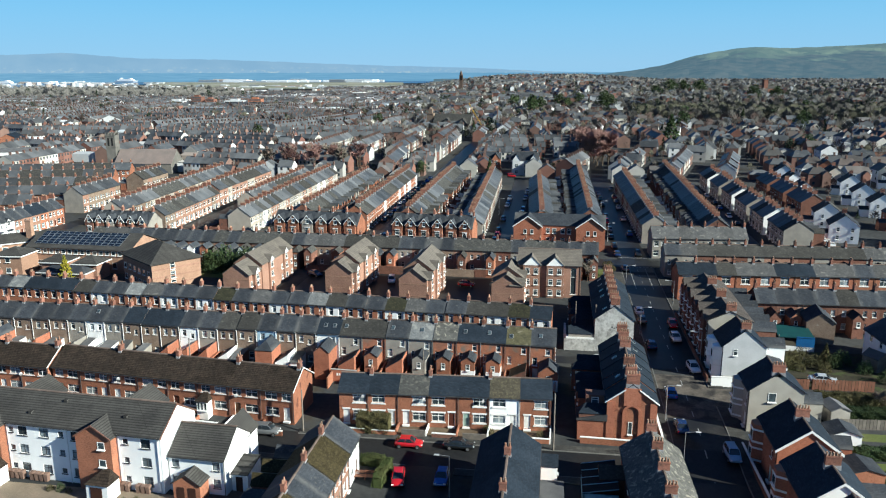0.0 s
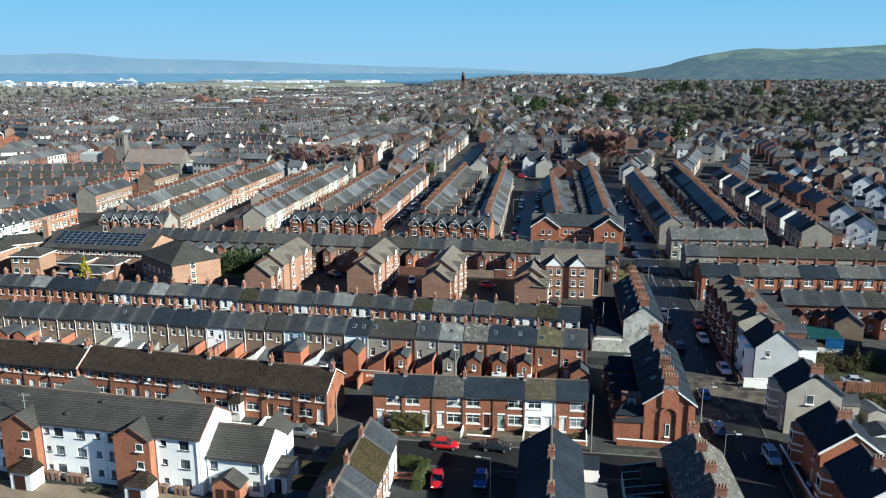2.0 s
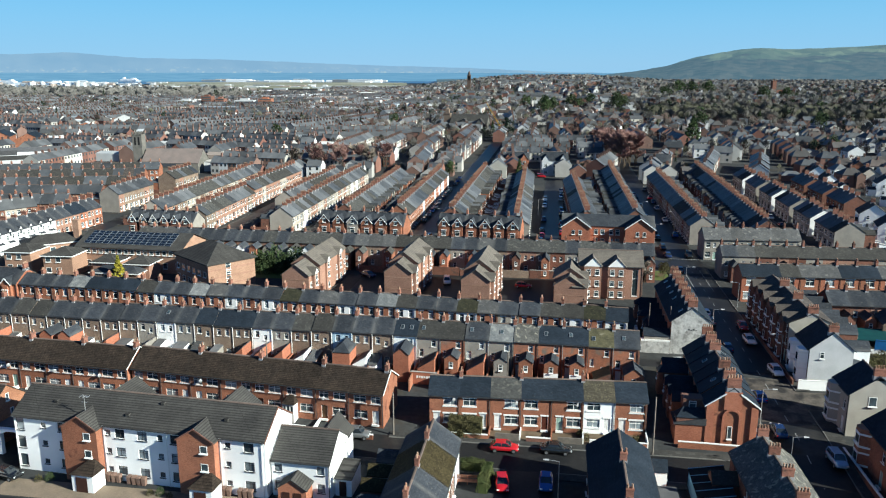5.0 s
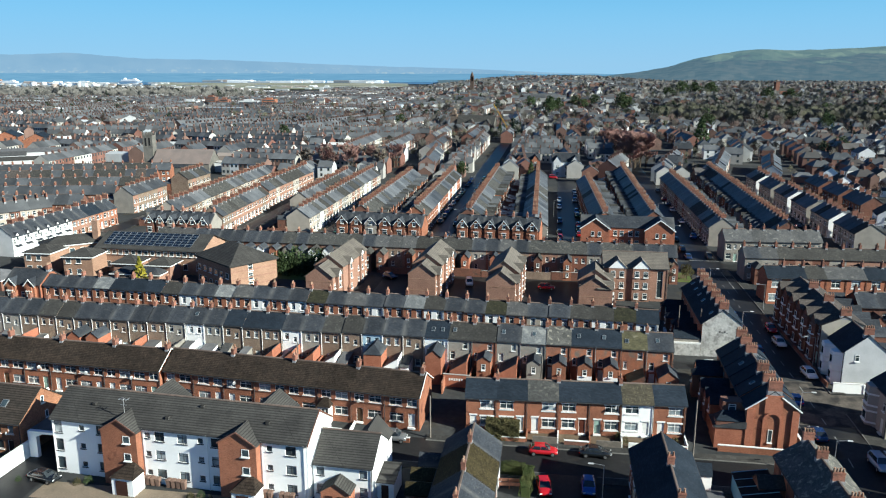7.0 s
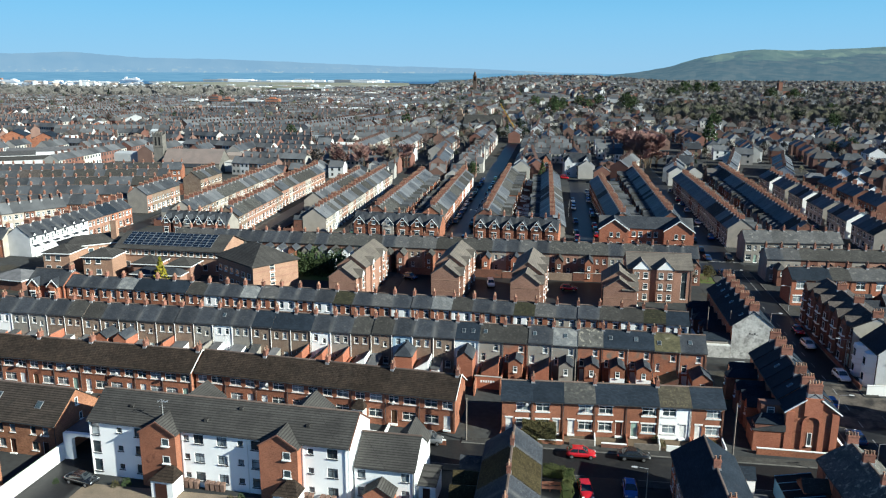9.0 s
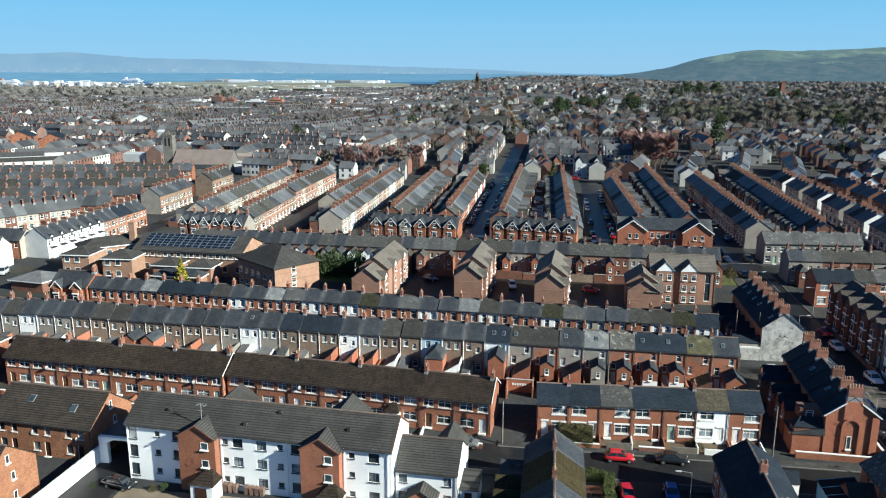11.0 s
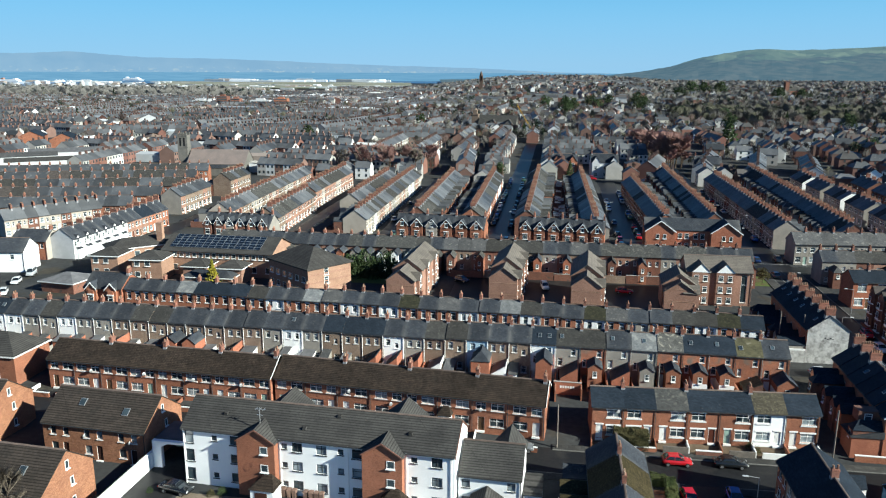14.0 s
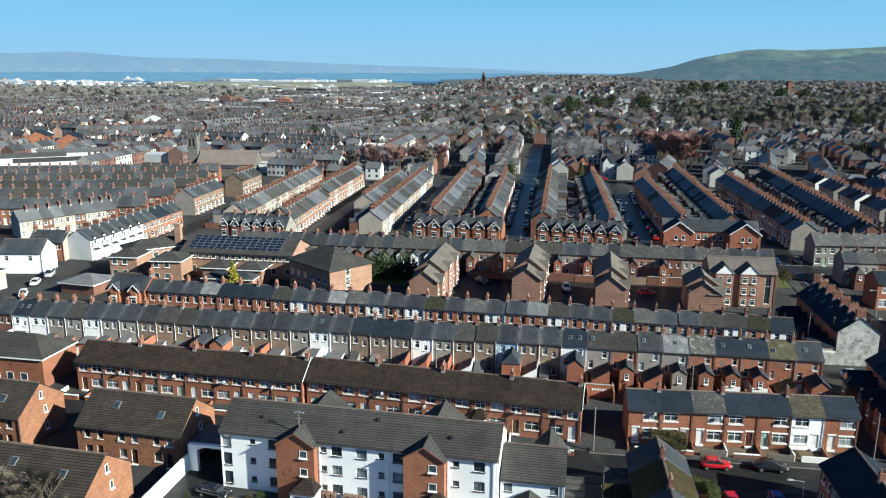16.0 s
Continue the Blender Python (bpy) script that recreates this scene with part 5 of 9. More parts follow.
# ---- tall bay-fronted terrace across the main street ----
BAYF = [("w", 3.2, 5.6, 0.9, 1.4), ("w", 3.2, 3.4, 0.9, 1.6), ("d", 3.2, 0.1, 1.0, 2.3)]
for i in range(6):
    y = 157.6 - 4.27 * i
    M = pose(31.0, y, level(30, y - 2), 0, 0, -90)
    end = i == 5
    h = house(M, 4.27, 7.4, 7.5, 1.7, wall=BRICK_OLD, gable=RENDER_BUFF, roof=SLATE_WORN, front=BAYF, back=[("w", 1.5, 5.3, 0.9, 1.4), ("w", 3.2, 2.8, 0.9, 1.4)], chimney=(4.0,) if i % 2 else (), verge=(0.1 if i == 0 else 0, 0.12 if end else 0),
              long=1.7, tall=1.3, pots=5, low=1.5, group="bay-fronted terrace", label="dark brick three-storey terraced house with bays and front gable")
    bay = body_part("bay", h, BRICK_OLD, lambda b: [b.poly(q) for q in bay_faces(0.2, 2.6, -3.69, -4.6, -1.0, 6.9)])
    for z in (0.8, 3.3, 5.4):
        stick_window(bay, 1.4, -4.6, z, 1.1, 1.4 if z < 5 else 1.1, style="plain")
        body_part("bay_band", bay, TRIM_WHITE, lambda b: [b.poly(q) for q in bay_faces(0.13, 2.67, -3.69, -4.68, z - 0.35, z - 0.12)])
    wing_block(h, 0.1, 2.7, -4.2, 0.5, 7.4, 1.2, BRICK_OLD, SLATE_WORN, axis="y", o=0.12, name="front_gable")
    return_wing(h, 0.2, 2.6, 3.7, 8.2, 5.4, 1.3, BRICK_OLD, SLATE)
# white house at the end of it
EW = house(pose(31.55, 130.5, level(30, 127), 0, 0, -90), 7.3, 6.7, 6.1, 2.8, wall=RENDER_WHITE, gable=RENDER_PALE, roof=SLATE_BLUE, front=[("w", 3.65, 3.6, 0.8, 1.4), ("d", 3.65, 0.1, 1.0, 2.2)], back=[("w", 1.5, 3.3, 0.9, 1.4), ("w", 5.2, 2.8, 0.9, 1.4)], chimney=(6.9,), verge=(0.1, 0.12),
           long=1.5, tall=1.2, pots=5, low=1.5, group="bay-fronted terrace", label="white-rendered end house with bay front and tall gable", name="end_house")
for x0 in (0.3, 4.4):
    bay = body_part("bay", EW, RENDER_WHITE, lambda b: [b.poly(q) for q in bay_faces(x0, x0 + 2.7, -3.34, -4.8, -1.0, 5.7)])
    for z in (0.9, 3.6):
        stick_window(bay, x0 + 1.35, -4.8, z, 1.1, 1.4, style="plain")
        body_part("bay_band", bay, TRIM_WHITE, lambda b: [b.poly(q) for q in bay_faces(x0 - 0.07, x0 + 2.77, -3.34, -4.88, z - 0.4, z - 0.12)])
        body_part("bay_band", bay, TRIM_WHITE, lambda b: [b.poly(q) for q in bay_faces(x0 - 0.07, x0 + 2.77, -3.34, -4.88, z + 1.45, z + 1.7)])
stick_window(EW, 7.29, -1.4, 4.5, 0.7, 1.1, turn=90, style="std")
body_part("plinth", EW, CONCRETE, lambda b: b.box(7.3, -3.3, -1.0, 7.36, 3.3, 0.9))
return_wing(EW, 0.3, 2.8, 3.35, 7.6, 4.6, 1.3, RENDER_WHITE, SLATE)
lean_to(EW, 3.0, 7.0, 7.0, 3.36, 2.6, 3.6, RENDER_WHITE, SLATE)

# ---- bay-fronted houses nearer the corner ----
def villa(yn, yf, xr, d, eave, rise, wall, gable, n, label, barge=True, seed=1):
    """Houses with the ridge along y, fronts to -x: yn is the gable nearest the street corner."""
    out = []
    for k in range(n):
        a, c = yf - (yf - yn) * k / n, yf - (yf - yn) * (k + 1) / n
        w = round(a - c, 3)
        last = k == n - 1
        h = house(pose(xr, a, level(xr, (a + c) / 2), 0, 0, -90), w, d, eave, rise, wall=wall, gable=gable, roof=SLATE_BLUE, front=[("w", round(w * 0.75, 3), 3.4, 0.9, 1.4), ("d", round(w * 0.75, 3), 0.1, 1.0, 2.2)],
                  back=[("w", 1.6, 3.3, 1.0, 1.3)], chimney=(w * 0.58,) if n == 1 and w > 8 else (w - 0.3,) if last else (w,), verge=(0.12 if k == 0 else 0, 0.15 if last else 0), long=1.7, tall=1.2, pots=5, low=1.5, group="bay villas", label=label, name="villa")
        bay = body_part("bay", h, wall, lambda b: [b.poly(q) for q in bay_faces(0.35, 2.95, -d / 2 + 0.01, -d / 2 - 1.2, -1.0, eave - 0.1)])
        for z in (0.9, 3.5):
            stick_window(bay, 1.65, -d / 2 - 1.2, z, 1.3, 1.32, style="plain")
            body_part("bay_band", bay, TRIM_WHITE, lambda b: [b.poly(q) for q in bay_faces(0.28, 3.02, -d / 2 + 0.01, -d / 2 - 1.28, z - 0.4, z - 0.12)])
            body_part("bay_band", bay, TRIM_WHITE, lambda b: [b.poly(q) for q in bay_faces(0.28, 3.02, -d / 2 + 0.01, -d / 2 - 1.28, z + 1.35, z + 1.6)])
        return_wing(h, 0.4, 3.0, d / 2, d / 2 + 3.8, 3.3, 1.2, wall if k else gable, SLATE)
        if last and barge:
            s = rise / (d / 2)
            body_part("bargeboard", h, TRIM_WHITE, lambda b: b.prism([(-d / 2 - 0.35, eave - 0.5), (-d / 2 - 0.35, eave - 0.12), (0, eave + rise + 0.12), (d / 2 + 0.35, eave - 0.12), (d / 2 + 0.35, eave - 0.5), (0, eave + rise - 0.2)], w + 0.155, w + 0.22, "x"))
        out.append(h)
    return out


gv = villa(106.2, 112.6, 32.1, 7.4, 6.3, 2.7, RENDER_BUFF, RENDER_BUFF, 1, "grey pebbledashed villa with canted bays and slate roof", barge=False)
stick_window(gv[0], 6.39, -0.6, 4.6, 1.1, 1.4, turn=90, style="plain")
villa(91.7, 101.0, 32.2, 7.4, 5.8, 2.7, BRICK, BRICK_ORANGE, 1, "red brick villa with white bargeboards and dark slate roof")
villa(79.8, 89.2, 32.0, 7.4, 5.8, 2.7, BRICK, RENDER_WHITE, 1, "brick villa with pale gable and white bargeboards")
villa(66.0, 77.5, 32.0, 7.4, 5.8, 2.7, BRICK, BRICK_ORANGE, 2, "red brick villa with dark slate roof")


# ---- rows across the main street ----
FR2 = [("w", 1.0, 3.4, 1.2, 1.4), ("w", 2.6, 3.5, 0.7, 1.2), ("w", 1.0, 0.7, 1.4, 1.5), ("d", 2.75, 0.1, 0.9, 2.1)]
REAR = [("w", 0.9, 3.4, 0.8, 1.2), ("w", 2.5, 3.4, 0.8, 1.2), ("w", 2.4, 0.8, 0.9, 1.2)]
plain_row(27.6, 171.9, 78.0, 175.6, 12, 6.2, 6.0, 1.9, [BRICK_ORANGE, BRICK_ORANGE, BRICK], [SLATE_PALE, SLATE, SLATE, SLATE_BLUE, SLATE_DULL], "{} terraced house with grey slate roof and white windows", "east brick terrace", front=[("w", 1.6, 3.9, 1.6, 1.5), ("w", 1.2, 0.8, 1.5, 1.4), ("d", 2.8, 0.1, 0.9, 2.1)], long=0.9, pots=3, seed=11, every=1, style="band")
plain_row(78.0, 154.4, 39.8, 153.2, 10, 6.4, 5.8, 2.0, [BRICK_OLD, BRICK_PINK], [SLATE, SLATE_DULL, SLATE, SLATE_BLUE], "{} terraced house, rear with yard", "east yard terrace", back=REAR, long=0.9, pots=3, seed=12, wings=(0.7, 3.6, 3.8, [BRICK, BRICK_OLD]))
plain_row(82.0, 192.6, 27.3, 190.8, 14, 6.4, 5.9, 2.0, [BRICK_PINK, BRICK_OLD, RENDER_GREY], [SLATE, SLATE_PALE, SLATE_DULL, SLATE_DULL], "{} terraced house, rear with outshots", "far east terrace", back=REAR, far=True, long=0.9, pots=3, seed=13, wings=(0.5, 3.2, 4.0, [BRICK, BRICK_OLD]))
plain_row(26.4, 210.0, 51.4, 211.6, 7, 7.0, 5.7, 2.5, [RENDER_GREY], [SLATE_PALE], "{} rendered terraced house with grey roof", "corner terrace", front=FR2, far=True, long=0.9, pots=3, seed=14)
# long row behind the apartments, rear towards them
for xa, ya, xb, yb, n, wm in ((11.2, 188.8, -64.4, 189.8, 21, [BRICK, BRICK_ORANGE, BRICK_OLD]), (-64.4, 189.8, -125.5, 190.6, 17, [RENDER_WHITE, BRICK, RENDER_GREY, RENDER_WHITE])):
    plain_row(xa, ya, xb, yb, n, 6.6, 5.8, 2.2, [BRICK_TAN, BRICK_OLD, BRICK_PINK, RENDER_GREY], [SLATE, SLATE_PALE, SLATE_DULL, SLATE, SLATE_PATCHED], "{} terraced house with slate roof, rear towards yards", "long middle terrace", back=REAR, far=True, long=0.9, tall=0.95, pots=3, seed=15, wings=(0.5 if xa > 0 else 0.9, 4.4, 4.6, wm))

# ---- crested rows with pairs of front gables ----
def crest_row(x0, y0, x1, y1, n, walls, grp, label, seed):
    made = plain_row(x0, y0, x1, y1, n, 7.6, 6.0, 3.0, walls, [SLATE], label, grp, front=FR2, far=True, long=0.9, tall=1.3, pots=4, seed=seed)
    w = math.hypot(x1 - x0, y1 - y0) / n
    for h in made:
        g = wing_block(h, 0.5, round(w - 0.5, 2), -4.5, 0.0, 6.5, 1.9, RENDER_CREAM if seed % 2 and h is made[2] else walls[0], SLATE, axis="y", o=0.15, name="front_gable")
        for z in (6.2, 3.4, 0.8):
            stick_window(g, w / 2, -4.5, z, 0.9 if z > 6 else 1.3, 1.1 if z > 6 else 1.5, style="sill")
        body_part("bargeboard", g, TRIM_WHITE, lambda b: b.prism([(0.3, 6.25), (0.3, 6.45), (w / 2, 8.58), (w - 0.3, 6.45), (w - 0.3, 6.25), (w / 2, 8.36)], -4.75, -4.66, "y"))
    return made


crest_row(-82.0, 215.6, -56.0, 213.8, 6, [BRICK, BRICK, RENDER_CREAM], "gabled terrace", "{} terraced house with gabled attic and bargeboards", 21)
crest_row(-46.2, 215.7, -22.4, 213.3, 6, [BRICK, BRICK_OLD], "second gabled terrace", "{} terraced house with gabled attic", 22)
crest_row(-138.0, 208.5, -117.5, 207.5, 6, [BRICK_OLD, RENDER_GREY], "third gabled terrace", "{} terraced house with gabled attic and white trim", 23)

# ---- twin-gabled brick building at the corner ----
RB = thing("corner_building", pose(-11.0, 219.5, level(0, 219), 0, 0, -2.0), "red brick building with twin gables and grey roof", "building")
wing_block(RB, 0.0, 25.6, -4.0, 4.0, 6.6, 2.6, BRICK_ORANGE, SLATE, axis="x", name="main_range")
for x0 in (0.0, 17.6):
    g = wing_block(RB, x0, x0 + 8.0, -6.5, 0.0, 6.6, 2.9, BRICK_ORANGE, SLATE, axis="y", name="gabled_wing")
    for z in (4.4, 1.6):
        stick_window(g, x0 + 3.3, -6.5, z, 0.9, 1.3, style="plain")
        stick_window(g, x0 + 5.2, -6.5, z, 0.9, 1.3, style="plain")
    body_part("bargeboard", g, TRIM_WHITE, lambda b: b.prism([(x0 - 0.3, 6.2), (x0 - 0.3, 6.5), (x0 + 4, 9.6), (x0 + 8.3, 6.5), (x0 + 8.3, 6.2), (x0 + 4, 9.3)], -6.85, -6.72, "y"))
for x in (9.6, 11.4, 13.8, 15.6):
    for z in (4.2, 1.5):
        stick_window(RB, x, -4.0, z, 1.1, 1.5, style="std")

# ---- terraces running away from the view ----
def away(x, y0, y1, side, n, walls, roofs, grp, seed, eave=5.6, rise=2.7, x_far=None, d=7.4, pots=4, long=1.55, wings=(0.9, 3.3, 4.7, [BRICK_OLD, BRICK, RENDER_GREY]), gable=None):
    """side 1: fronts to +x; -1: fronts to -x."""
    xf = x if x_far is None else x_far
    a, c = ((x, y0), (xf, y1)) if side > 0 else ((xf, y1), (x, y0))
    made = plain_row(*a, *c, n, d, eave, rise, walls, roofs, "{} terraced house with slate roof and chimney", grp, front=FR2, far=True, long=long, tall=1.15, uneven=0.35, pots=pots, seed=seed, wings=wings, low=1.5, gable=gable)
    w = math.hypot(c[0] - a[0], c[1] - a[1]) / n
    yard = random.Random(seed)
    for h in made:
        if BULK_NOW[0]:
            k = yard.choice([0, 1, 2])
            lean_to(h, round(w * 0.6, 2), round(w - 0.2, 2), d / 2 + (2.2, 3.4, 6.2)[k], d / 2 + (0.0, 0.0, 4.0)[k], 2.1, 2.6, (RENDER_GREY, BRICK_OLD, RENDER_WHITE)[k], (FELT, SLATE, CONCRETE)[k])
            piece("yard_wall", cached(("yw", d), lambda: yard_wall_mesh(d)), h)
    return made


def yard_wall_mesh(d):
    b = MB()
    b.box(-0.1, d / 2, -1.0, 0.1, d / 2 + 6.4, 1.9)
    b.box(0.1, d / 2 + 6.3, -1.0, 3.4, d / 2 + 6.5, 1.9)
    return b.mesh("yard_wall", BRICK_OLD)


BR, WH, CR, GR = [BRICK, BRICK_OLD, BRICK], [RENDER_WHITE, RENDER_WHITE, RENDER_CREAM], [RENDER_CREAM, BRICK_PINK, RENDER_CREAM], [RENDER_GREY, BRICK_OLD]
SL, SLP = [SLATE, SLATE_BLUE, SLATE, SLATE_DULL], [SLATE_PALE, SLATE, SLATE_DULL, SLATE_PALE, SLATE_PATCHED]
white_street = away(-168.6, 183.0, 207.0, 1, 6, [RENDER_WHITE], SL, "white terrace", 45, x_far=-167.0, wings=None, long=1.8, gable=RENDER_PALE)
away(-167.0, 207.0, 229.0, 1, 6, [BRICK, BRICK_PINK], SL, "white terrace", 49, x_far=-165.6, wings=None, long=1.8)
for h in white_street:
    g = wing_block(h, 1.1, 2.3, -3.85, 0.0, 5.7, 0.75, RENDER_WHITE, SLATE, axis="y", o=0.12, name="front_gable")
    stick_window(g, 1.7, -3.85, 4.6, 0.7, 1.1, style="dark")
    lean_to(h, 0.6, 2.6, -4.6, -3.65, 2.7, 3.1, RENDER_WHITE, SLATE, name="bay")
BULK_NOW[0] = True
away(-97.0, 221, 318, 1, 27, [RENDER_WHITE, RENDER_CREAM, BRICK_PINK, RENDER_GREY], SLP, "white-fronted street", 31)
away(-106.2, 250, 313, -1, 18, CR, SLP, "cream street", 32)
away(-124.6, 219.5, 262, 1, 12, [BRICK_PINK, BRICK_TAN, BRICK_PINK], SLP, "buff street", 33, x_far=-125.8)
away(-127.0, 265, 318, 1, 14, [BRICK_PINK, BRICK_PINK, RENDER_CREAM], SLP, "gabled buff street", 34, eave=6.2)
away(-143.2, 227, 317, 1, 25, [BRICK_TAN, BRICK_PINK, RENDER_CREAM], SLP, "west street", 35, x_far=-145.5)
away(-79.1, 229.5, 317, -1, 25, GR, SLP, "inner west street", 36)
away(-62.0, 229.5, 318, 1, 25, [BRICK, RENDER_WHITE, BRICK_ORANGE, BRICK], SLP, "mixed street", 37)
away(-44.9, 229.0, 332, -1, 29, [RENDER_CREAM, BRICK_OLD], SLP, "centre street west", 38, x_far=-43.6)
away(-24.4, 219.0, 326, 1, 30, GR, SLP, "centre street", 39, x_far=-26.2)
away(-3.6, 229.0, 310, -1, 23, BR, SL, "centre street east", 40, x_far=-6.5)
away(11.0, 232.0, 341, 1, 31, BR, SL, "main street west side", 41, x_far=9.9)
away(29.4, 224.0, 324, -1, 29, GR, SL, "main street east side", 42, x_far=28.0)
away(46.6, 222.0, 350, 1, 36, BR, SL, "east street", 43, x_far=48.0)
for k in range(6):
    away(68.2 - 0.6 * k, 221.0 + 19.5 * k, 238.0 + 19.5 * k, -1, 4, [RENDER_CREAM, RENDER_GREY], SL, "far east street", 44 + 10 * k, d=8.0, gable=RENDER_WHITE if k % 2 else RENDER_GREY)
for k in range(3):
    away(86.5 - 0.6 * k, 268.0 + 19.5 * k, 285.0 + 19.5 * k, -1, 3, [BRICK, BRICK_OLD], SL, "far brick street", 144 + 10 * k, d=8.0, gable=BRICK_OLD)
away(-169.8, 246.0, 270, 1, 7, [BRICK_PINK, BRICK_TAN], SL, "bay terrace", 46, eave=6.6, gable=RENDER_GREY)
away(-168.0, 284.0, 304, 1, 6, [BRICK_PINK, BRICK_TAN], SL, "bay terrace north", 47, eave=6.6)
plain_row(-204.0, 205.0, -187.0, 229.0, 9, 7.4, 5.6, 2.7, [RENDER_CREAM, BRICK_OLD], [SLATE_PALE], "{} terraced house with slate roof", "slanting terrace", front=FR2, far=True, seed=48, long=1.9)
# rows seen end on at the far west
for k, (xa, ya, xb, yb, sd) in enumerate(((-246, 219, -178, 236, 51), (-264, 238, -178, 256, 52), (-276, 254, -180, 278, 53), (-288, 272, -186, 300, 54), (-300, 290, -190, 320, 55))):
    plain_row(xa, ya, xb, yb, int(math.hypot(xb - xa, yb - ya) / 4.2), 7.4, 5.6, 2.7, [BRICK_OLD, BRICK], [SLATE, SLATE, SLATE_DULL, SLATE_BLUE, SLATE_WORN], "{} terraced house with dark slate roof", "western rows", front=FR2, far=True, seed=sd, long=1.0, pots=3)
BULK_NOW[0] = False
join_bulk("distant_terraces", "long terraces of brick and cream houses with slate roofs", "houses")


# ---- pink brick apartment blocks ----
def flats(xr, y0, y1, half, eave, rise, label, side=1, step=0.9):
    """Three-storey flats: a long gabled range along y, its near part lower, with white gablets on the side wall."""
    f = thing("flats", pose(xr, y0, level(xr, (y0 + y1) / 2), 0, 0, -3.0), label, "apartments", "brick flats")
    L = y1 - y0
    a = wing_block(f, -half, half, 0.0, L * 0.26, eave - step, rise, BRICK_PINK, TILE_FLATS, axis="y", o=0.25, name="near_range")
    c = wing_block(f, -half - 0.3, half + 0.3, L * 0.26, L, eave, rise + 0.2, BRICK_PINK, TILE_FLATS, axis="y", o=0.25, name="far_range")
    for z in (0.0, 2.6):
        body_part("brick_band", a, BRICK_BUFF, lambda b: b.box(-half - 0.02, -0.04, 2.5 + z, half + 0.02, -0.004, 2.66 + z))
    k = 0
    for yy in (L * 0.12, L * 0.45, L * 0.8):
        e = eave - step if yy < L * 0.26 else eave
        g = wing_block(f, 0.8, half + 0.7, yy - 1.25, yy + 1.25, e - 0.1, 1.35, BRICK_PINK, TILE_FLATS, axis="x", o=0.2, name="gablet")
        body_part("gablet_board", g, TRIM_WHITE, lambda b: b.prism([(yy - 1.35, e - 0.15), (yy, e + 1.2), (yy + 1.35, e - 0.15)], half + 0.71, half + 0.77, "x"))
        for z in (0.9, 3.4, 5.6):
            stick_window(g, half + 0.7, yy, z if z < 5 else e - 1.6, 1.1, 1.3, turn=90, style="std")
    for yy in (L * 0.05, L * 0.42, L * 0.72, L * 0.96):
        for z in (0.9, 3.4):
            stick_window(f, half + (0.3 if yy > L * 0.26 else 0.0), yy, z, 0.8, 1.2, turn=90, style="std")
    return f


flats(-69.0, 153.5, 177.5, 3.1, 7.2, 2.3, "pink brick three-storey flats with white gablets, grey tiled roof")
flats(-47.3, 159.0, 179.5, 3.1, 7.2, 2.3, "pink brick three-storey flats with white gablets and stepped roof")
flats(-29.6, 155.0, 174.0, 3.1, 7.2, 2.3, "pink brick three-storey flats with white gablets beside a car park")
flats(-9.8, 159.5, 170.0, 3.2, 5.6, 2.2, "lower pink brick flats with grey tiled roof")
F5 = house(pose(-7.6, 170.8, level(0, 170), 0, 0, 0.8), 14.0, 8.0, 7.6, 2.6, wall=BRICK_PINK, roof=TILE_FLATS, gutter=TRIM_DARK, verge=(0.2, 0.2), style="std",
           front=[("w", x, z, 1.1, 1.35) for x in (1.6, 4.2, 7.0, 9.6) for z in (5.4, 3.0, 0.7)] + [("w", 12.3, 0.8, 1.2, 6.0)], back=[("w", x, z, 1.0, 1.2) for x in (2, 5, 9, 12) for z in (5.2, 2.8)], name="flats", category="apartments", group="brick flats",
           label="pink brick three-storey flats with two white front gablets")
for x in (3.0, 8.2):
    g = wing_block(F5, x - 1.9, x + 1.9, -4.7, 0.0, 7.6, 1.9, BRICK_PINK, TILE_FLATS, axis="y", o=0.2, name="gablet")
    body_part("gablet_board", g, TRIM_WHITE, lambda b: b.prism([(x - 2.0, 7.5), (x, 9.45), (x + 2.0, 7.5)], -4.78, -4.71, "y"))
    for u in (-0.95, 0.95):
        for z in (5.5, 3.0, 0.6):
            stick_window(g, x + u, -4.7, z, 1.0, 1.35, style="std")

# ---- school with solar panels ----
SC = thing("school", pose(-133.6, 179.6, level(0, 179), 0, 0, -1.6), "pinkish brick school range with solar panels on a grey roof", "school")
SCB = wing_block(SC, 0.0, 28.6, -6.6, 6.6, 6.2, 2.8, BRICK_BUFF, TILE_GREY, axis="x", o=0.5, name="range")
slope = math.degrees(math.atan2(2.8, 6.6))
def panel_mesh():
    b = MB()
    b.box(-0.8, -0.52, 0.0, 0.8, 0.52, 0.05, 1)
    b.box(-0.75, -0.47, 0.051, 0.75, 0.47, 0.06)
    return b.mesh("solar_panel", SOLAR, METAL_GREY)
pm = panel_mesh()
for i in range(14):
    for j in range(5):
        u = 1.1 + j * 1.12
        piece("solar_panel", pm, SC, pose(2.2 + i * 1.72, -u * math.cos(radians(slope)), 9.0 - u * math.sin(radians(slope)) + 0.24, slope, 0, 0))
for i in range(16):
    stick_window(SCB, 1.4 + i * 1.75, -6.6, 4.6, 1.1, 1.1, style="plain")
    if i % 2:
        stick_window(SCB, 1.4 + i * 1.75, -6.6, 1.2, 1.2, 1.5, style="plain")


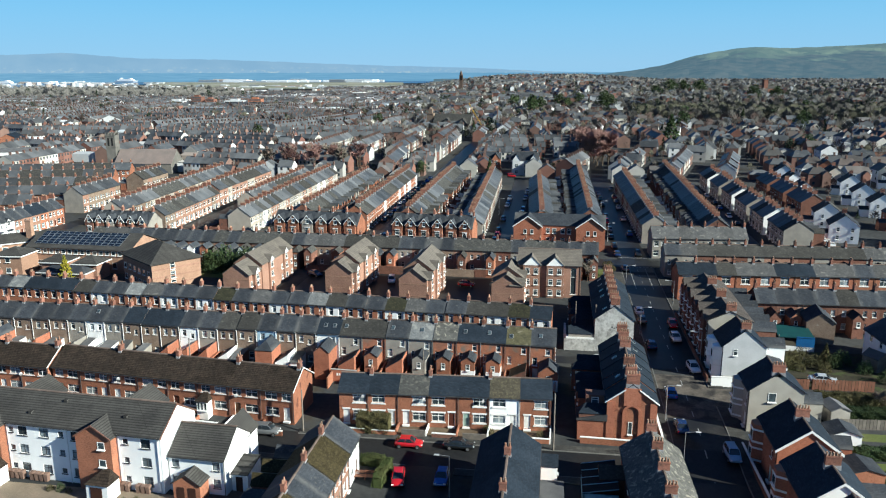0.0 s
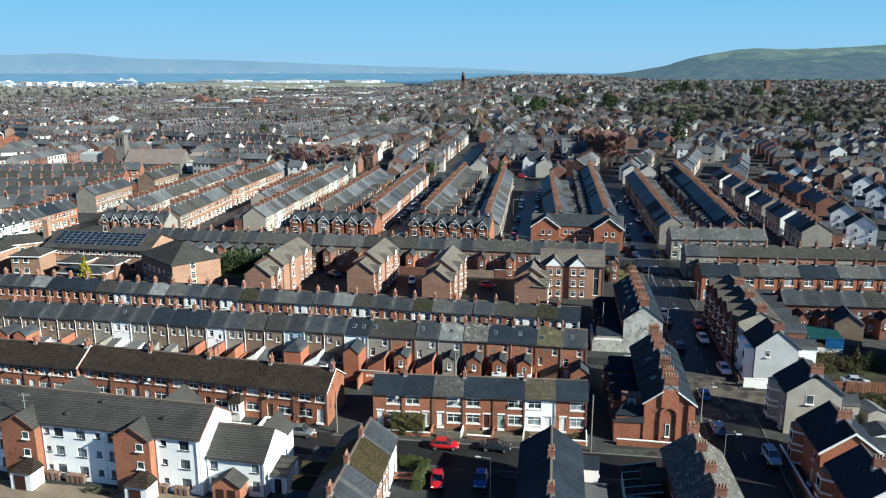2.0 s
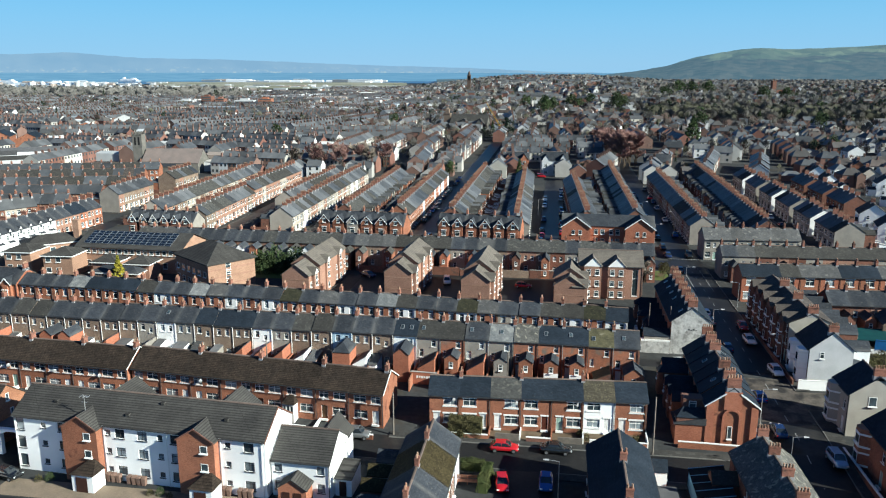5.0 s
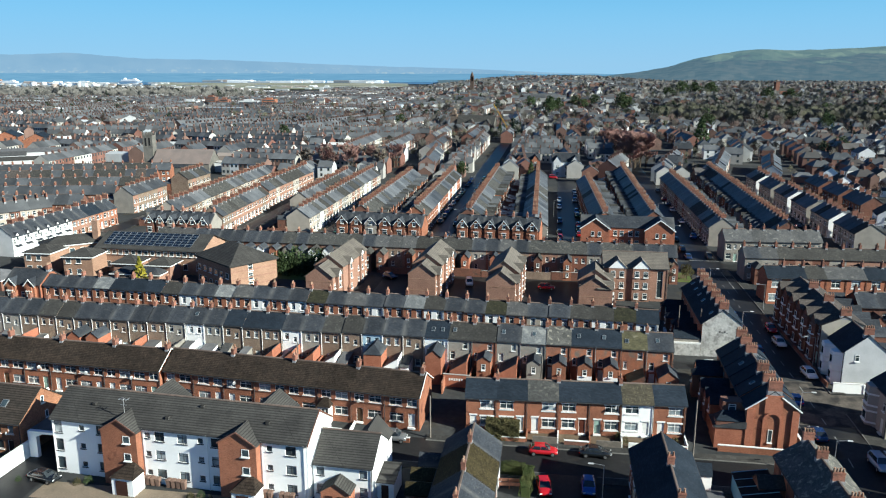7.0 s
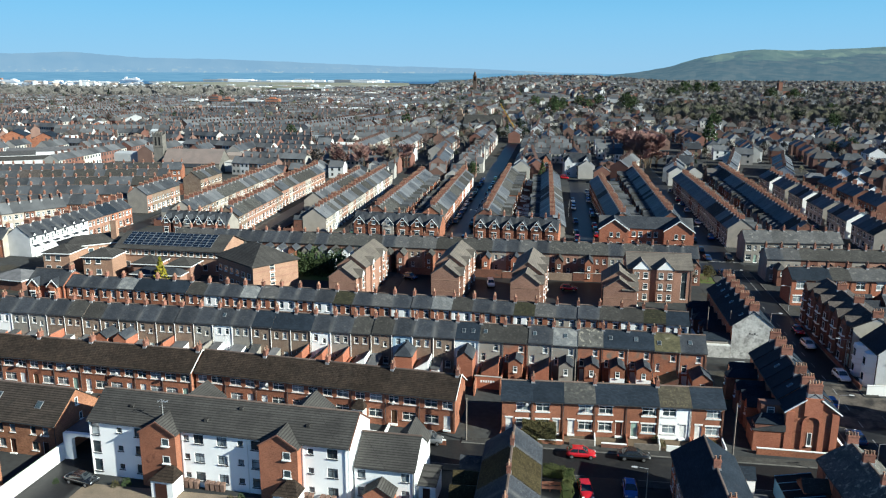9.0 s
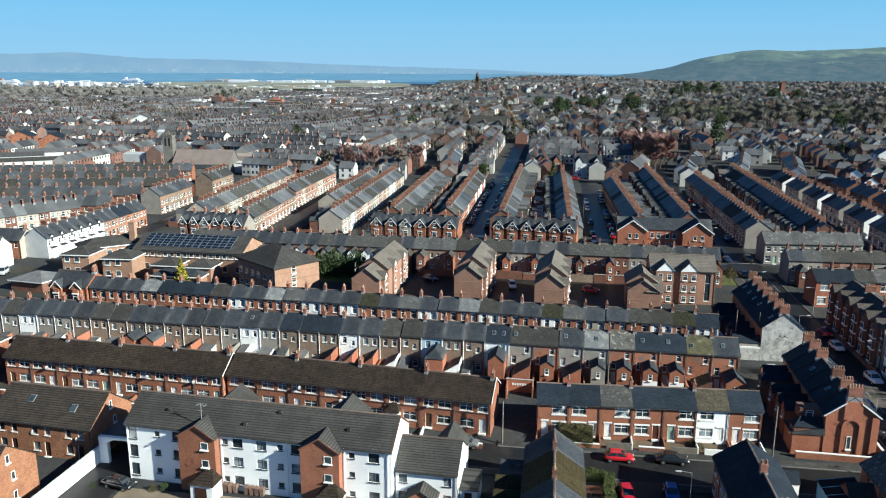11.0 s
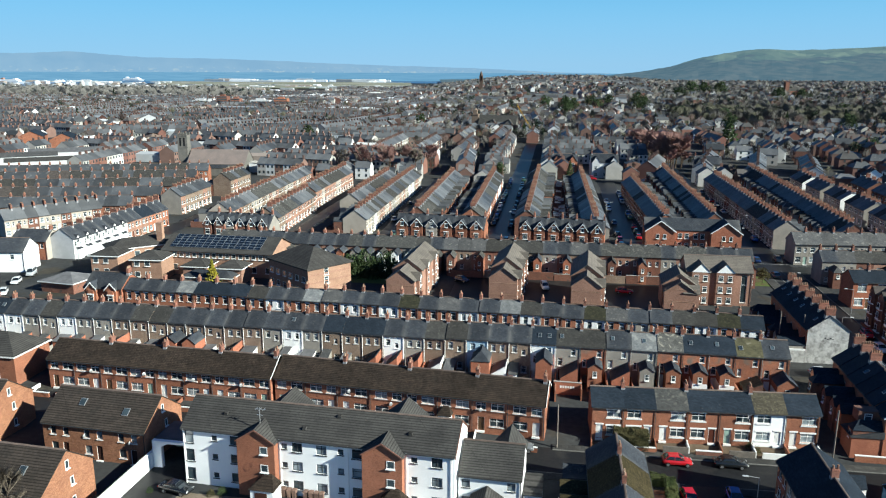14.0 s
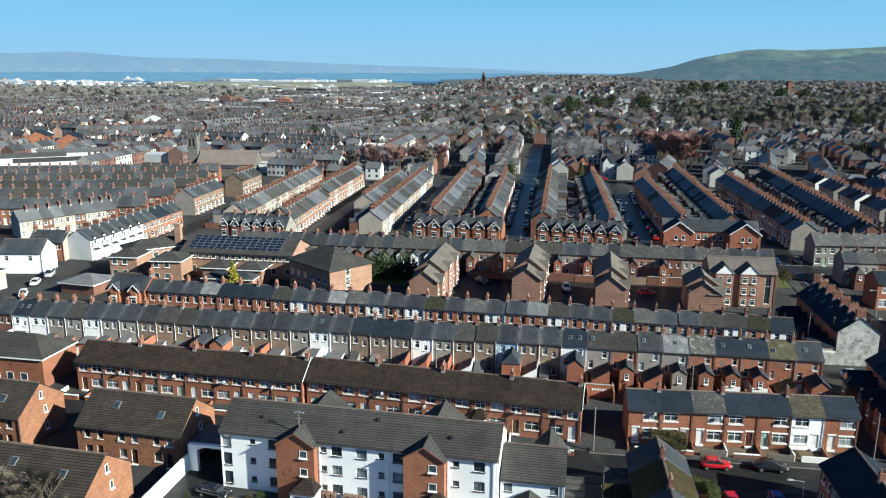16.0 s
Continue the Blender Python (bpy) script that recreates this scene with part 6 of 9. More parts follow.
def hip_block(x, y, turn, L, W, eave, rise, wall, roof, label, name="school_block", category="school", wins=True, o=0.5, strips=False):
    h = thing(name, pose(x, y, level(x, y), 0, 0, turn), label, category)
    w = body_part("wall", h, wall, lambda b: b.box(-L / 2, -W / 2, -1.2, L / 2, W / 2, eave))
    def rf(b):
        q = [(-L / 2 - o, -W / 2 - o, eave), (L / 2 + o, -W / 2 - o, eave), (L / 2 + o, W / 2 + o, eave), (-L / 2 - o, W / 2 + o, eave)]
        k = max(L / 2 - W / 2, 0.05)
        r = [(-k, 0, eave + rise), (k, 0, eave + rise)]
        b.poly([q[0], q[1], r[1], r[0]])
        b.poly([q[1], q[2], r[1]])
        b.poly([q[2], q[3], r[0], r[1]])
        b.poly([q[3], q[0], r[0]])
        b.poly(q[::-1])
    body_part("roof", h, roof, rf)
    body_part("fascia", h, TRIM_WHITE if not strips else TILE_GREY, lambda b: b.box(-L / 2 - o, -W / 2 - o, eave - 0.25, L / 2 + o, W / 2 + o, eave - 0.004))
    if wins:
        for k in range(int(L / 2.6)):
            for z in ([1.0, 3.7] if eave > 5 else [1.0]):
                stick_window(w, -L / 2 + 1.3 + k * 2.6, -W / 2, z, 1.3, 1.3, style="plain")
    if strips:
        for k in range(3):
            stick_window(w, L / 2, -1.0 + k * 0.0 if k == 1 else -1.0, 0.8 + k * 2.1, 1.2, 1.7, turn=90, style="std")
    return h


hip_block(-132.6, 109.6, -2.5, 18.0, 8.4, 5.0, 2.7, BRICK, TILE_GREY, "red brick house with a grey hipped tile roof", name="brick_house", category="house", o=0.35)
hall = hip_block(-93.4, 166.2, -37.0, 16.0, 12.0, 7.0, 3.4, BRICK_BUFF, TILE_GREY, "buff brick school hall with dark hipped roof", strips=True)
for z in (1.6, 3.4, 5.2):
    body_part("brick_band", hall, BRICK_PINK, lambda b: (b.box(-8.03, -6.03, z, 8.03, -6.004, z + 0.3), b.box(8.004, -6.02, z, 8.03, 6.0, z + 0.3)))
hip_block(-146.4, 170.6, 2.0, 7.0, 7.0, 5.6, 1.6, BRICK_BUFF, TILE_GREY, "buff brick school wing with hipped roof")
hip_block(-143.0, 180.0, 42.0, 18.0, 8.0, 6.0, 1.9, BRICK_BUFF, TILE_GREY, "long buff brick school range with hipped roof")
hip_block(-134.6, 169.5, 4.0, 7.4, 7.6, 5.4, 1.6, BRICK_BUFF, TILE_GREY, "buff brick school wing with hipped roof")
hip_block(-122.0, 168.5, 0.0, 6.0, 5.5, 4.2, 1.6, BRICK_PINK, TILE_GREY, "small hipped school pavilion")
hip_block(-113.0, 168.0, 0.0, 6.0, 5.5, 4.2, 1.6, BRICK_PINK, TILE_GREY, "small hipped school pavilion")
hip_block(-117.0, 164.0, 0.0, 12.0, 4.5, 2.8, 1.2, BRICK_PINK, SLATE, "low school link with dark roof")
st = thing("school_chimney", pose(-138.3, 180.5, level(0, 180)), "buff brick school boiler chimney", "chimney")
body_part("stack", st, BRICK_BUFF, lambda b: (b.box(-0.8, -0.6, -0.5, 0.8, 0.6, 11.2), b.box(-0.88, -0.68, 11.2, 0.88, 0.68, 11.45)))
# white houses and yard at the west edge
hip_block(-174.5, 152.5, -12.0, 9.0, 8.0, 4.6, 2.0, RENDER_CREAM, SLATE, "pale rendered house with slate roof", name="pale_house", category="house", o=0.3)
house(pose(-180.5, 170.5, level(0, 170), 0, 0, 8.0), 11.0, 7.4, 5.4, 2.7, wall=RENDER_WHITE, roof=SLATE, front=[("w", 2, 3.3, 1.0, 1.3), ("w", 8, 3.3, 1.0, 1.3)], verge=(0.1, 0.1), label="white rendered house with plain sunlit gable", name="white_house")
house(pose(-182.0, 184.0, level(0, 184), 0, 0, 3.0), 10.0, 7.0, 5.2, 2.4, wall=BRICK, gable=RENDER_CREAM, roof=SLATE, front=[("w", x, 3.2, 0.9, 1.3) for x in (1.5, 4.0, 6.5, 8.7)], verge=(0.1, 0.1), chimney=(0.4, 9.6), label="brick end house with cream rendered gable", name="end_house")
hip_block(-149.0, 157.0, -8.0, 9.0, 8.0, 2.6, 1.5, BRICK_OLD, FELT, "low brick outbuilding with dark hipped roof", name="outbuilding", category="outbuilding", wins=False)
# bay-fronted end house of the rear terrace
eh = house(pose(-132.2, 141.2, level(0, 141), 0, 0, -1.0), 8.4, 7.2, 6.7, 2.3, wall=BRICK, gable=BRICK_ORANGE, roof=SLATE, front=[("w", 4.2, 3.6, 0.8, 1.4), ("w", 4.2, 0.8, 0.8, 1.4)], verge=(0.1, 0.15), chimney=(8.2,), label="brick end house with white-trimmed bays", name="end_house")
for x0 in (0.9, 5.3):
    bay = body_part("bay", eh, BRICK, lambda b: [b.poly(q) for q in bay_faces(x0, x0 + 2.2, -3.59, -4.5, -1.0, 6.3)])
    for z in (0.9, 3.9):
        stick_window(bay, x0 + 1.1, -4.5, z, 1.1, 1.4, style="band")
    wing_block(eh, x0, x0 + 2.2, -4.3, -1.0, 6.6, 1.25, BRICK, SLATE, axis="y", o=0.15, name="bay_gable")
    body_part("bargeboard", eh, TRIM_WHITE, lambda b: b.prism([(x0 - 0.2, 6.3), (x0 - 0.2, 6.55), (x0 + 1.1, 7.98), (x0 + 2.4, 6.55), (x0 + 2.4, 6.3), (x0 + 1.1, 7.7)], -4.54, -4.46, "y"))


def hill_at(a, t):
    """Height of the wooded hill at a bearing and a share of the way up its slope."""
    top = float(np.interp(a, [-0.16, 0.0, 0.05, 0.10, 0.125, 0.155, 0.18, 0.21, 0.25, 0.28, 0.35, 0.42, 0.7], [10, 24, 36, 60, 80, 122, 148, 168, 176, 166, 180, 192, 185]))
    return top * (0.12 * t + 0.88 * t * t * (3 - 2 * t)) + (9 * noise.noise((a * 24, t * 6, 0)) + 4 * noise.noise((a * 90, t * 18, 1))) * min(1, 3 * t) * (1 if t < 1 else 0.5)


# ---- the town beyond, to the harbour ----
# red of far chimneys dulled in the colour, standing in for haze
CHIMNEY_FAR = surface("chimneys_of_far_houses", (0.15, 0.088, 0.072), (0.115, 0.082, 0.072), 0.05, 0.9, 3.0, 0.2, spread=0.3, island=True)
fr_ = random.Random(12)
TOWN = MB()


def far_house(b, x, y, turn, w, d, eave, rise, chim=True, wins=False, roof=1, z=None, hip=0.0):
    """One plain gabled house: 0 wall, 1 slate, 2 chimney, 3 glass, 4 tile."""
    c, s = math.cos(turn), math.sin(turn)
    z = level(x, y) if z is None else z
    def P(u, v, h):
        return (x + c * u - s * v, y + s * u + c * v, z + h)
    k = len(b.v)
    hw, hd, o = w / 2, d / 2, 0.3
    b.v += [P(-hw, -hd, -1), P(hw, -hd, -1), P(hw, hd, -1), P(-hw, hd, -1), P(-hw, -hd, eave), P(hw, -hd, eave), P(hw, hd, eave), P(-hw, hd, eave), P(-hw, 0, eave + rise), P(hw, 0, eave + rise)]
    for q in ((0, 1, 5, 4), (2, 3, 7, 6), (1, 2, 6, 5) if hip else (1, 2, 6, 9, 5), (3, 0, 4, 7) if hip else (3, 0, 4, 8, 7)):
        b.f.append(tuple(k + i for i in q))
        b.m.append(0)
    k = len(b.v)
    e = eave - o * rise / hd
    b.v += [P(-hw - 0.05, -hd - o, e), P(hw + 0.05, -hd - o, e), P(hw + 0.05 - hip, 0, eave + rise + 0.1), P(-hw - 0.05 + hip, 0, eave + rise + 0.1), P(hw + 0.05, hd + o, e), P(-hw - 0.05, hd + o, e)]
    b.f += [(k, k + 1, k + 2, k + 3), (k + 3, k + 2, k + 4, k + 5)]
    b.m += [roof, roof]
    if hip:
        b.f += [(k + 1, k + 4, k + 2), (k + 5, k, k + 3)]
        b.m += [roof, roof]
    if chim:
        u = 0.0 if hip else hw - 0.3
        q = [P(u - 0.3, -0.6, eave + rise - 0.5), P(u + 0.3, -0.6, eave + rise - 0.5), P(u + 0.3, 0.6, eave + rise - 0.5), P(u - 0.3, 0.6, eave + rise - 0.5)]
        t = [(p[0], p[1], p[2] + 1.9) for p in q]
        for i in range(4):
            j = (i + 1) % 4
            b.poly([q[i], q[j], t[j], t[i]], 2)
        b.poly(t, 2)
    if wins:
        for v in (-hd - 0.04, hd + 0.04):
            for u in (-w * 0.24, w * 0.24):
                for h in (eave - 1.9, 1.0):
                    b.poly([P(u - 0.5, v, h), P(u + 0.5, v, h), P(u + 0.5, v, h + 1.25), P(u - 0.5, v, h + 1.25)], 3)


def blocked(x, y):
    """Ground that is kept for other things."""
    if y < 352 and -152 < x < 74:
        return True
    if y < 330 and x < -152:
        return y < 326 and x > -306
    if any(math.hypot(x - q, y - r) < 20 for q, r in ((-377, 552), (-422, 552), (-560, 772), (-392, 634), (-300, 470), (-288, 345), (-318, 352), (-300, 372), (-372, 452), (-338, 440))):
        return True
    if math.hypot(x + 215, y - 350) < 40 or abs(x - 20) < 7 and y < 480:
        return True
    if 330 <= y < 520 and abs(x + 53.2) < 9.5:
        return True
    return abs(x - 55) < 16 and y < 345


def in_view(x, y, pad=30):
    return -0.84 * y - 60 - pad < x < 0.44 * y + 25 + pad


def wooded(x, y):
    """Share of trees: belts of woodland lie beyond the eastern houses and before the harbour."""
    a = x / y
    t = 0.1
    if a > -0.25 and y > 380:
        t = 0.24
    if a > 0.08 and y > 700:
        t = 0.8
    if a > 0.1 and 730 < y < 900:
        t = 1.2
    if a > 0.02 and y > 1150:
        t = 0.6
    if -0.2 < a <= 0.02 and y > 1700:
        t = 0.55
    if a < -0.42 and y > 1400:
        t = 0.96
    return t


TREE_SPOTS, HOUSE_SPOTS, LOW_SPOTS = [], [], []
SEMI_SPOTS = ((84, 232), (86, 252), (87, 272), (108, 250), (110, 272), (112, 294), (116, 318), (118, 342), (122, 366), (92, 296), (95, 320), (98, 345), (134, 280), (138, 305), (140, 335), (104, 226), (128, 240))
CELL = 92.0
for jy in range(28):
    for jx in range(-27, 16):
        y0, x0 = 330 + jy * CELL * (0.8 if jy < 8 else 1.0), jx * CELL + (jy * 37) % 92
        if jy >= 8:
            y0 = 330 + 8 * CELL * 0.8 + (jy - 8) * CELL
        if not in_view(x0 + CELL / 2, y0 + CELL / 2, 90) or y0 > 2300:
            continue
        if x0 / y0 < -0.33 and y0 > 1750:
            continue
        wood = wooded(x0 + CELL / 2, y0 + CELL / 2)
        along = fr_.random() < 0.5
        turn = radians(fr_.choice([0, 0, 4, -6, 12, -14])) + (math.pi / 2 if along else 0)
        semi = x0 / y0 > 0.05 or fr_.random() < 0.22 + (0.3 if x0 / y0 > -0.2 else 0)
        lod = y0 > 900
        rows = 4 if not semi else 3
        for r in range(rows):
            v = (r + 0.5) / rows * CELL - CELL / 2
            w = fr_.uniform(4.2, 5.2) if not semi else fr_.uniform(8.5, 12.0)
            gap = 0.0 if not semi else fr_.uniform(3.5, 7)
            if lod:
                w, gap = w * (3.0 if not semi else 1.3), gap + 1.0
            L = CELL * fr_.uniform(0.72, 0.95)
            n = int(L / (w + gap))
            eave, rise, d = (fr_.uniform(5.2, 6.2), fr_.uniform(2.3, 3.0), fr_.uniform(7, 8.5))
            roof = fr_.choice([1, 5, 5]) if not semi else fr_.choice([1, 4, 4, 5])
            for i in range(n):
                u = -L / 2 + (i + 0.5) * (w + gap)
                x = x0 + CELL / 2 + math.cos(turn) * u - math.sin(turn) * v
                y = y0 + CELL / 2 + math.sin(turn) * u + math.cos(turn) * v
                if blocked(x, y) or not in_view(x, y):
                    continue
                if fr_.random() < wood * 0.8 or fr_.random() < 0.04:
                    TREE_SPOTS.append((x + fr_.uniform(-4, 4), y + fr_.uniform(-4, 4)))
                    continue
                HOUSE_SPOTS.append((x, y))
                far_house(TOWN, x, y, turn + (math.pi / 2 if semi and fr_.random() < 0.25 else 0), w, d, eave + (fr_.uniform(-0.4, 0.6) if semi else 0), rise, True, y < 720, roof, hip=fr_.uniform(2.2, 3.6) if semi and fr_.random() < 0.62 else 0.0)
                if semi and y < 620:
                    bx, by = x + math.sin(turn) * (d / 2 + 0.5) + math.cos(turn) * w * 0.22, y - math.cos(turn) * (d / 2 + 0.5) + math.sin(turn) * w * 0.22
                    far_house(TOWN, bx, by, turn + math.pi / 2, 2.6, 3.2, eave - 0.3, 1.5, False, False, roof)
                    for _ in range(2):
                        TREE_SPOTS.append((x + fr_.uniform(-10, 10), y + fr_.uniform(-11, -7)))
                if fr_.random() < (0.35 if semi else 0.08) + wood * 0.5:
                    TREE_SPOTS.append((x - math.sin(turn) * 10 + fr_.uniform(-3, 3), y + math.cos(turn) * 10 + fr_.uniform(-3, 3)))
# houses, sheds and small trees on the ground that the rows leave free
taken = {}
def crowded(x, y, gap):
    i, j = int(x // 16), int(y // 16)
    return any(math.hypot(x - q, y - r) < gap for u in (-1, 0, 1) for v in (-1, 0, 1) for q, r in taken.get((i + u, j + v), ()))
for x, y in HOUSE_SPOTS + list(SEMI_SPOTS):
    taken.setdefault((int(x // 16), int(y // 16)), []).append((x, y))
for _ in range(9000):
    y = fr_.uniform(335, 780)
    x = fr_.uniform(-0.84 * y - 70, 0.44 * y + 40)
    works = x < -0.3 * y
    if blocked(x, y) or wooded(x, y) > 0.7 or crowded(x, y, 10.5 if works else 12.5) or works and fr_.random() < 0.8:
        continue
    if -150 < x < -90 and 345 < y < 385 or 4 < x < 40 and 385 < y < 510:
        continue
    taken.setdefault((int(x // 16), int(y // 16)), []).append((x, y))
    if works and fr_.random() < 0.6:
        LOW_SPOTS.append((x, y))
        continue
    if fr_.random() < 0.3:
        TREE_SPOTS.append((x, y))
        continue
    turn = radians(fr_.choice([0, 90, 4, -8, 82, 96]))
    low = fr_.random() < 0.25
    far_house(TOWN, x, y, turn, fr_.uniform(7.0, 10.5), fr_.uniform(6.0, 8.0), fr_.uniform(2.6, 3.4) if low else fr_.uniform(4.8, 5.8), fr_.uniform(0.8, 1.6) if low else fr_.uniform(2.2, 3.0), not low, not low, fr_.choice([1, 4, 5, 5]), hip=2.6 if x > -0.1 * y and fr_.random() < 0.5 else 0.0)
# pairs along the upper part of the long street, gables to the road
for k in range(18):
    for sx in (-1, 1):
        y = 352 + 9.0 * k
        if fr_.random() < 0.12:
            TREE_SPOTS.append((-53.2 + sx * 11.5, y))
            continue
        far_house(TOWN, -53.2 + sx * 13.5, y, math.pi / 2 if fr_.random() < 0.7 else 0.0, 8.0, 8.0, fr_.uniform(5.2, 6.0), 2.9, True, True, fr_.choice([1, 5, 4]))
# houses that close the heads of the streets
for x in range(-148, 48, 8):
    for y in (327, 341):
        if min(abs(x - q) for q in (-53.5, -14.0, -88.0, -117.0, 20.0)) < 6 or (y < 335 and x > -52) or (-48 < x < -8 and y > 335) or abs(x + 53.2) < 12 or fr_.random() < 0.15:
            continue
        far_house(TOWN, x + fr_.uniform(-1, 1), y + fr_.uniform(-2, 2), radians(fr_.choice([0, 3, 90, -4])), fr_.uniform(6.0, 7.5), 7.0, fr_.uniform(4.8, 5.8), 2.4, True, True, fr_.choice([1, 4, 5]))
        if fr_.random() < 0.4:
            TREE_SPOTS.append((x + 4.0, y + 6.0))
for _ in range(110):
    a, t = fr_.uniform(0.0, 0.42), fr_.uniform(0.07, 0.2)
    R, q = 2300 + 2150 * t, 1 / math.hypot(a, 1)
    far_house(TOWN, R * a * q, R * q, fr_.uniform(0, 3), fr_.uniform(7, 12), 8.0, 4.6, 2.6, False, False, fr_.choice([1, 4, 5]), z=max(hill_at(a, t), rise_at(a) * (1 - 0.35 * t)) - 0.6)
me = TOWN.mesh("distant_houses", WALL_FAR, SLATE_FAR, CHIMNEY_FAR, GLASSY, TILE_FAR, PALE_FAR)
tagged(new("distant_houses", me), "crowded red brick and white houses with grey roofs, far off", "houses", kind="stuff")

# ---- harbour: sheds, tanks and the airfield ----
SHED_WALL = surface("pale_shed_cladding", (1, 1, 1), (0.85, 0.87, 0.9), 0.02, rough=0.7, fine=0.3, fine_amount=0.15, spread=0.2, island=True,
                    palette=[(0.7, 0.71, 0.72), (0.3, 0.33, 0.36), (0.55, 0.57, 0.58), (0.2, 0.22, 0.24), (0.75, 0.76, 0.77), (0.42, 0.44, 0.45), (0.62, 0.62, 0.6), (0.36, 0.3, 0.26)])
SHEDS = MB()
hb = random.Random(5)


def shed_box(x, y, L, W, H, z=0.0):
    """A shed with a low pitched roof."""
    SHEDS.prism([(y - W / 2, z - 1), (y - W / 2, z + H * 0.82), (y, z + H), (y + W / 2, z + H * 0.82), (y + W / 2, z - 1)], x - L / 2, x + L / 2)


for i in range(150):
    y = hb.uniform(2050, 3500)
    a = hb.uniform(-0.9, -0.54)
    shed_box(a * y, y, hb.uniform(12, 55), hb.uniform(12, 30), hb.choice([4, 5, 6, 8, 12]))
for i in range(26):
    y, a = hb.uniform(3750, 4150), hb.uniform(-0.47, -0.24)
    shed_box(a * y, y, hb.uniform(50, 140), hb.uniform(18, 40), hb.uniform(9, 17))
for i in range(60):
    y, a = hb.uniform(2150, 2900), hb.uniform(-0.56, -0.2)
    shed_box(a * y, y, hb.uniform(12, 45), hb.uniform(12, 25), hb.uniform(4, 7))
for i in range(44):
    y, a = hb.uniform(800, 1900), hb.uniform(-0.85, -0.2)
    shed_box(a * y, y, hb.uniform(20, 60), hb.uniform(14, 25), hb.uniform(6, 9), level(a * y, y))
for x, y in LOW_SPOTS:
    shed_box(x, y, hb.uniform(10, 22), hb.uniform(7, 11), hb.uniform(4, 7.5), level(x, y))
for i in range(12):
    y, a = hb.uniform(2300, 2700), hb.uniform(-0.74, -0.62)
    SHEDS.tube(a * y, y, -1, hb.uniform(12, 17), hb.uniform(8, 14), n=12)
tagged(new("harbour_sheds", SHEDS.mesh("harbour_sheds", SHED_WALL)), "white harbour sheds and tanks in a distant port", "sheds", kind="stuff")


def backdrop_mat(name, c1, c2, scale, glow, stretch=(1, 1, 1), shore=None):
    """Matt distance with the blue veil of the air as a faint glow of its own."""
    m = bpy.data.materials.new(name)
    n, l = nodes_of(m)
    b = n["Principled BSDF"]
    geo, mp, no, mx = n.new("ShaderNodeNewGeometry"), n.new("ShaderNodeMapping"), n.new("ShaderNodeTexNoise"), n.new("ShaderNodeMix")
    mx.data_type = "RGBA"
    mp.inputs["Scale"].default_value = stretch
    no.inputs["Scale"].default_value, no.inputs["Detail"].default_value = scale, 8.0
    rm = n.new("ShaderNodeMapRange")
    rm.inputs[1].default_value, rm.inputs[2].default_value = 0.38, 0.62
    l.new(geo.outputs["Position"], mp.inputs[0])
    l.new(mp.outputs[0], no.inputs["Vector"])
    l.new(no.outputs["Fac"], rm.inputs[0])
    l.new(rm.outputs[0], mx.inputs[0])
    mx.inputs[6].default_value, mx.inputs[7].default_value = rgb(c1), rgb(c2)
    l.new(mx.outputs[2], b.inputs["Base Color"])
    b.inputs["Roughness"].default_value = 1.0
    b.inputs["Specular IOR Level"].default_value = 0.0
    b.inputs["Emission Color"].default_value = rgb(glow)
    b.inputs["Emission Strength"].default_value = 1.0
    if shore:
        # pale glowing spots that stand for the town along the far shore
        xyz, low, spots, mul, town = n.new("ShaderNodeSeparateXYZ"), n.new("ShaderNodeMapRange"), n.new("ShaderNodeTexNoise"), n.new("ShaderNodeMath"), n.new("ShaderNodeMix")
        town.data_type, mul.operation = "RGBA", "MULTIPLY"
        l.new(geo.outputs["Position"], xyz.inputs[0])
        low.inputs[1].default_value, low.inputs[2].default_value, low.inputs[3].default_value, low.inputs[4].default_value = 52.0, 88.0, 1.0, 0.0
        l.new(xyz.outputs[2], low.inputs[0])
        spots.inputs["Scale"].default_value, spots.inputs["Detail"].default_value = 0.035, 4.0
        l.new(mp.outputs[0], spots.inputs["Vector"])
        few = n.new("ShaderNodeMapRange")
        few.inputs[1].default_value, few.inputs[2].default_value = 0.56, 0.68
        l.new(spots.outputs["Fac"], few.inputs[0])
        l.new(few.outputs[0], mul.inputs[0])
        l.new(low.outputs[0], mul.inputs[1])
        l.new(mul.outputs[0], town.inputs[0])
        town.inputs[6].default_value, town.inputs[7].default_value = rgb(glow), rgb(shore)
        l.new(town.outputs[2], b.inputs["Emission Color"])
    return m


AIRFIELD = surface("airfield_grass", (0.17, 0.18, 0.125), (0.27, 0.265, 0.21), 0.004, rough=0.95, fine=0.05, fine_amount=0.2, patch=((0.36, 0.36, 0.34), 0.006, 0.58))
b = MB()
for ya, yb, zz in ((2300, 2650, 2.4), (2650, 2760, 2.5), (2760, 3150, 2.4), (3150, 3230, 2.5), (3230, 3750, 2.4)):
    b.poly([(-0.56 * ya, ya, zz), (-0.2 * ya, ya, zz), (-0.2 * yb, yb, zz), (-0.56 * yb, yb, zz)])
tagged(piece("airfield", b.mesh("airfield", AIRFIELD)), "flat pale green airfield beside the harbour", "airfield", kind="structure")
WATER = surface("harbour_water", (0.06, 0.14, 0.25), (0.05, 0.12, 0.22), 0.01, rough=0.35, fine=0.05, fine_amount=0.15)
b = MB()
b.poly([(-4600, 2350, 1.6), (-0.735 * 2350, 2350, 1.6), (-0.735 * 2900, 2900, 1.6), (-0.3 * 3500, 3500, 1.6), (-0.06 * 3600, 3600, 1.6), (200, 4790, 1.6), (-4600, 4790, 1.6)])
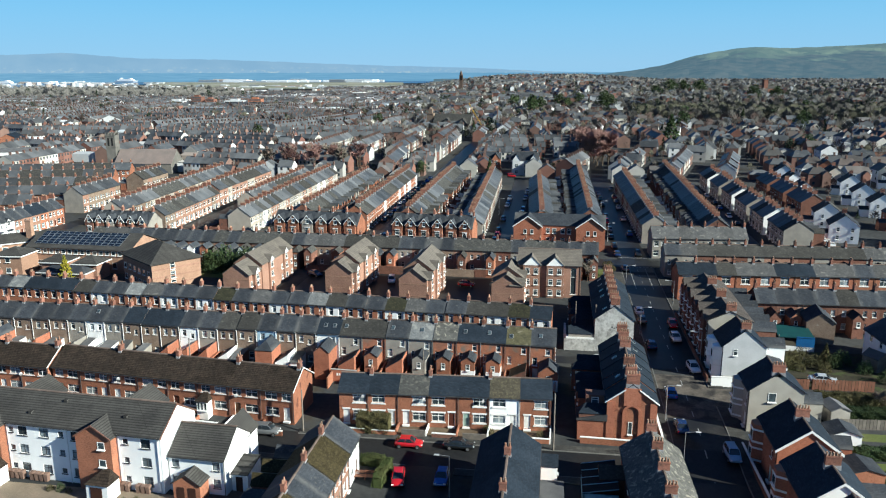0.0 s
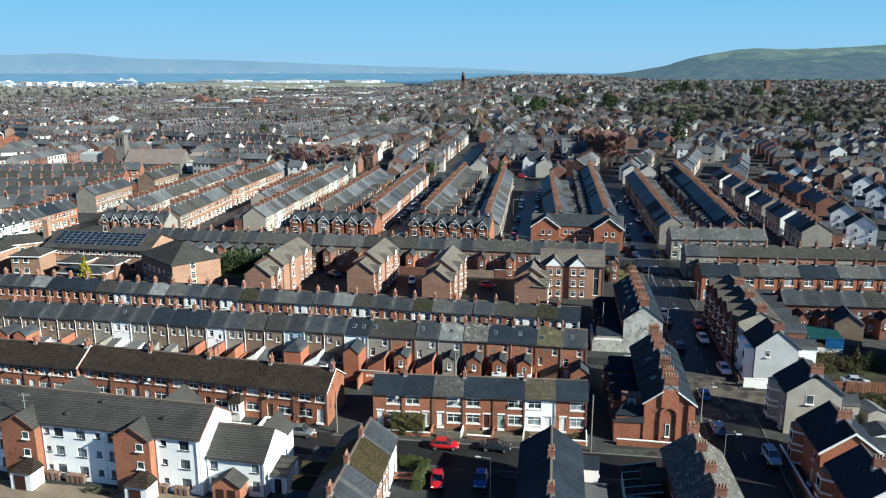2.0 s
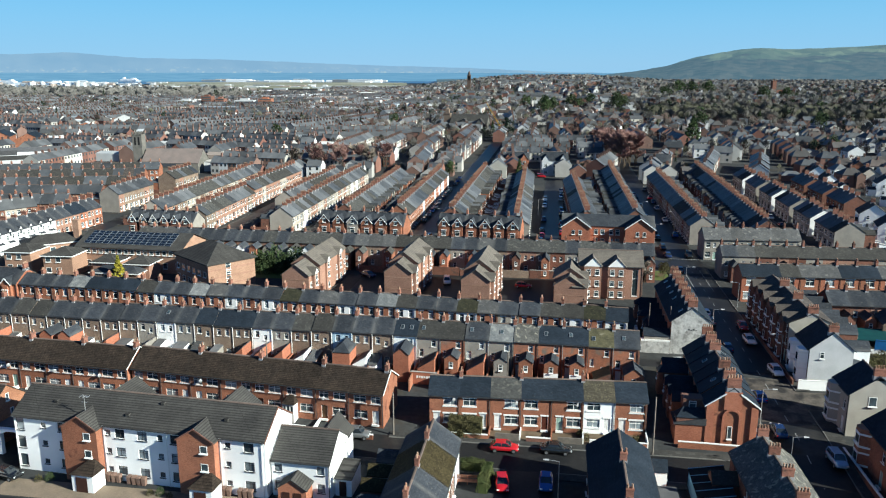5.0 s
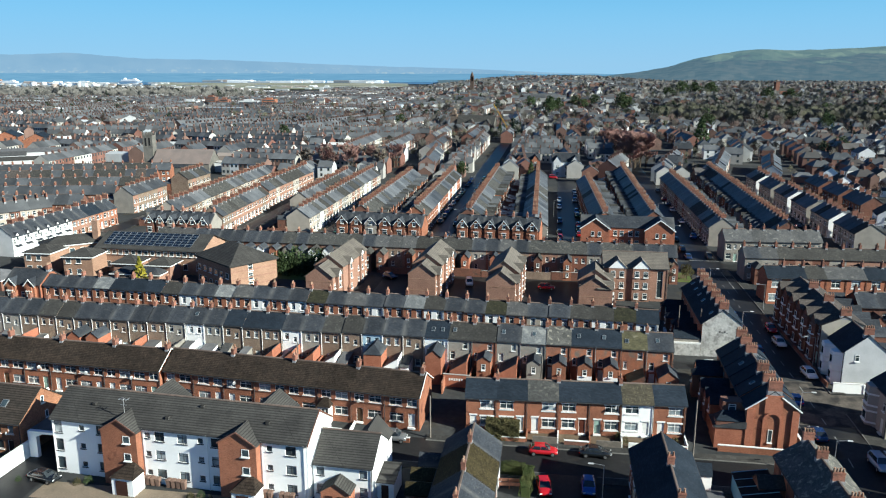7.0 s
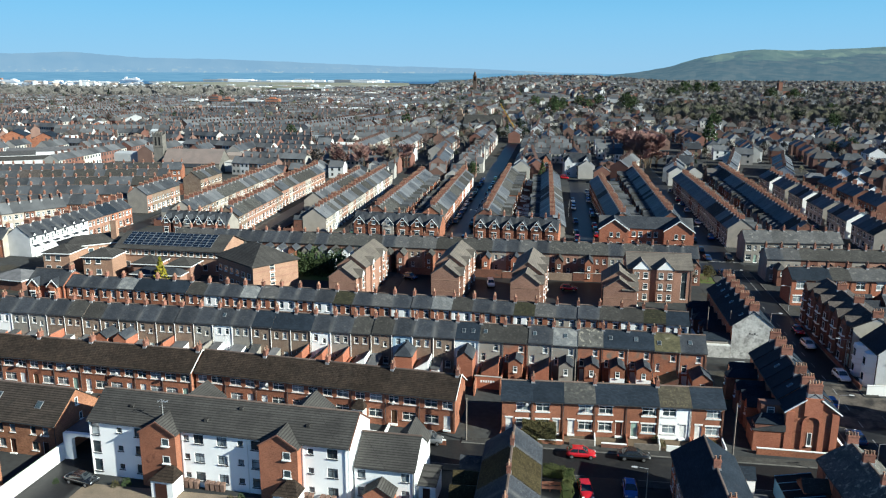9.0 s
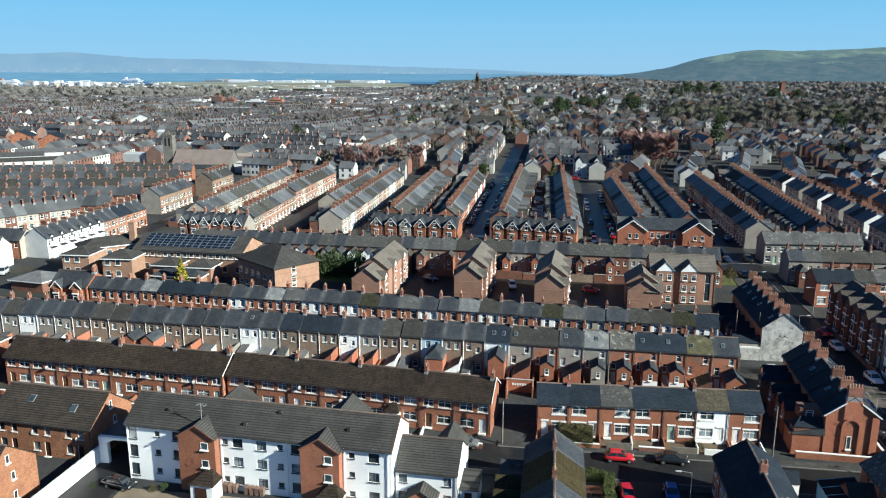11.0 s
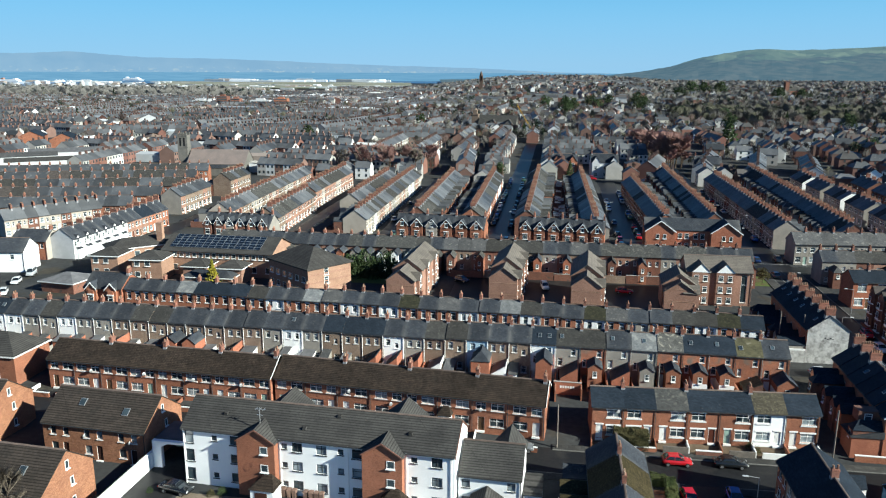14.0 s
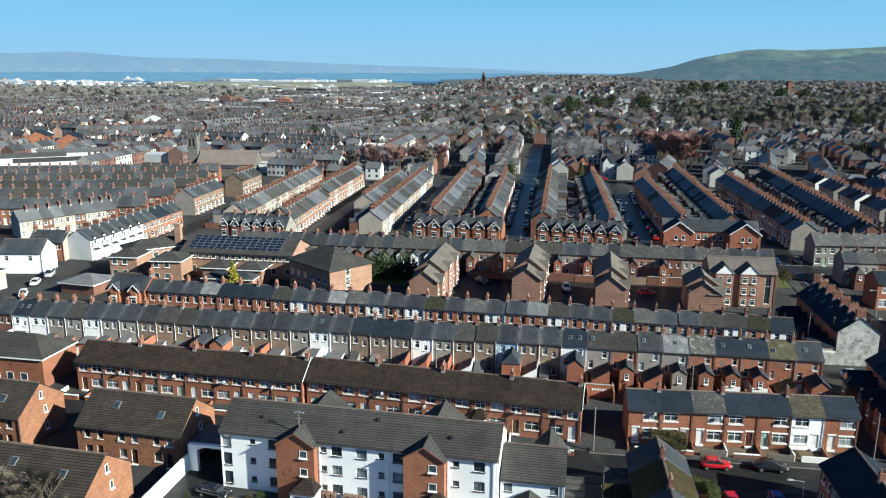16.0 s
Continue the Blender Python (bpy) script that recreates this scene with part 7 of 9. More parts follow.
tagged(piece("water", b.mesh("water", WATER)), "calm blue lough water beyond the harbour", "water", kind="structure")

# far sea and hills take their hazy blue from emission, not from air
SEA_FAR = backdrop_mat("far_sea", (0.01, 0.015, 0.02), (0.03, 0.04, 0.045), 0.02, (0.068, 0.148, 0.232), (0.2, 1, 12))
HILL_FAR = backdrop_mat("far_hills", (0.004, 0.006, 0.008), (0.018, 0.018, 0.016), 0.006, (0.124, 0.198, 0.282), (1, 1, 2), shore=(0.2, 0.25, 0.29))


def hill_mat():
    """Woods, hedged fields and a greener top, with the blue haze painted as emission."""
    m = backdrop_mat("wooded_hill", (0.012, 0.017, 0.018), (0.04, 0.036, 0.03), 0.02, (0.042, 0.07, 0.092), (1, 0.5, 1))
    n, l = nodes_of(m)
    b = n["Principled BSDF"]
    geo = n.new("ShaderNodeNewGeometry")
    squash = n.new("ShaderNodeMapping")
    squash.inputs["Scale"].default_value = (1.0, 0.42, 0.0)
    l.new(geo.outputs["Position"], squash.inputs[0])
    cells = n.new("ShaderNodeTexVoronoi")
    cells.inputs["Scale"].default_value = 0.011
    l.new(squash.outputs[0], cells.inputs["Vector"])
    split = n.new("ShaderNodeSeparateColor")
    l.new(cells.outputs["Color"], split.inputs[0])
    field = n.new("ShaderNodeValToRGB")
    el = field.color_ramp.elements
    el[0].position, el[0].color = 0.0, (0.04, 0.055, 0.034, 1)
    el[1].position, el[1].color = 1.0, (0.095, 0.112, 0.065, 1)
    mid = el.new(0.5)
    mid.color = (0.07, 0.08, 0.05, 1)
    l.new(split.outputs[0], field.inputs[0])
    xyz = n.new("ShaderNodeSeparateXYZ")
    l.new(geo.outputs["Position"], xyz.inputs[0])
    patches = n.new("ShaderNodeTexNoise")
    patches.inputs["Scale"].default_value, patches.inputs["Detail"].default_value = 0.006, 7.0
    l.new(squash.outputs[0], patches.inputs["Vector"])
    height = n.new("ShaderNodeMapRange")
    height.inputs[1].default_value, height.inputs[2].default_value, height.inputs[3].default_value, height.inputs[4].default_value = 60.0, 165.0, -0.2, 0.3
    l.new(xyz.outputs[2], height.inputs[0])
    both = n.new("ShaderNodeMath")
    l.new(patches.outputs["Fac"], both.inputs[0])
    l.new(height.outputs[0], both.inputs[1])
    edge = n.new("ShaderNodeMapRange")
    edge.inputs[1].default_value, edge.inputs[2].default_value = 0.52, 0.6
    l.new(both.outputs[0], edge.inputs[0])
    mx = n.new("ShaderNodeMix")
    mx.data_type = "RGBA"
    l.new(edge.outputs[0], mx.inputs[0])
    l.new(b.inputs["Base Color"].links[0].from_socket, mx.inputs[6])
    l.new(field.outputs[0], mx.inputs[7])
    l.new(mx.outputs[2], b.inputs["Base Color"])
    return m


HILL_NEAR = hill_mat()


def far_wall(name, R, a0, a1, n, base, top, mat, label, category, seed=0, depth=60.0, rough=1.0):
    """A ridge of land at the distance R between two bearings (tangents of x / y), with the outline top(a)."""
    b = MB()
    pts = []
    for i in range(n + 1):
        a = a0 + (a1 - a0) * i / n
        q = 1 / math.hypot(a, 1)
        pts.append((R * a * q - 20 * 0, R * q, top(a) + (4 * noise.noise((a * 40, seed, 0)) + 2.5 * noise.noise((a * 160, seed, 3))) * rough))
    for p, q in zip(pts, pts[1:]):
        f = 1 + depth / R
        b.poly([(p[0], p[1], base), (q[0], q[1], base), (q[0] * f, q[1] * f, q[2]), (p[0] * f, p[1] * f, p[2])])
    return tagged(piece(name, b.mesh(name, mat)), label, category, kind="structure")


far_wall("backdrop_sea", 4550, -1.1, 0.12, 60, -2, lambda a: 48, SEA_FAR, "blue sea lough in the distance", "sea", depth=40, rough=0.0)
def far_hills(a):
    h = np.interp(a, [-1.1, -0.8, -0.74, -0.68, -0.65, -0.62, -0.58, -0.53, -0.45, -0.37, -0.29, -0.21, -0.13, -0.06, -0.01, 0.2], [130, 143, 147, 157, 151, 141, 132, 127, 124, 113, 99, 89, 79, 66, 54, 40])
    return float(h)
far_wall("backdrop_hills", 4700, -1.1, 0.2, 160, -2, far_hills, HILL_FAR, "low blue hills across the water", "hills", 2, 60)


def near_hill():
    """The wooded hill beyond the right-hand side of the town: a real slope, from its foot up to the ridge."""
    b = MB()
    na, nr = 110, 26
    for j in range(nr + 1):
        for i in range(na + 1):
            a = -0.16 + 0.86 * i / na
            R = 2300 + 2150 * j / nr
            t = (j / nr)
            h = hill_at(a, t)
            q = 1 / math.hypot(a, 1)
            foot = rise_at(a) * (1 - 0.35 * t)
            b.v.append((R * a * q, R * q, max(h, foot - 0.6) if j else -2))
    for j in range(nr):
        for i in range(na):
            k = j * (na + 1) + i
            b.f.append((k, k + 1, k + na + 2, k + na + 1))
            b.m.append(0)
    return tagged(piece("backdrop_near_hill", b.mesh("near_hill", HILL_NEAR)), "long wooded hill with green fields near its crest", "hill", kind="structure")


near_hill()


# ---- plants ----
BARK = surface("bark", (0.10, 0.075, 0.055), (0.07, 0.055, 0.042), 1.5, 0.95, 9.0, 0.3)
TWIG = surface("bare_twigs", (0.23, 0.19, 0.155), (0.17, 0.145, 0.12), 0.25, 0.95, 3.0, 0.3, spread=0.25)
TWIG_RED = surface("red_brown_twigs", (0.3, 0.175, 0.15), (0.235, 0.14, 0.122), 0.25, 0.95, 3.0, 0.3, spread=0.15)
LEAF_DARK = surface("evergreen_leaf", (0.032, 0.052, 0.022), (0.05, 0.07, 0.028), 0.5, 0.8, 5.0, 0.4, spread=0.25)
LEAF_OLIVE = surface("hedge_leaf", (0.066, 0.063, 0.028), (0.09, 0.08, 0.038), 0.6, 0.85, 5.0, 0.4, spread=0.15)
LEAF_HEDGE = surface("clipped_hedge_leaf", (0.05, 0.066, 0.024), (0.075, 0.082, 0.032), 0.6, 0.85, 5.0, 0.4, spread=0.15)
LEAF_YELLOW = surface("golden_conifer_leaf", (0.28, 0.24, 0.03), (0.2, 0.19, 0.03), 0.8, 0.8, 5.0, 0.35)
SOIL = surface("garden_soil", (0.09, 0.065, 0.045), (0.13, 0.1, 0.07), 0.6, 0.95, 4.0, 0.4, 0.4)
DARK_SOIL = surface("dark_garden_soil", (0.045, 0.04, 0.026), (0.03, 0.028, 0.02), 0.5, 0.95, 3.0, 0.5, 0.4, patch=((0.05, 0.06, 0.025), 0.4, 0.54))
GRAVEL = surface("pale_gravel", (0.23, 0.18, 0.135), (0.17, 0.14, 0.105), 0.4, 0.95, 8.0, 0.35, 0.4)


def bare_tree_meshes(seed, h, spread, fine):
    rnd = random.Random(seed)
    t, c = MB(), MB()
    def grow(p, d, L, r, depth):
        q = p + d * L
        (t if depth < 2 else c).rod(p, q, r, r * 0.62, 5 if depth < 2 else 3)
        if depth >= 3:
            for _ in range(fine):
                s = p.lerp(q, rnd.uniform(0.2, 1.0))
                e = (d + Vector((rnd.uniform(-1, 1), rnd.uniform(-1, 1), rnd.uniform(-0.4, 0.9))) * 0.9).normalized() * L * rnd.uniform(0.5, 1.0)
                w = e.orthogonal().normalized() * 0.045
                c.poly([s - w, s + w, s + e])
            return
        for _ in range((5, 4, 4)[depth]):
            n = (d + Vector((rnd.uniform(-1, 1), rnd.uniform(-1, 1), rnd.uniform(-0.25, 0.6))) * spread).normalized()
            grow(p.lerp(q, rnd.uniform(0.55, 1.0)), n, L * rnd.uniform(0.55, 0.78), r * 0.5, depth + 1)
    grow(Vector((0, 0, -0.3)), Vector((rnd.uniform(-0.08, 0.08), rnd.uniform(-0.08, 0.08), 1)).normalized(), h * 0.42, h * 0.022, 0)
    return t.mesh("trunk", BARK), c


def bare_tree(x, y, h, seed, mat=TWIG, label="bare winter tree with fine twigs", group=""):
    """Trunk and limbs, with a crown of twigs."""
    k = seed % 4
    def make():
        tr, c = bare_tree_meshes(k, 10.0, 0.75, 56)
        return tr, {}, c
    tr, made, c = cached(("bare", k), make)
    if mat.name not in made:
        made[mat.name] = c.mesh("crown", mat)
    t = thing("tree", at(x, y, 0, seed * 57 % 360) @ Matrix.Scale(h / 10.0, 4), label, "tree", group)
    piece("trunk", tr, t)
    piece("crown", made[mat.name], t)
    return t


def leaf_cloud(b, rnd, n, shape, size):
    for _ in range(n):
        p = shape(rnd)
        u = Vector((rnd.gauss(0, 1), rnd.gauss(0, 1), rnd.gauss(0, 1))).normalized()
        v = u.orthogonal().normalized()
        w = u.cross(v)
        s = size * rnd.uniform(0.6, 1.3)
        b.poly([p - v * s, p + w * s * 0.6, p + v * s, p - w * s * 0.6])


def crown_shape(kind):
    def cone(r):
        z = r.random() ** 1.4
        a, q = r.uniform(0, 6.283), (1 - z) * (0.75 + 0.25 * r.random()) * (0.8 + 0.2 * math.sin(z * 40))
        return Vector((math.cos(a) * q * 0.3, math.sin(a) * q * 0.3, 0.08 + 0.92 * z))
    def ball(r):
        lobes = ((0, 0, 0.62, 0.3), (0.2, 0.05, 0.5, 0.24), (-0.18, 0.1, 0.52, 0.25), (0.02, -0.2, 0.48, 0.24), (0.05, 0.18, 0.72, 0.2), (-0.05, -0.05, 0.82, 0.17))
        x, y, z, q = lobes[int(r.random() * 6)]
        d = Vector((r.gauss(0, 1), r.gauss(0, 1), r.gauss(0, 1))).normalized() * q * r.uniform(0.7, 1.05)
        return Vector((x, y, z)) + d
    def bush(r):
        d = Vector((r.gauss(0, 1), r.gauss(0, 1), abs(r.gauss(0, 1)))).normalized() * r.uniform(0.75, 1.05)
        return Vector((d.x * 0.6, d.y * 0.6, d.z * (0.8 + 0.25 * math.sin(d.x * 9 + d.y * 7))))
    return {"cone": cone, "ball": ball, "bush": bush}[kind]


def leafy(x, y, h, kind, mat, seed, label, name="tree", category="tree", flat=1.0, dz=0.0):
    def make():
        b = MB()
        leaf_cloud(b, random.Random(seed % 3 + 5), 1100 if kind != "bush" else 900, crown_shape(kind), 0.035 if kind != "bush" else 0.048)
        return b.mesh("crown", mat)
    me = cached(("leafy", kind, mat.name, seed % 3), make)
    t = thing(name, at(x, y, dz, seed * 41 % 360), label, category)
    m = Matrix.Diagonal((h * flat, h * flat, h, 1))
    piece("crown" if kind != "bush" else "foliage", me, t, m)
    if kind != "bush":
        def trunk():
            b = MB()
            b.tube(0, 0, -0.05, 0.75, 0.022, 0.008, 6)
            for k in range(4):
                b.rod((0, 0, 0.25 + 0.1 * k), (0.16 * math.cos(k * 2.1), 0.16 * math.sin(k * 2.1), 0.45 + 0.1 * k), 0.01, 0.003, 4)
            return b.mesh("trunk", BARK)
        piece("trunk", cached(("trunk", kind), trunk), t, m)
    return t


def hedge(x0, y0, x1, y1, thick, h, mat, label, seed=1, dz=0.0):
    L = math.hypot(x1 - x0, y1 - y0)
    rnd = random.Random(seed)
    b = MB()
    def pt(r):
        f = r.randrange(3)
        u, v, z = r.uniform(0, L), r.uniform(-thick / 2, thick / 2), r.uniform(0.05, h)
        if f == 0:
            z = h
        elif f == 1:
            v = -thick / 2
        else:
            v = thick / 2
        bump = 0.14 * math.sin(u * 2.1 + z * 3) + r.uniform(-0.1, 0.1)
        return Vector((u, v + (bump if f else 0), z + (bump if f == 0 else 0)))
    leaf_cloud(b, rnd, int(L * 190 * (h + thick)), pt, 0.085)
    b.box(0.1, -thick / 2 + 0.12, -0.3, L - 0.1, thick / 2 - 0.12, h - 0.12)
    t = thing("hedge", at((x0 + x1) / 2, (y0 + y1) / 2, dz) @ Matrix.Translation((0, 0, 0)) @ pose(0, 0, 0, 0, 0, math.degrees(math.atan2(y1 - y0, x1 - x0))) @ Matrix.Translation((-L / 2, 0, 0)), label, "hedge")
    piece("foliage", b.mesh("foliage", mat), t)
    return t


# avenue of red-brown bare trees beyond the main street
for k in range(30):
    bare_tree(10.5 + 0.4 * k + (k % 4) * 1.8, 505 - 3.9 * k + (k % 3) * 4.0, 11.5 + 0.24 * k + (k * 5 % 4) * 0.5, k, TWIG_RED, "tall bare red-brown street tree", "avenue trees")
for k in range(26):
    bare_tree(9.0 + 0.45 * k + (k * 7 % 5) * 2.2, 500 - 4.4 * k, 7.6 + 0.12 * k + (k * 3 % 4) * 0.5, k + 2, TWIG_RED, "low bare red-brown street tree", "avenue trees")
for k in range(15):
    bare_tree(-138 + 2.9 * k, 350 + (k * 23 % 30), 14 + (k * 5 % 5), k + 1, TWIG_RED if k % 3 else TWIG, "bare brown tree at the end of terraces", "grove")
for k, (x, y, h, fl) in enumerate(((-27, 880, 20, 1.0), (-18, 884, 17, 1.1), (3, 925, 19, 1.1), (12, 935, 14, 1.2), (52, 890, 24, 0.9), (60, 900, 20, 1.0), (27, 1000, 17, 1.1), (-51, 918, 18, 1.0), (200, 1440, 26, 1.2), (225, 1450, 24, 1.3), (250, 1430, 25, 1.3), (160, 1300, 20, 1.3), (300, 1250, 22, 1.2), (330, 1240, 20, 1.3), (120, 760, 15, 1.1), (210, 700, 14, 1.1), (260, 860, 16, 1.2))):
    leafy(x, y, h, "ball", LEAF_DARK, k, "large rounded dark evergreen among far houses", flat=fl)
# warehouses and halls in the western quarter
for x, y, turn, w, d, e, r, wl, rf, lab in ((-290, 343, -54, 13, 30, 5.0, 1.2, RENDER_PALE, SLATE_DULL, "low white works hall with grey felt roof"), (-312, 352, -54, 15, 42, 5.5, 1.5, RENDER_PALE, SLATE_PALE, "long pale works shed with grey sheeted roof"),
                                          (-296, 374, -54, 14, 36, 6.0, 1.6, RENDER_PALE, FELT, "long works shed with grey felt roof"), (-374, 454, 28, 14, 22, 6.0, 3.4, BRICK, SLATE_BLUE, "red brick hall with dark blue roof"), (-340, 438, 24, 15, 20, 6.0, 3.8, BRICK, SLATE_BLUE, "red brick hall with steep dark roof"),
                                          (-377, 552, 28, 13, 16, 5.5, 3, BRICK, RENDER_PALE, "brick hall with pale sheeted roof"), (-422, 552, 30, 16, 18, 6, 3.5, BRICK, SLATE, "red brick hall with dark roof"),
                                          (-560, 772, 20, 15, 20, 6, 3, BRICK, RENDER_PALE, "brick hall with white sheeted roof"), (-392, 634, 24, 18, 16, 6, 4, RENDER_PALE, SLATE_PALE, "pale hall with grey roof"),
                                          (-184, 354, 10, 13, 8, 4, 0.8, RENDER_PALE, CONCRETE, "low white hall beside the church"), (-300, 470, 26, 12, 26, 4, 2, RENDER_CREAM, BRICK_TAN, "long low hall with sandy roof"), (-268, 380, 12, 10, 9, 6, 3.4, RENDER_WHITE, SLATE, "white gabled house west of the church")):
    t = thing("hall", pose(x, y, level(x, y), 0, 0, turn), lab, "hall")
    wing_block(t, -w / 2, w / 2, -d / 2, d / 2, e, r, wl, rf, axis="y", o=0.3, name="hall_wall")
leafy(74.5, 520, 19, "cone", LEAF_DARK, 1, "tall dark conifer among houses", flat=1.5)
for k, (x, y, h) in enumerate(((-27, 820, 20), (-60, 560, 12), (148, 480, 11), (-150, 640, 13), (-30, 350, 9), (-62, 348, 8), (100, 640, 16), (160, 700, 15), (190, 640, 14), (-210, 520, 11))):
    leafy(x, y, h, "cone" if k % 3 == 1 else "ball", LEAF_DARK, k, "dark evergreen tree between houses")
leafy(13.8, 186.5, 4.2, "ball", LEAF_OLIVE, 2, "small olive green tree by the junction", flat=1.0)
bare_tree(8.5, 181, 6.0, 3, TWIG, "bare young tree behind the flats")
for k in range(9):
    leafy(-88.5 + 1.6 * k, 181.0 - (k % 3) * 1.8, 5.0 + (k * 5 % 4) * 0.5, "bush", LEAF_DARK, k, "dense dark green shrub behind the school", "shrub", "shrub", 0.8)
leafy(-115.2, 160.8, 7.2, "cone", LEAF_YELLOW, 2, "golden conifer in the school garden", flat=1.3)
for k, (x, y, h, mt) in enumerate(((41.8, 132.5, 2.6, LEAF_OLIVE), (43.6, 133.5, 3.0, LEAF_OLIVE), (45.4, 131.5, 2.4, LEAF_OLIVE), (40.6, 130.5, 2.2, LEAF_OLIVE), (48.6, 132.0, 2.4, LEAF_DARK), (50.4, 133.5, 2.8, LEAF_DARK), (53.0, 130.0, 2.4, LEAF_DARK), (55.0, 126.0, 2.4, LEAF_DARK), (42.4, 129.8, 1.8, LEAF_OLIVE), (46.5, 129.5, 1.8, LEAF_OLIVE))):
    leafy(x, y, h, "bush", mt, k, "overgrown garden shrub by a fence", "shrub", "shrub", 1.0)
leafy(47.4, 132.6, 4.0, "cone", LEAF_OLIVE, 1, "small yellow and green garden conifer tree", flat=1.3)
for k in range(7):
    leafy(40.5 + 1.7 * k, 113.4 + (k % 2) * 0.8, 2.3 + (k % 3) * 0.3, "bush", LEAF_OLIVE, k + 2, "ragged olive garden hedge bush", "shrub", "shrub", 0.9)
hedge(40.5, 115.8, 54.0, 116.4, 1.8, 2.2, LEAF_OLIVE, "tall ragged brown-green hedge beside a lane", 21)
hedge(43.0, 111.4, 56.0, 112.0, 2.2, 2.0, LEAF_DARK, "thick dark garden hedge", 22)
bare_tree(49.5, 113.8, 4.5, 1, TWIG, "grey bare shrub by a wooden fence")
hedge(41.0, 101.0, 50.0, 101.6, 1.6, 1.5, LEAF_DARK, "clipped green garden hedge", 3)
hedge(41.0, 95.2, 50.0, 95.6, 1.6, 1.5, LEAF_DARK, "clipped green garden hedge", 4)
for nm, x0, x1, y0, y1 in (("lawn", 41, 52, 102.6, 107.6), ("lawn", 40.5, 52, 89, 94), ("lawn", 41, 54, 96.5, 100.0), ("lawn", 10, 15.5, 184, 193)):
    b = MB()
    b.poly([(x0, y0, level(0, y0) + 0.05), (x1, y0, level(0, y0) + 0.05), (x1, y1, level(0, y1) + 0.05), (x0, y1, level(0, y1) + 0.05)])
    tagged(piece(nm, b.mesh(nm, GRASS)), "small green winter lawn", "lawn", kind="structure")
b = MB()
b.poly([(-88, 172, level(0, 172) + 0.05), (-72.5, 172, level(0, 172) + 0.05), (-72.5, 186, level(0, 186) + 0.05), (-88, 186, level(0, 186) + 0.05)])
tagged(piece("lawn", b.mesh("lawn", GRASS)), "green lawn beside the school hall", "lawn", kind="structure")
# front garden hedge and small shrubs of the front terrace
hedge(-27.6, 99.9, -22.7, 99.95, 2.2, 2.5, LEAF_OLIVE, "tall olive garden hedge before a terraced house", 11)
leafy(-25.6, 99.9, 3.1, "bush", LEAF_OLIVE, 4, "rounded olive shrub rising from a garden hedge", "shrub", "shrub", 0.75)
for x, y in ((-8.0, 100.6), (-1.0, 101.2), (-8.8, 101.4)):
    leafy(x, y, 1.2, "bush", LEAF_OLIVE, int(x * 3) % 7, "small front garden shrub", "shrub", "shrub", 0.8)
hedge(-21.3, 85.5, -21.0, 91.0, 1.3, 1.6, LEAF_HEDGE, "rounded green garden hedge by the pavement", 7)
hedge(-25.0, 91.2, -21.5, 91.2, 1.2, 1.5, LEAF_HEDGE, "rounded green garden hedge by the pavement", 8)
for k, (x, y, h) in enumerate(((-78.5, 80.2, 1.0), (-77.2, 80.6, 1.2), (-62.5, 79.2, 0.9), (-61.2, 79.4, 1.1), (-59.8, 79.0, 0.8), (-51.5, 77.6, 1.0), (-50.2, 78.2, 0.9), (-86.5, 79.8, 0.8))):
    leafy(x, y, h, "bush", LEAF_DARK if k % 2 else LEAF_OLIVE, k, "low shrub in a planting bed", "shrub", "shrub", 0.9)
yard = thing("garden_bench", at(-23.4, 87.6, 0.02, 4), "orange-brown timber bench in a small front garden", "bench")
body_part("seat", yard, WOOD_FENCE, lambda b: [b.box(-1.5, -0.3 + 0.2 * k, 0.42, 1.5, -0.13 + 0.2 * k, 0.47) for k in range(4)])
body_part("backrest", yard, WOOD_FENCE, lambda b: [b.box(-1.5, 0.44, 0.6 + 0.16 * k, 1.5, 0.48, 0.72 + 0.16 * k) for k in range(3)])
for x in (-1.3, 0.0, 1.3):
    body_part("leg", yard, WOOD_FENCE, lambda b: (b.box(x - 0.05, -0.28, -0.1, x + 0.05, -0.18, 0.418), b.box(x - 0.05, 0.36, -0.1, x + 0.05, 0.438, 1.0)))
TWIG_PALE = surface("pale_khaki_twigs", (0.215, 0.18, 0.14), (0.16, 0.135, 0.105), 0.5, 0.95, 3.0, 0.3)
for k in range(6):
    bare_tree(-110.0 + 2.4 * k, 67.6 + (k % 2) * 0.9, 8.0 + (k * 3 % 4) * 0.4 + (0.9 if k > 4 else 0), k, TWIG_PALE, "pale bare shrub before a brick house")

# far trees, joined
# far twigs greyed in their colour to stand in for hazy air
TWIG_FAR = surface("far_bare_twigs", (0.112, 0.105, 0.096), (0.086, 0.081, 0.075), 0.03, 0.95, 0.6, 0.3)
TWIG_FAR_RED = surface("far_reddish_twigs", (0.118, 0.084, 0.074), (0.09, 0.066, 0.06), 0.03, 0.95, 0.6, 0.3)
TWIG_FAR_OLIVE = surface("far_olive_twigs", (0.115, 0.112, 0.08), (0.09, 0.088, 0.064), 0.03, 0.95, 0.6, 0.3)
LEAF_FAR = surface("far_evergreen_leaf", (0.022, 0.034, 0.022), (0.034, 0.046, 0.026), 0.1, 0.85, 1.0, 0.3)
BULK_NOW[0] = True
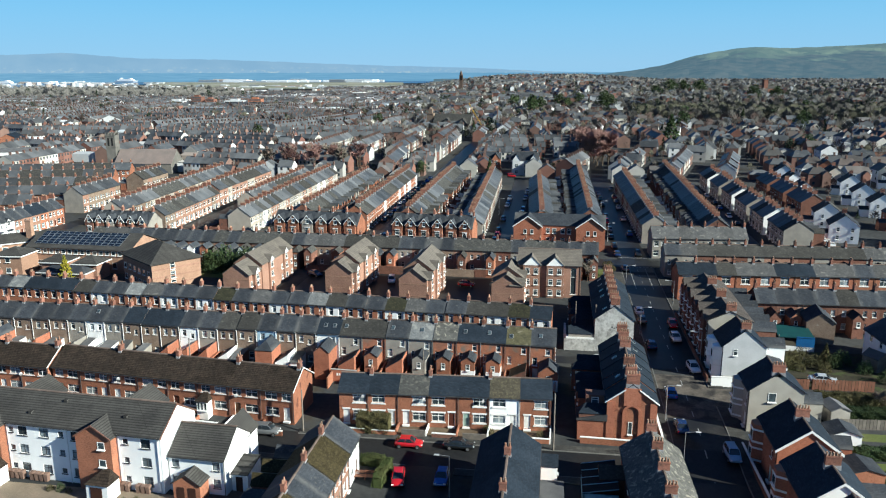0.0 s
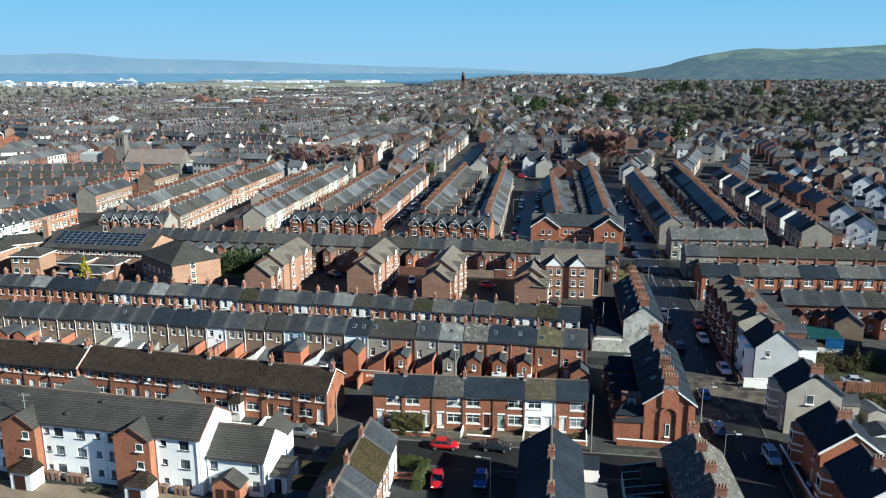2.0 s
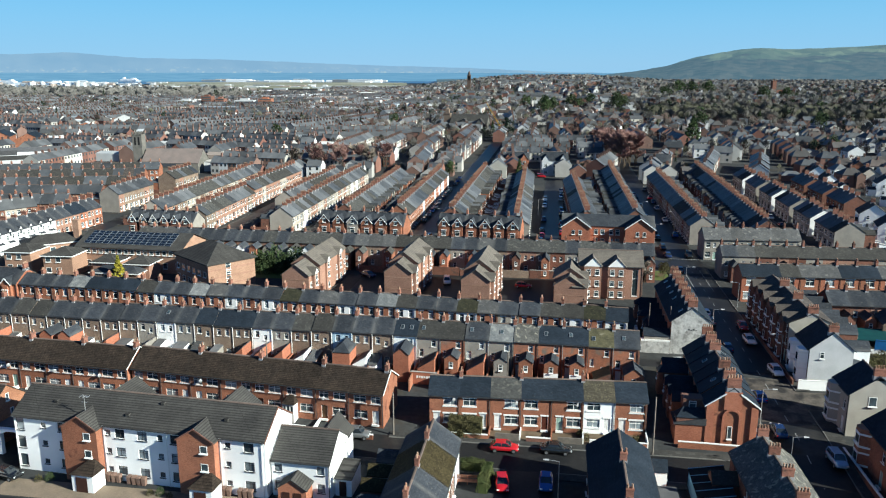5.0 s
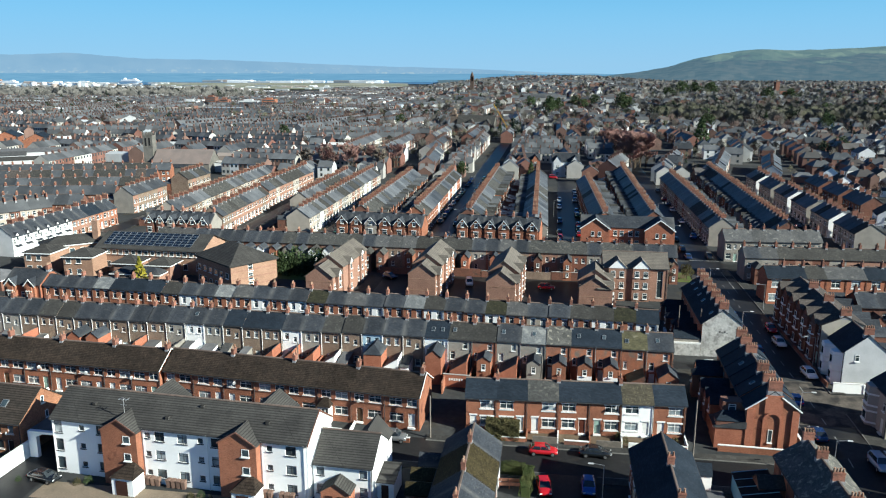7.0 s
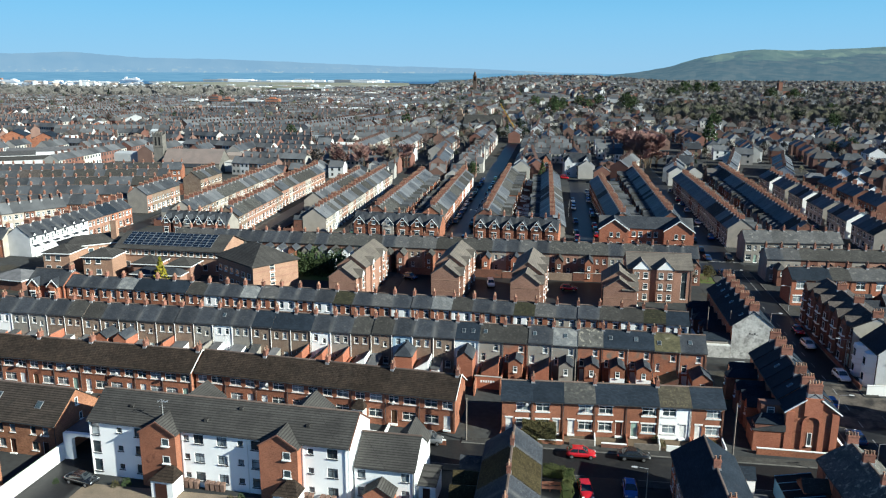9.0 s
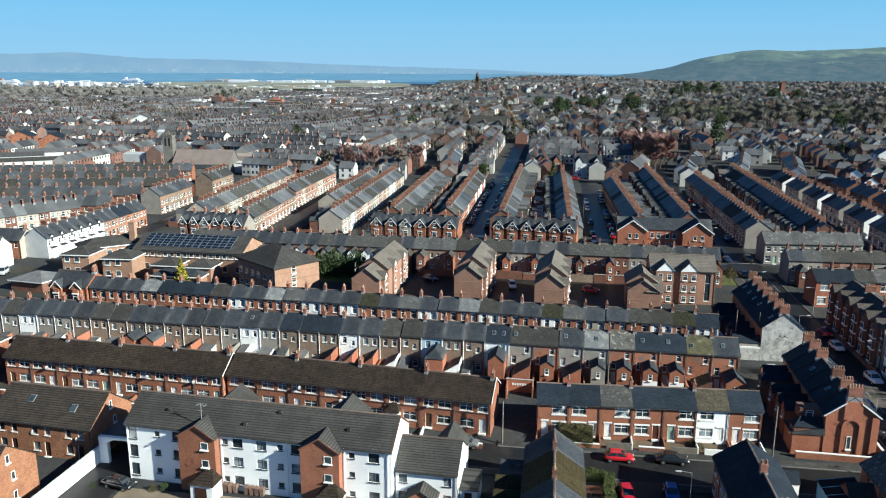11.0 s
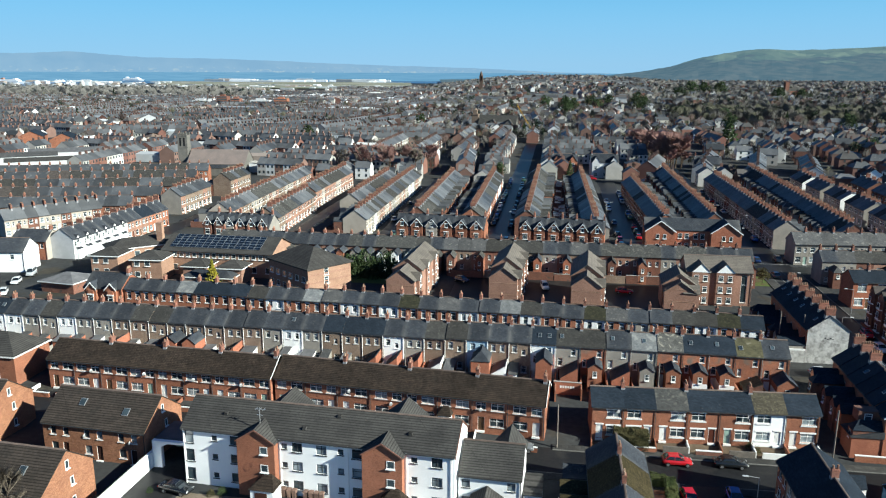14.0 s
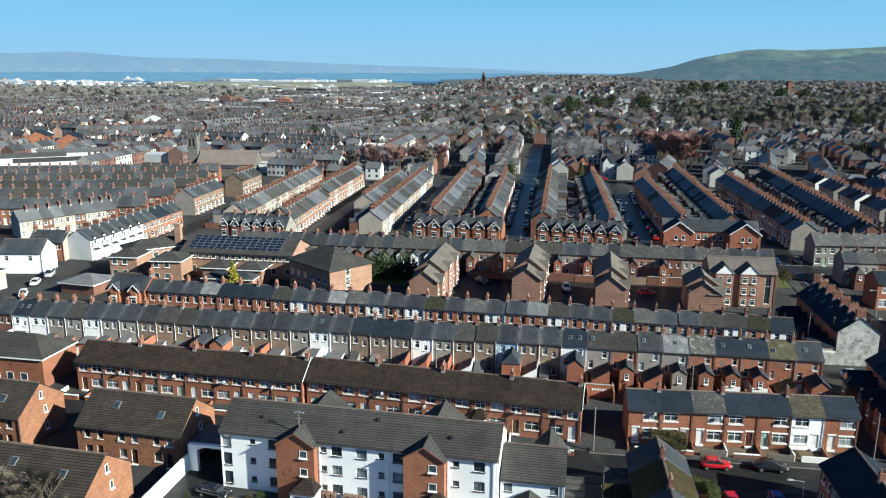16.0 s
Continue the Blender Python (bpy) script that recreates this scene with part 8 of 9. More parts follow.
def far_tree_mesh(kind, seed, twigs=None):
    rnd = random.Random(seed)
    b = MB()
    if kind == "bare":
        for _ in range(130):
            a, e, q = rnd.uniform(0, 6.283), rnd.uniform(-0.5, 1.5), rnd.uniform(0.5, 1.0)
            s = Vector((math.cos(a) * math.cos(e) * q * 0.36, math.sin(a) * math.cos(e) * q * 0.36, 0.55 + math.sin(e) * q * 0.38))
            d = (s - Vector((0, 0, 0.35)) + Vector((rnd.uniform(-0.1, 0.1), rnd.uniform(-0.1, 0.1), 0.05))).normalized() * rnd.uniform(0.18, 0.34)
            w = d.orthogonal().normalized() * rnd.uniform(0.008, 0.022)
            b.poly([s - d * 0.5, s - w, s + d * 0.5, s + w])
        b.tube(0, 0, -0.05, 0.5, 0.03, 0.015, 4)
        return b.mesh("far_bare_tree", twigs or TWIG_FAR)
    leaf_cloud(b, rnd, 140, crown_shape("ball" if kind == "round" else "cone"), 0.075)
    b.tube(0, 0, -0.05, 0.5, 0.03, 0.015, 4)
    return b.mesh("far_evergreen", LEAF_FAR)
# paler twigs for the farthest trees: haze painted into the base colour
TWIG_HAZED = surface("hazed_grey_twigs", (0.2, 0.192, 0.178), (0.155, 0.15, 0.14), 0.03, 0.95, 0.6, 0.3)
hazed_kinds = [far_tree_mesh("bare", k + 20, TWIG_HAZED) for k in range(3)]
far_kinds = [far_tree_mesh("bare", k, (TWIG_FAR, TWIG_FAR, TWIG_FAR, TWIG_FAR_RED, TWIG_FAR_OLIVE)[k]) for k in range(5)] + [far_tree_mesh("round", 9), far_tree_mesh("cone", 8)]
ft = random.Random(77)
spots = list(TREE_SPOTS)
for _ in range(4200):
    y = ft.uniform(430, 1500) if ft.random() < 0.5 else ft.uniform(1500, 2330)
    x = y * ft.uniform(-0.2, 0.5)
    if ft.random() < wooded(x, y):
        spots.append((x, y))
for _ in range(900):
    y = ft.uniform(1350, 2100)
    spots.append((y * ft.uniform(-0.88, -0.45), y))
# belts of bare woodland, and gardens of the eastern houses
for n, ya, yb, a0, a1 in ((420, 720, 960, 0.13, 0.45), (500, 1150, 1900, 0.1, 0.4), (380, 830, 1700, -0.9, -0.63), (70, 235, 440, 0.24, 0.5), (50, 380, 640, 0.0, 0.4), (60, 420, 640, -0.36, -0.12)):
    for _ in range(n):
        y = ft.uniform(ya, yb)
        spots.append((y * ft.uniform(a0, a1), y))
for _ in range(650):
    y = ft.uniform(735, 890)
    spots.append((y * ft.uniform(0.1, 0.47), y))
for x, y in spots:
    if blocked(x, y):
        continue
    belt = x > 0.09 * y and 725 < y < 905
    ev = ft.random() < (0.1 if y < 600 else 0.03 if y > 1700 or x < -0.42 * y and y > 1350 else 0.12)
    h = ft.uniform(2.5, 5) if y < 440 else ft.uniform(5, 9) if y < 600 else ft.uniform(7, 12) if x > -0.4 * y or y < 1350 else ft.uniform(11, 19)
    if belt:
        h, ev = ft.uniform(9, 14), ft.random() < 0.06
    m = pose(x, y, level(x, y), 0, 0, ft.uniform(0, 360)) @ Matrix.Diagonal((h * 1.0, h * 1.0, h, 1))
    Bulk.store.append((far_kinds[5 + (ft.random() < 0.35)] if ev else far_kinds[ft.choice((0, 1, 4, 4))] if belt else ft.choice(hazed_kinds) if y > 1350 and x < -0.42 * y or y > 1100 and ft.random() < 0.6 or y > 1700 else ft.choice(far_kinds[:5]), m))
for _ in range(900):
    a, t = ft.uniform(0.0, 0.52), ft.random() * 0.16
    R = 2300 + 2150 * t
    q = 1 / math.hypot(a, 1)
    h = ft.uniform(9, 15)
    m = pose(R * a * q, R * q, hill_at(a, t) - 1.0, 0, 0, ft.uniform(0, 360)) @ Matrix.Diagonal((h * 1.6, h * 1.6, h, 1))
    Bulk.store.append((ft.choice(hazed_kinds), m))
BULK_NOW[0] = False
join_bulk("distant_trees", "grey-brown bare trees and dark evergreens among far houses", "trees")

# ---- cars ----
TYRE = surface("tyre_rubber", (0.015, 0.015, 0.016), (0.022, 0.022, 0.022), 3.0, 0.8)
RIM = surface("alloy_rim", (0.45, 0.45, 0.46), (0.35, 0.35, 0.36), 3.0, 0.35, metal=0.8)
LAMP_W = surface("headlamp_glass", (0.7, 0.7, 0.7), (0.6, 0.6, 0.6), 3.0, 0.1)
LAMP_R = surface("tail_lamp", (0.35, 0.01, 0.01), (0.3, 0.01, 0.01), 3.0, 0.15)
CARGLASS = surface("car_glass", (0.015, 0.02, 0.024), (0.02, 0.025, 0.03), 2.0, 0.05, spec=0.9)


def car_paint(name, c):
    m = surface("car_paint_" + name, c, tuple(0.9 * v for v in c), 1.0, 0.22, 6.0, 0.04, spec=0.6)
    m.node_tree.nodes["Principled BSDF"].inputs["Coat Weight"].default_value = 0.5
    return m


PAINT = {k: car_paint(k, c) for k, c in {"red": (0.42, 0.012, 0.018), "black": (0.012, 0.014, 0.016), "blue": (0.018, 0.07, 0.3), "white": (0.75, 0.76, 0.77), "silver": (0.42, 0.44, 0.46), "navy": (0.015, 0.03, 0.09), "grey": (0.12, 0.125, 0.13), "paleblue": (0.25, 0.4, 0.55), "green": (0.05, 0.1, 0.07)}.items()}


def loft(b, slices, m=0):
    k, n = len(b.v), len(slices[0])
    for s in slices:
        b.v += s
    for j in range(len(slices) - 1):
        for i in range(n):
            i2 = (i + 1) % n
            b.f.append((k + j * n + i, k + j * n + i2, k + (j + 1) * n + i2, k + (j + 1) * n + i))
            b.m.append(m)
    b.f.append(tuple(range(k + n - 1, k - 1, -1)))
    b.f.append(tuple(range(k + (len(slices) - 1) * n, k + len(slices) * n)))
    b.m += [m, m]


CAR_RIBS = {"hatch": ((-2.0, 0.6, 0.4, 0.62), (-1.92, 0.76, 0.33, 0.7), (-1.6, 0.84, 0.3, 0.8), (-0.95, 0.87, 0.29, 0.93), (0.0, 0.88, 0.29, 0.95), (1.2, 0.88, 0.29, 0.98), (1.75, 0.84, 0.3, 1.0), (1.92, 0.76, 0.36, 0.92), (1.98, 0.6, 0.44, 0.8)),
            "saloon": ((-2.25, 0.58, 0.4, 0.6), (-2.16, 0.76, 0.33, 0.68), (-1.8, 0.84, 0.3, 0.78), (-1.1, 0.88, 0.28, 0.9), (0.0, 0.89, 0.28, 0.92), (1.2, 0.88, 0.28, 0.95), (1.95, 0.84, 0.3, 0.95), (2.16, 0.76, 0.36, 0.88), (2.24, 0.6, 0.44, 0.76))}


def car_body(kind, paint):
    """A rounded hull from ribs along the length: place, half width, underside and shoulder."""
    def make():
        b = MB()
        up = {"suv": 1.14, "van": 1.35}.get(kind, 1.0)
        def rib(y, w, z0, z1):
            z1 *= up
            half = [(0.9, z0), (1.0, z0 + 0.14), (1.0, z0 + (z1 - z0) * 0.55), (0.95, z1 - 0.07), (0.82, z1), (0.4, z1 + 0.025)]
            return [(w * f, y, z) for f, z in half] + [(-w * f, y, z) for f, z in half[::-1]]
        loft(b, [rib(*r) for r in CAR_RIBS["saloon" if kind == "saloon" else "hatch"]])
        me = b.mesh("car_body", paint)
        me.shade_smooth()
        return me
    return cached(("carb", kind, paint.name), make)


def car_top(kind):
    """Glasshouse and roof rectangles: (rear and front at the waist, rear and front at the roof, heights)."""
    return {"hatch": (-1.0, 1.8, -0.22, 1.22, 0.92, 1.42), "saloon": (-1.15, 1.6, -0.4, 0.95, 0.91, 1.38), "suv": (-1.1, 1.85, -0.45, 1.6, 1.06, 1.66), "van": (-1.5, 1.9, -0.8, 1.85, 1.25, 1.9)}[kind]


def car_glass(kind):
    def make():
        b = MB()
        a, c, d, e, z0, z1 = car_top(kind)
        def ring(w, u0, u1, z, r):
            return [(-w + r, u0, z), (w - r, u0, z), (w, u0 + 1.6 * r, z), (w, u1 - 1.6 * r, z), (w - r, u1, z), (-w + r, u1, z), (-w, u1 - 1.6 * r, z), (-w, u0 + 1.6 * r, z)]
        loft(b, [ring(0.78, a, c, z0, 0.12), ring(0.72, 0.55 * a + 0.45 * d, 0.6 * c + 0.4 * e, 0.45 * z0 + 0.55 * z1, 0.12), ring(0.6, d, e, z1, 0.14)])
        return b.mesh("car_windows", CARGLASS)
    return cached(("carg", kind), make)


def car_roof(kind, paint):
    def make():
        b = MB()
        a, c, d, e, z0, z1 = car_top(kind)
        loft(b, [[(-0.64, d - 0.03, z1 - 0.03), (0.64, d - 0.03, z1 - 0.03), (0.64, e + 0.03, z1 - 0.03), (-0.64, e + 0.03, z1 - 0.03)], [(-0.56, d + 0.05, z1 + 0.05), (0.56, d + 0.05, z1 + 0.05), (0.56, e - 0.05, z1 + 0.05), (-0.56, e - 0.05, z1 + 0.05)]])
        return b.mesh("car_roof", paint)
    return cached(("carr", kind, paint.name), make)


def car_pillar(kind, paint, s, k):
    def make():
        b = MB()
        a, c, d, e, z0, z1 = car_top(kind)
        u0, u1 = ((a, d), (c, e), (0.35 * a + 0.65 * c - 0.4, 0.4 * d + 0.6 * e - 0.3))[k]
        b.rod((s * 0.765, u0, z0), (s * 0.615, u1, z1), 0.045, 0.045, 4)
        return b.mesh("pillar", paint)
    return cached(("carp", kind, paint.name, s, k), make)


def wheel_meshes():
    def make():
        t, r = MB(), MB()
        for b, rad, w in ((t, 0.32, 0.1), (r, 0.2, 0.106)):
            n = 12
            ring = lambda x: [(x, rad * math.cos(6.2832 * i / n), rad * math.sin(6.2832 * i / n)) for i in range(n)]
            loft(b, [ring(-w), ring(w)])
        return t.mesh("tyre", TYRE), r.mesh("rim", RIM)
    return cached("wheel", make)


def light_mesh(mat):
    def make():
        b = MB()
        loft(b, [[(-0.17, -0.05, -0.07), (0.17, -0.02, -0.06), (0.17, 0.05, -0.06), (-0.17, 0.05, -0.07)], [(-0.15, -0.02, 0.07), (0.17, 0.0, 0.06), (0.17, 0.05, 0.06), (-0.15, 0.05, 0.07)]])
        return b.mesh("car_light", mat)
    return cached(("light", mat.name), make)


def car(x, y, turn, colour, kind="hatch", full=True, where="parked at the kerb", lift=0.03):
    """A parked car: its nose points along local -y."""
    c = thing("car", at(x, y, lift, turn), "{} {} {}".format(colour if colour != "paleblue" else "pale blue", {"hatch": "hatchback", "saloon": "saloon car", "suv": "tall estate car", "van": "small van"}[kind], where), "car", "parked cars")
    p = PAINT[colour]
    body = piece("body", car_body(kind, p), c)
    piece("glasshouse", car_glass(kind), c)
    piece("roof", car_roof(kind, p), c)
    t, r = wheel_meshes()
    for sx in (-0.8, 0.8):
        for u in (-1.3, 1.28):
            w = piece("wheel", t, c, pose(sx, u, 0.32))
            if full:
                piece("rim", r, w)
    if full:
        for s in (-1, 1):
            for k in range(3):
                piece("pillar", car_pillar(kind, p, s, k), c)
        nose, tail = (-2.15 if kind == "saloon" else -2.0), (2.2 if kind == "saloon" else 1.98)
        for s in (-1, 1):
            piece("headlight", light_mesh(LAMP_W), body, pose(s * 0.6, nose + 0.02, 0.66))
            piece("tail_light", light_mesh(LAMP_R), body, pose(s * 0.62, tail - 0.02, 0.74, 0, 0, 180))
    return c


NEAR_CARS = [(-19.3, 96.6, 92, "red", "hatch"), (-12.2, 97.0, 90, "black", "saloon"), (-19.0, 87.6, 8, "red", "hatch"), (-13.4, 88.6, 0, "blue", "hatch"), (19.2, 116.4, 180, "blue", "hatch"), (19.2, 105.4, 180, "navy", "saloon"),
             (25.0, 99.0, 3, "paleblue", "suv"), (24.4, 127.0, 5, "white", "hatch"), (18.6, 137.3, 180, "navy", "hatch"), (23.6, 142.0, 4, "white", "hatch"), (24.2, 150.0, 0, "red", "hatch"), (18.4, 152.0, 180, "grey", "hatch"),
             (18.4, 157.6, 180, "white", "hatch"), (-40.6, 97.2, 92, "grey", "suv"), (-83.2, 80.4, 80, "black", "saloon"), (-20.1, 173.0, 85, "red", "hatch"), (-58.6, 177.0, 60, "navy", "hatch"), (-38.4, 173.8, 10, "white", "suv"), (-164.4, 158.8, 20, "white", "hatch"),
             (-165.6, 166.0, 20, "silver", "van"), (44.6, 124.6, 85, "silver", "saloon"), (9.0, 128.2, 100, "silver", "hatch"), (-161.0, 150.0, 30, "white", "hatch"), (18.5, 193.0, 180, "grey", "hatch")]
for x, y, a, c, k in NEAR_CARS:
    car(x, y, a, c, k)
cc = random.Random(9)
for xs, ya, yb, gap in (((-56.3, -50.6), 212, 345, 7.0), ((-17.0, -10.9), 212, 318, 7.2), ((17.4, 23.2), 208, 330, 9.5), ((54.0, 59.2), 222, 320, 11.0), ((-90.2, -85.9), 214, 280, 10.0)):
    for sx in xs:
        y = ya + cc.uniform(0, 4)
        while y < yb:
            if cc.random() < 0.62:
                car(sx + cc.uniform(-0.15, 0.15), y, cc.choice([0, 180]) + cc.uniform(-2, 2), cc.choice(["silver", "navy", "black", "grey", "white", "red", "blue", "silver", "black", "green"]), cc.choice(["hatch", "hatch", "saloon", "suv"]), False, "parked in a terraced street")
            y += gap * cc.uniform(0.8, 1.4)


car(-19.8, 351.0, 84, "red", "van", False, "at the head of a terraced street")

# ---- lamps and poles ----
LANTERN = surface("lantern_casing", (0.5, 0.51, 0.52), (0.42, 0.43, 0.44), 2.0, 0.4)


def street_lamp(x, y, turn, h=5.5):
    def pole():
        b = MB()
        b.tube(0, 0, -0.2, 1.2, 0.09, n=8)
        b.tube(0, 0, 1.2, h, 0.06, 0.045, 8)
        b.rod((0, 0, h - 0.02), (0, -1.3, h + 0.12), 0.035)
        return b.mesh("pole", METAL_GREY)
    def head():
        b = MB()
        loft(b, [[(-0.09, -1.95, h + 0.08), (0.09, -1.95, h + 0.08), (0.13, -1.25, h + 0.06), (-0.13, -1.25, h + 0.06)], [(-0.06, -1.9, h + 0.18), (0.06, -1.9, h + 0.18), (0.09, -1.25, h + 0.2), (-0.09, -1.25, h + 0.2)]])
        return b.mesh("lantern", LANTERN)
    t = thing("street_lamp", at(x, y, 0.1, turn), "grey steel street lamp with a flat lantern", "street lamp", "street lamps")
    p = piece("pole", cached(("lp", h), pole), t)
    piece("lantern", cached(("lh", h), head), p)


for x, y, a in ((18.0, 95.4, 90), (-11.9, 84.9, -90), (17.3, 107.9, 90), (17.2, 144.0, 90), (26.2, 131.0, -90), (26.2, 164.0, -90), (17.2, 176, 90), (-47.5, 200, 180), (-24, 206, 0), (16.0, 225, 90), (24.6, 245, -90), (16.0, 262, 90), (-49, 240, -90), (-58, 262, 90), (-9, 240, -90), (-19, 262, 90)):
    street_lamp(x, y, a)


def telegraph_pole(x, y, h=8.2, arms=False):
    def make():
        b = MB()
        b.tube(0, 0, -0.3, h, 0.13, 0.09, 8)
        if arms:
            b.box(-0.7, -0.05, h - 0.5, 0.7, 0.05, h - 0.38)
        return b.mesh("pole", WOOD_GREY)
    t = thing("telegraph_pole", at(x, y), "weathered wooden telegraph pole", "pole", "poles")
    piece("pole", cached(("tp", h, arms), make), t)


for x, y, h in ((0.9, 97.9, 8.6), (-35.4, 98.4, 6.6), (4.6, 138.5, 8.0), (8.2, 137.0, 8.0), (3.0, 176.0, 8.0), (-60.0, 113.2, 7.0), (-20.0, 113.0, 7.0)):
    telegraph_pole(x, y, h)

# ---- garden walls, yard walls, fences ----
def garden_wall(x0, y0, x1, y1, h, mat, label, cap=TRIM_WHITE, thick=0.24, cap_h=0.1, name="garden_wall"):
    L = math.hypot(x1 - x0, y1 - y0)
    xm, ym = (x0 + x1) / 2, (y0 + y1) / 2
    t = thing(name, at(xm, ym, 0, math.degrees(math.atan2(y1 - y0, x1 - x0))), label, "wall")
    drop = 0.5 + abs(level(x0, y0) - level(x1, y1))
    body_part("masonry", t, mat, lambda b: b.box(-L / 2, -thick / 2, -drop, L / 2, thick / 2, h))
    if cap:
        body_part("coping", t, cap, lambda b: b.box(-L / 2 - 0.03, -thick / 2 - 0.04, h + 0.002, L / 2 + 0.03, thick / 2 + 0.04, h + cap_h))
    return t


for i in range(8):
    x0, x1 = -30.6 + 4.43 * i, -30.6 + 4.43 * (i + 1)
    y = 98.9 + 0.23 * i * 0.3
    if i < 7:
        mt, cp, h, lab = [(BRICK, TRIM_WHITE, 0.8, "brick garden wall with white coping"), (BRICK, TRIM_WHITE, 0.7, "brick garden wall with white coping"), (WOOD_GREY, None, 1.1, "dark timber garden screen"), (BRICK_OLD, TRIM_WHITE, 0.7, "brick garden wall with pale coping"),
                          (WOOD_GREY, None, 1.0, "timber garden screen"), (TRIM_WHITE, None, 0.95, "white painted garden wall"), (BRICK, TRIM_WHITE, 0.8, "brick garden wall with white coping")][i]
        garden_wall(x0 + 0.9, y, x1 - 0.1, y, h, mt, lab, cp)
    garden_wall(x0, y, x0 + 0.05, 101.6 + 0.3 * i * 0.8, 0.8, [BRICK, TRIM_WHITE][i % 2], "low wall between front gardens", None, 0.18)
for k in range(8):
    for sgn, (xa, ya, xb, yb) in ((0, (-78.3, 107.2, -36.9, 103.4)), (1, (-120.0, 109.0, -78.9, 106.7))):
        t0, t1 = (k + 0.02) / 8, (k + 0.98) / 8
        xs0, ys0, xs1, ys1 = xa + (xb - xa) * t0, ya + (yb - ya) * t0 - 6.6, xa + (xb - xa) * t1, ya + (yb - ya) * t1 - 6.6
        garden_wall(xs0, ys0, xs1 - 1.1, ys1 + 0.1, 0.75, BRICK, "low brick garden wall with white coping", TRIM_WHITE)
        garden_wall(xs0, ys0, xs0 + 0.02, ys0 + 3.0, 0.7, BRICK if k % 2 else RENDER_WHITE, "low wall between front gardens", None, 0.18)
# yard walls behind the second row and along its lane
for i in range(40):
    x = -144.6 + 3.614 * i if i < 29 else -39.8 + 4.08 * (i - 29)
    yb = 124.2 - 0.0138 * (x + 144.6) - 3.35
    mt = [BRICK_OLD, BRICK_ORANGE, RENDER_WHITE, BRICK_OLD, RENDER_GREY, RENDER_WHITE, BRICK_TAN][(i * 5) % 7] if i < 29 else BRICK
    garden_wall(x, yb - (6.6 if i % 3 else 7.6), x, yb, 1.8 if i % 4 else 2.2, mt, "tall yard wall between back yards", None, 0.22, name="yard_wall")
for i in range(15):
    xa, xb = -145.0 + 9.6 * i, -145.0 + 9.6 * (i + 1) - 0.2
    if i == 11:
        continue
    garden_wall(xa, 112.3, xb, 112.2, 1.9, [BRICK, BRICK_OLD, RENDER_GREY, BRICK_ORANGE][i % 4], "brick wall along a back lane", CONCRETE, name="lane_wall")
garden_wall(-36.0, 114.8, -31.6, 114.6, 2.1, BRICK_ORANGE, "orange brick yard wall with painted scrawl", CONCRETE, name="lane_wall")
scr = thing("wall_scrawl", at(-35.0, 114.62, 1.1, -2), "illegible white painted scrawl on an orange wall", "graffiti")
for k in range(6):
    body_part("stroke", scr, TRIM_WHITE, lambda b: b.box(0.4 * k, -0.02, 0.05 * (k % 2), 0.4 * k + 0.28, 0.0, 0.42))
for k in range(8):
    garden_wall(-62.0 + 8.6 * k, 181.3, -53.6 + 8.6 * k, 181.2, 1.7 + 0.2 * (k % 3), [BRICK_OLD, BRICK_TAN, BRICK_OLD][k % 3], "brick wall at the end of back yards", CONCRETE if k % 2 else None, name="lane_wall")
# arched-gable house front wall
garden_wall(4.6, 100.3, 9.6, 100.2, 0.9, BRICK, "brick garden wall with white coping at the gable", TRIM_WHITE)
garden_wall(9.6, 100.2, 16.0, 100.0, 0.9, BRICK, "brick garden wall with white coping at the gable", TRIM_WHITE)
garden_wall(15.9, 100.2, 15.9, 126, 0.8, BRICK_OLD, "low forecourt wall along the main street", TRIM_WHITE)
garden_wall(15.6, 134.2, 15.6, 157, 0.8, BRICK_OLD, "low forecourt wall along the main street", None)
garden_wall(26.2, 121.0, 30.8, 121.1, 1.6, RENDER_WHITE, "white rendered wall at the street corner", TRIM_WHITE)
garden_wall(30.8, 121.0, 38.0, 121.4, 1.4, RENDER_WHITE, "white rendered wall at the street corner", TRIM_WHITE)
garden_wall(25.9, 122.5, 25.9, 157.5, 0.8, BRICK_OLD, "low forecourt wall below bay fronts", None)
garden_wall(27.2, 80.0, 27.2, 112.0, 0.8, BRICK_OLD, "low forecourt wall below bay fronts", TRIM_WHITE)
# white wall and arch of the apartment yard
garden_wall(-90.0, 62.0, -89.4, 86.6, 2.2, RENDER_WHITE, "tall white rendered yard wall", TRIM_WHITE, 0.3)
ar = thing("carport", pose(-88.8, 86.4, 0, 0, 0, -2), "white rendered carport archway with flat dark roof", "carport")
body_part("pier", ar, RENDER_WHITE, lambda b: b.box(-0.4, -0.6, -0.5, 0.9, 0.0, 3.9))
body_part("pier", ar, RENDER_WHITE, lambda b: b.box(5.2, -0.6, -0.5, 5.9, 0.0, 3.9))
body_part("beam", ar, RENDER_WHITE, lambda b: b.prism([(0.9, 3.9), (5.2, 3.9), (5.2, 3.1), (4.2, 3.55), (1.9, 3.55), (0.9, 3.1)][::-1], -0.6, 0.0, "y"))
body_part("roof", ar, FELT, lambda b: b.box(-0.5, 0.01, 3.6, 6.0, 5.5, 3.85))
body_part("back_wall", ar, RENDER_GREY, lambda b: b.box(-0.4, 5.2, -0.5, 5.9, 5.4, 3.6))
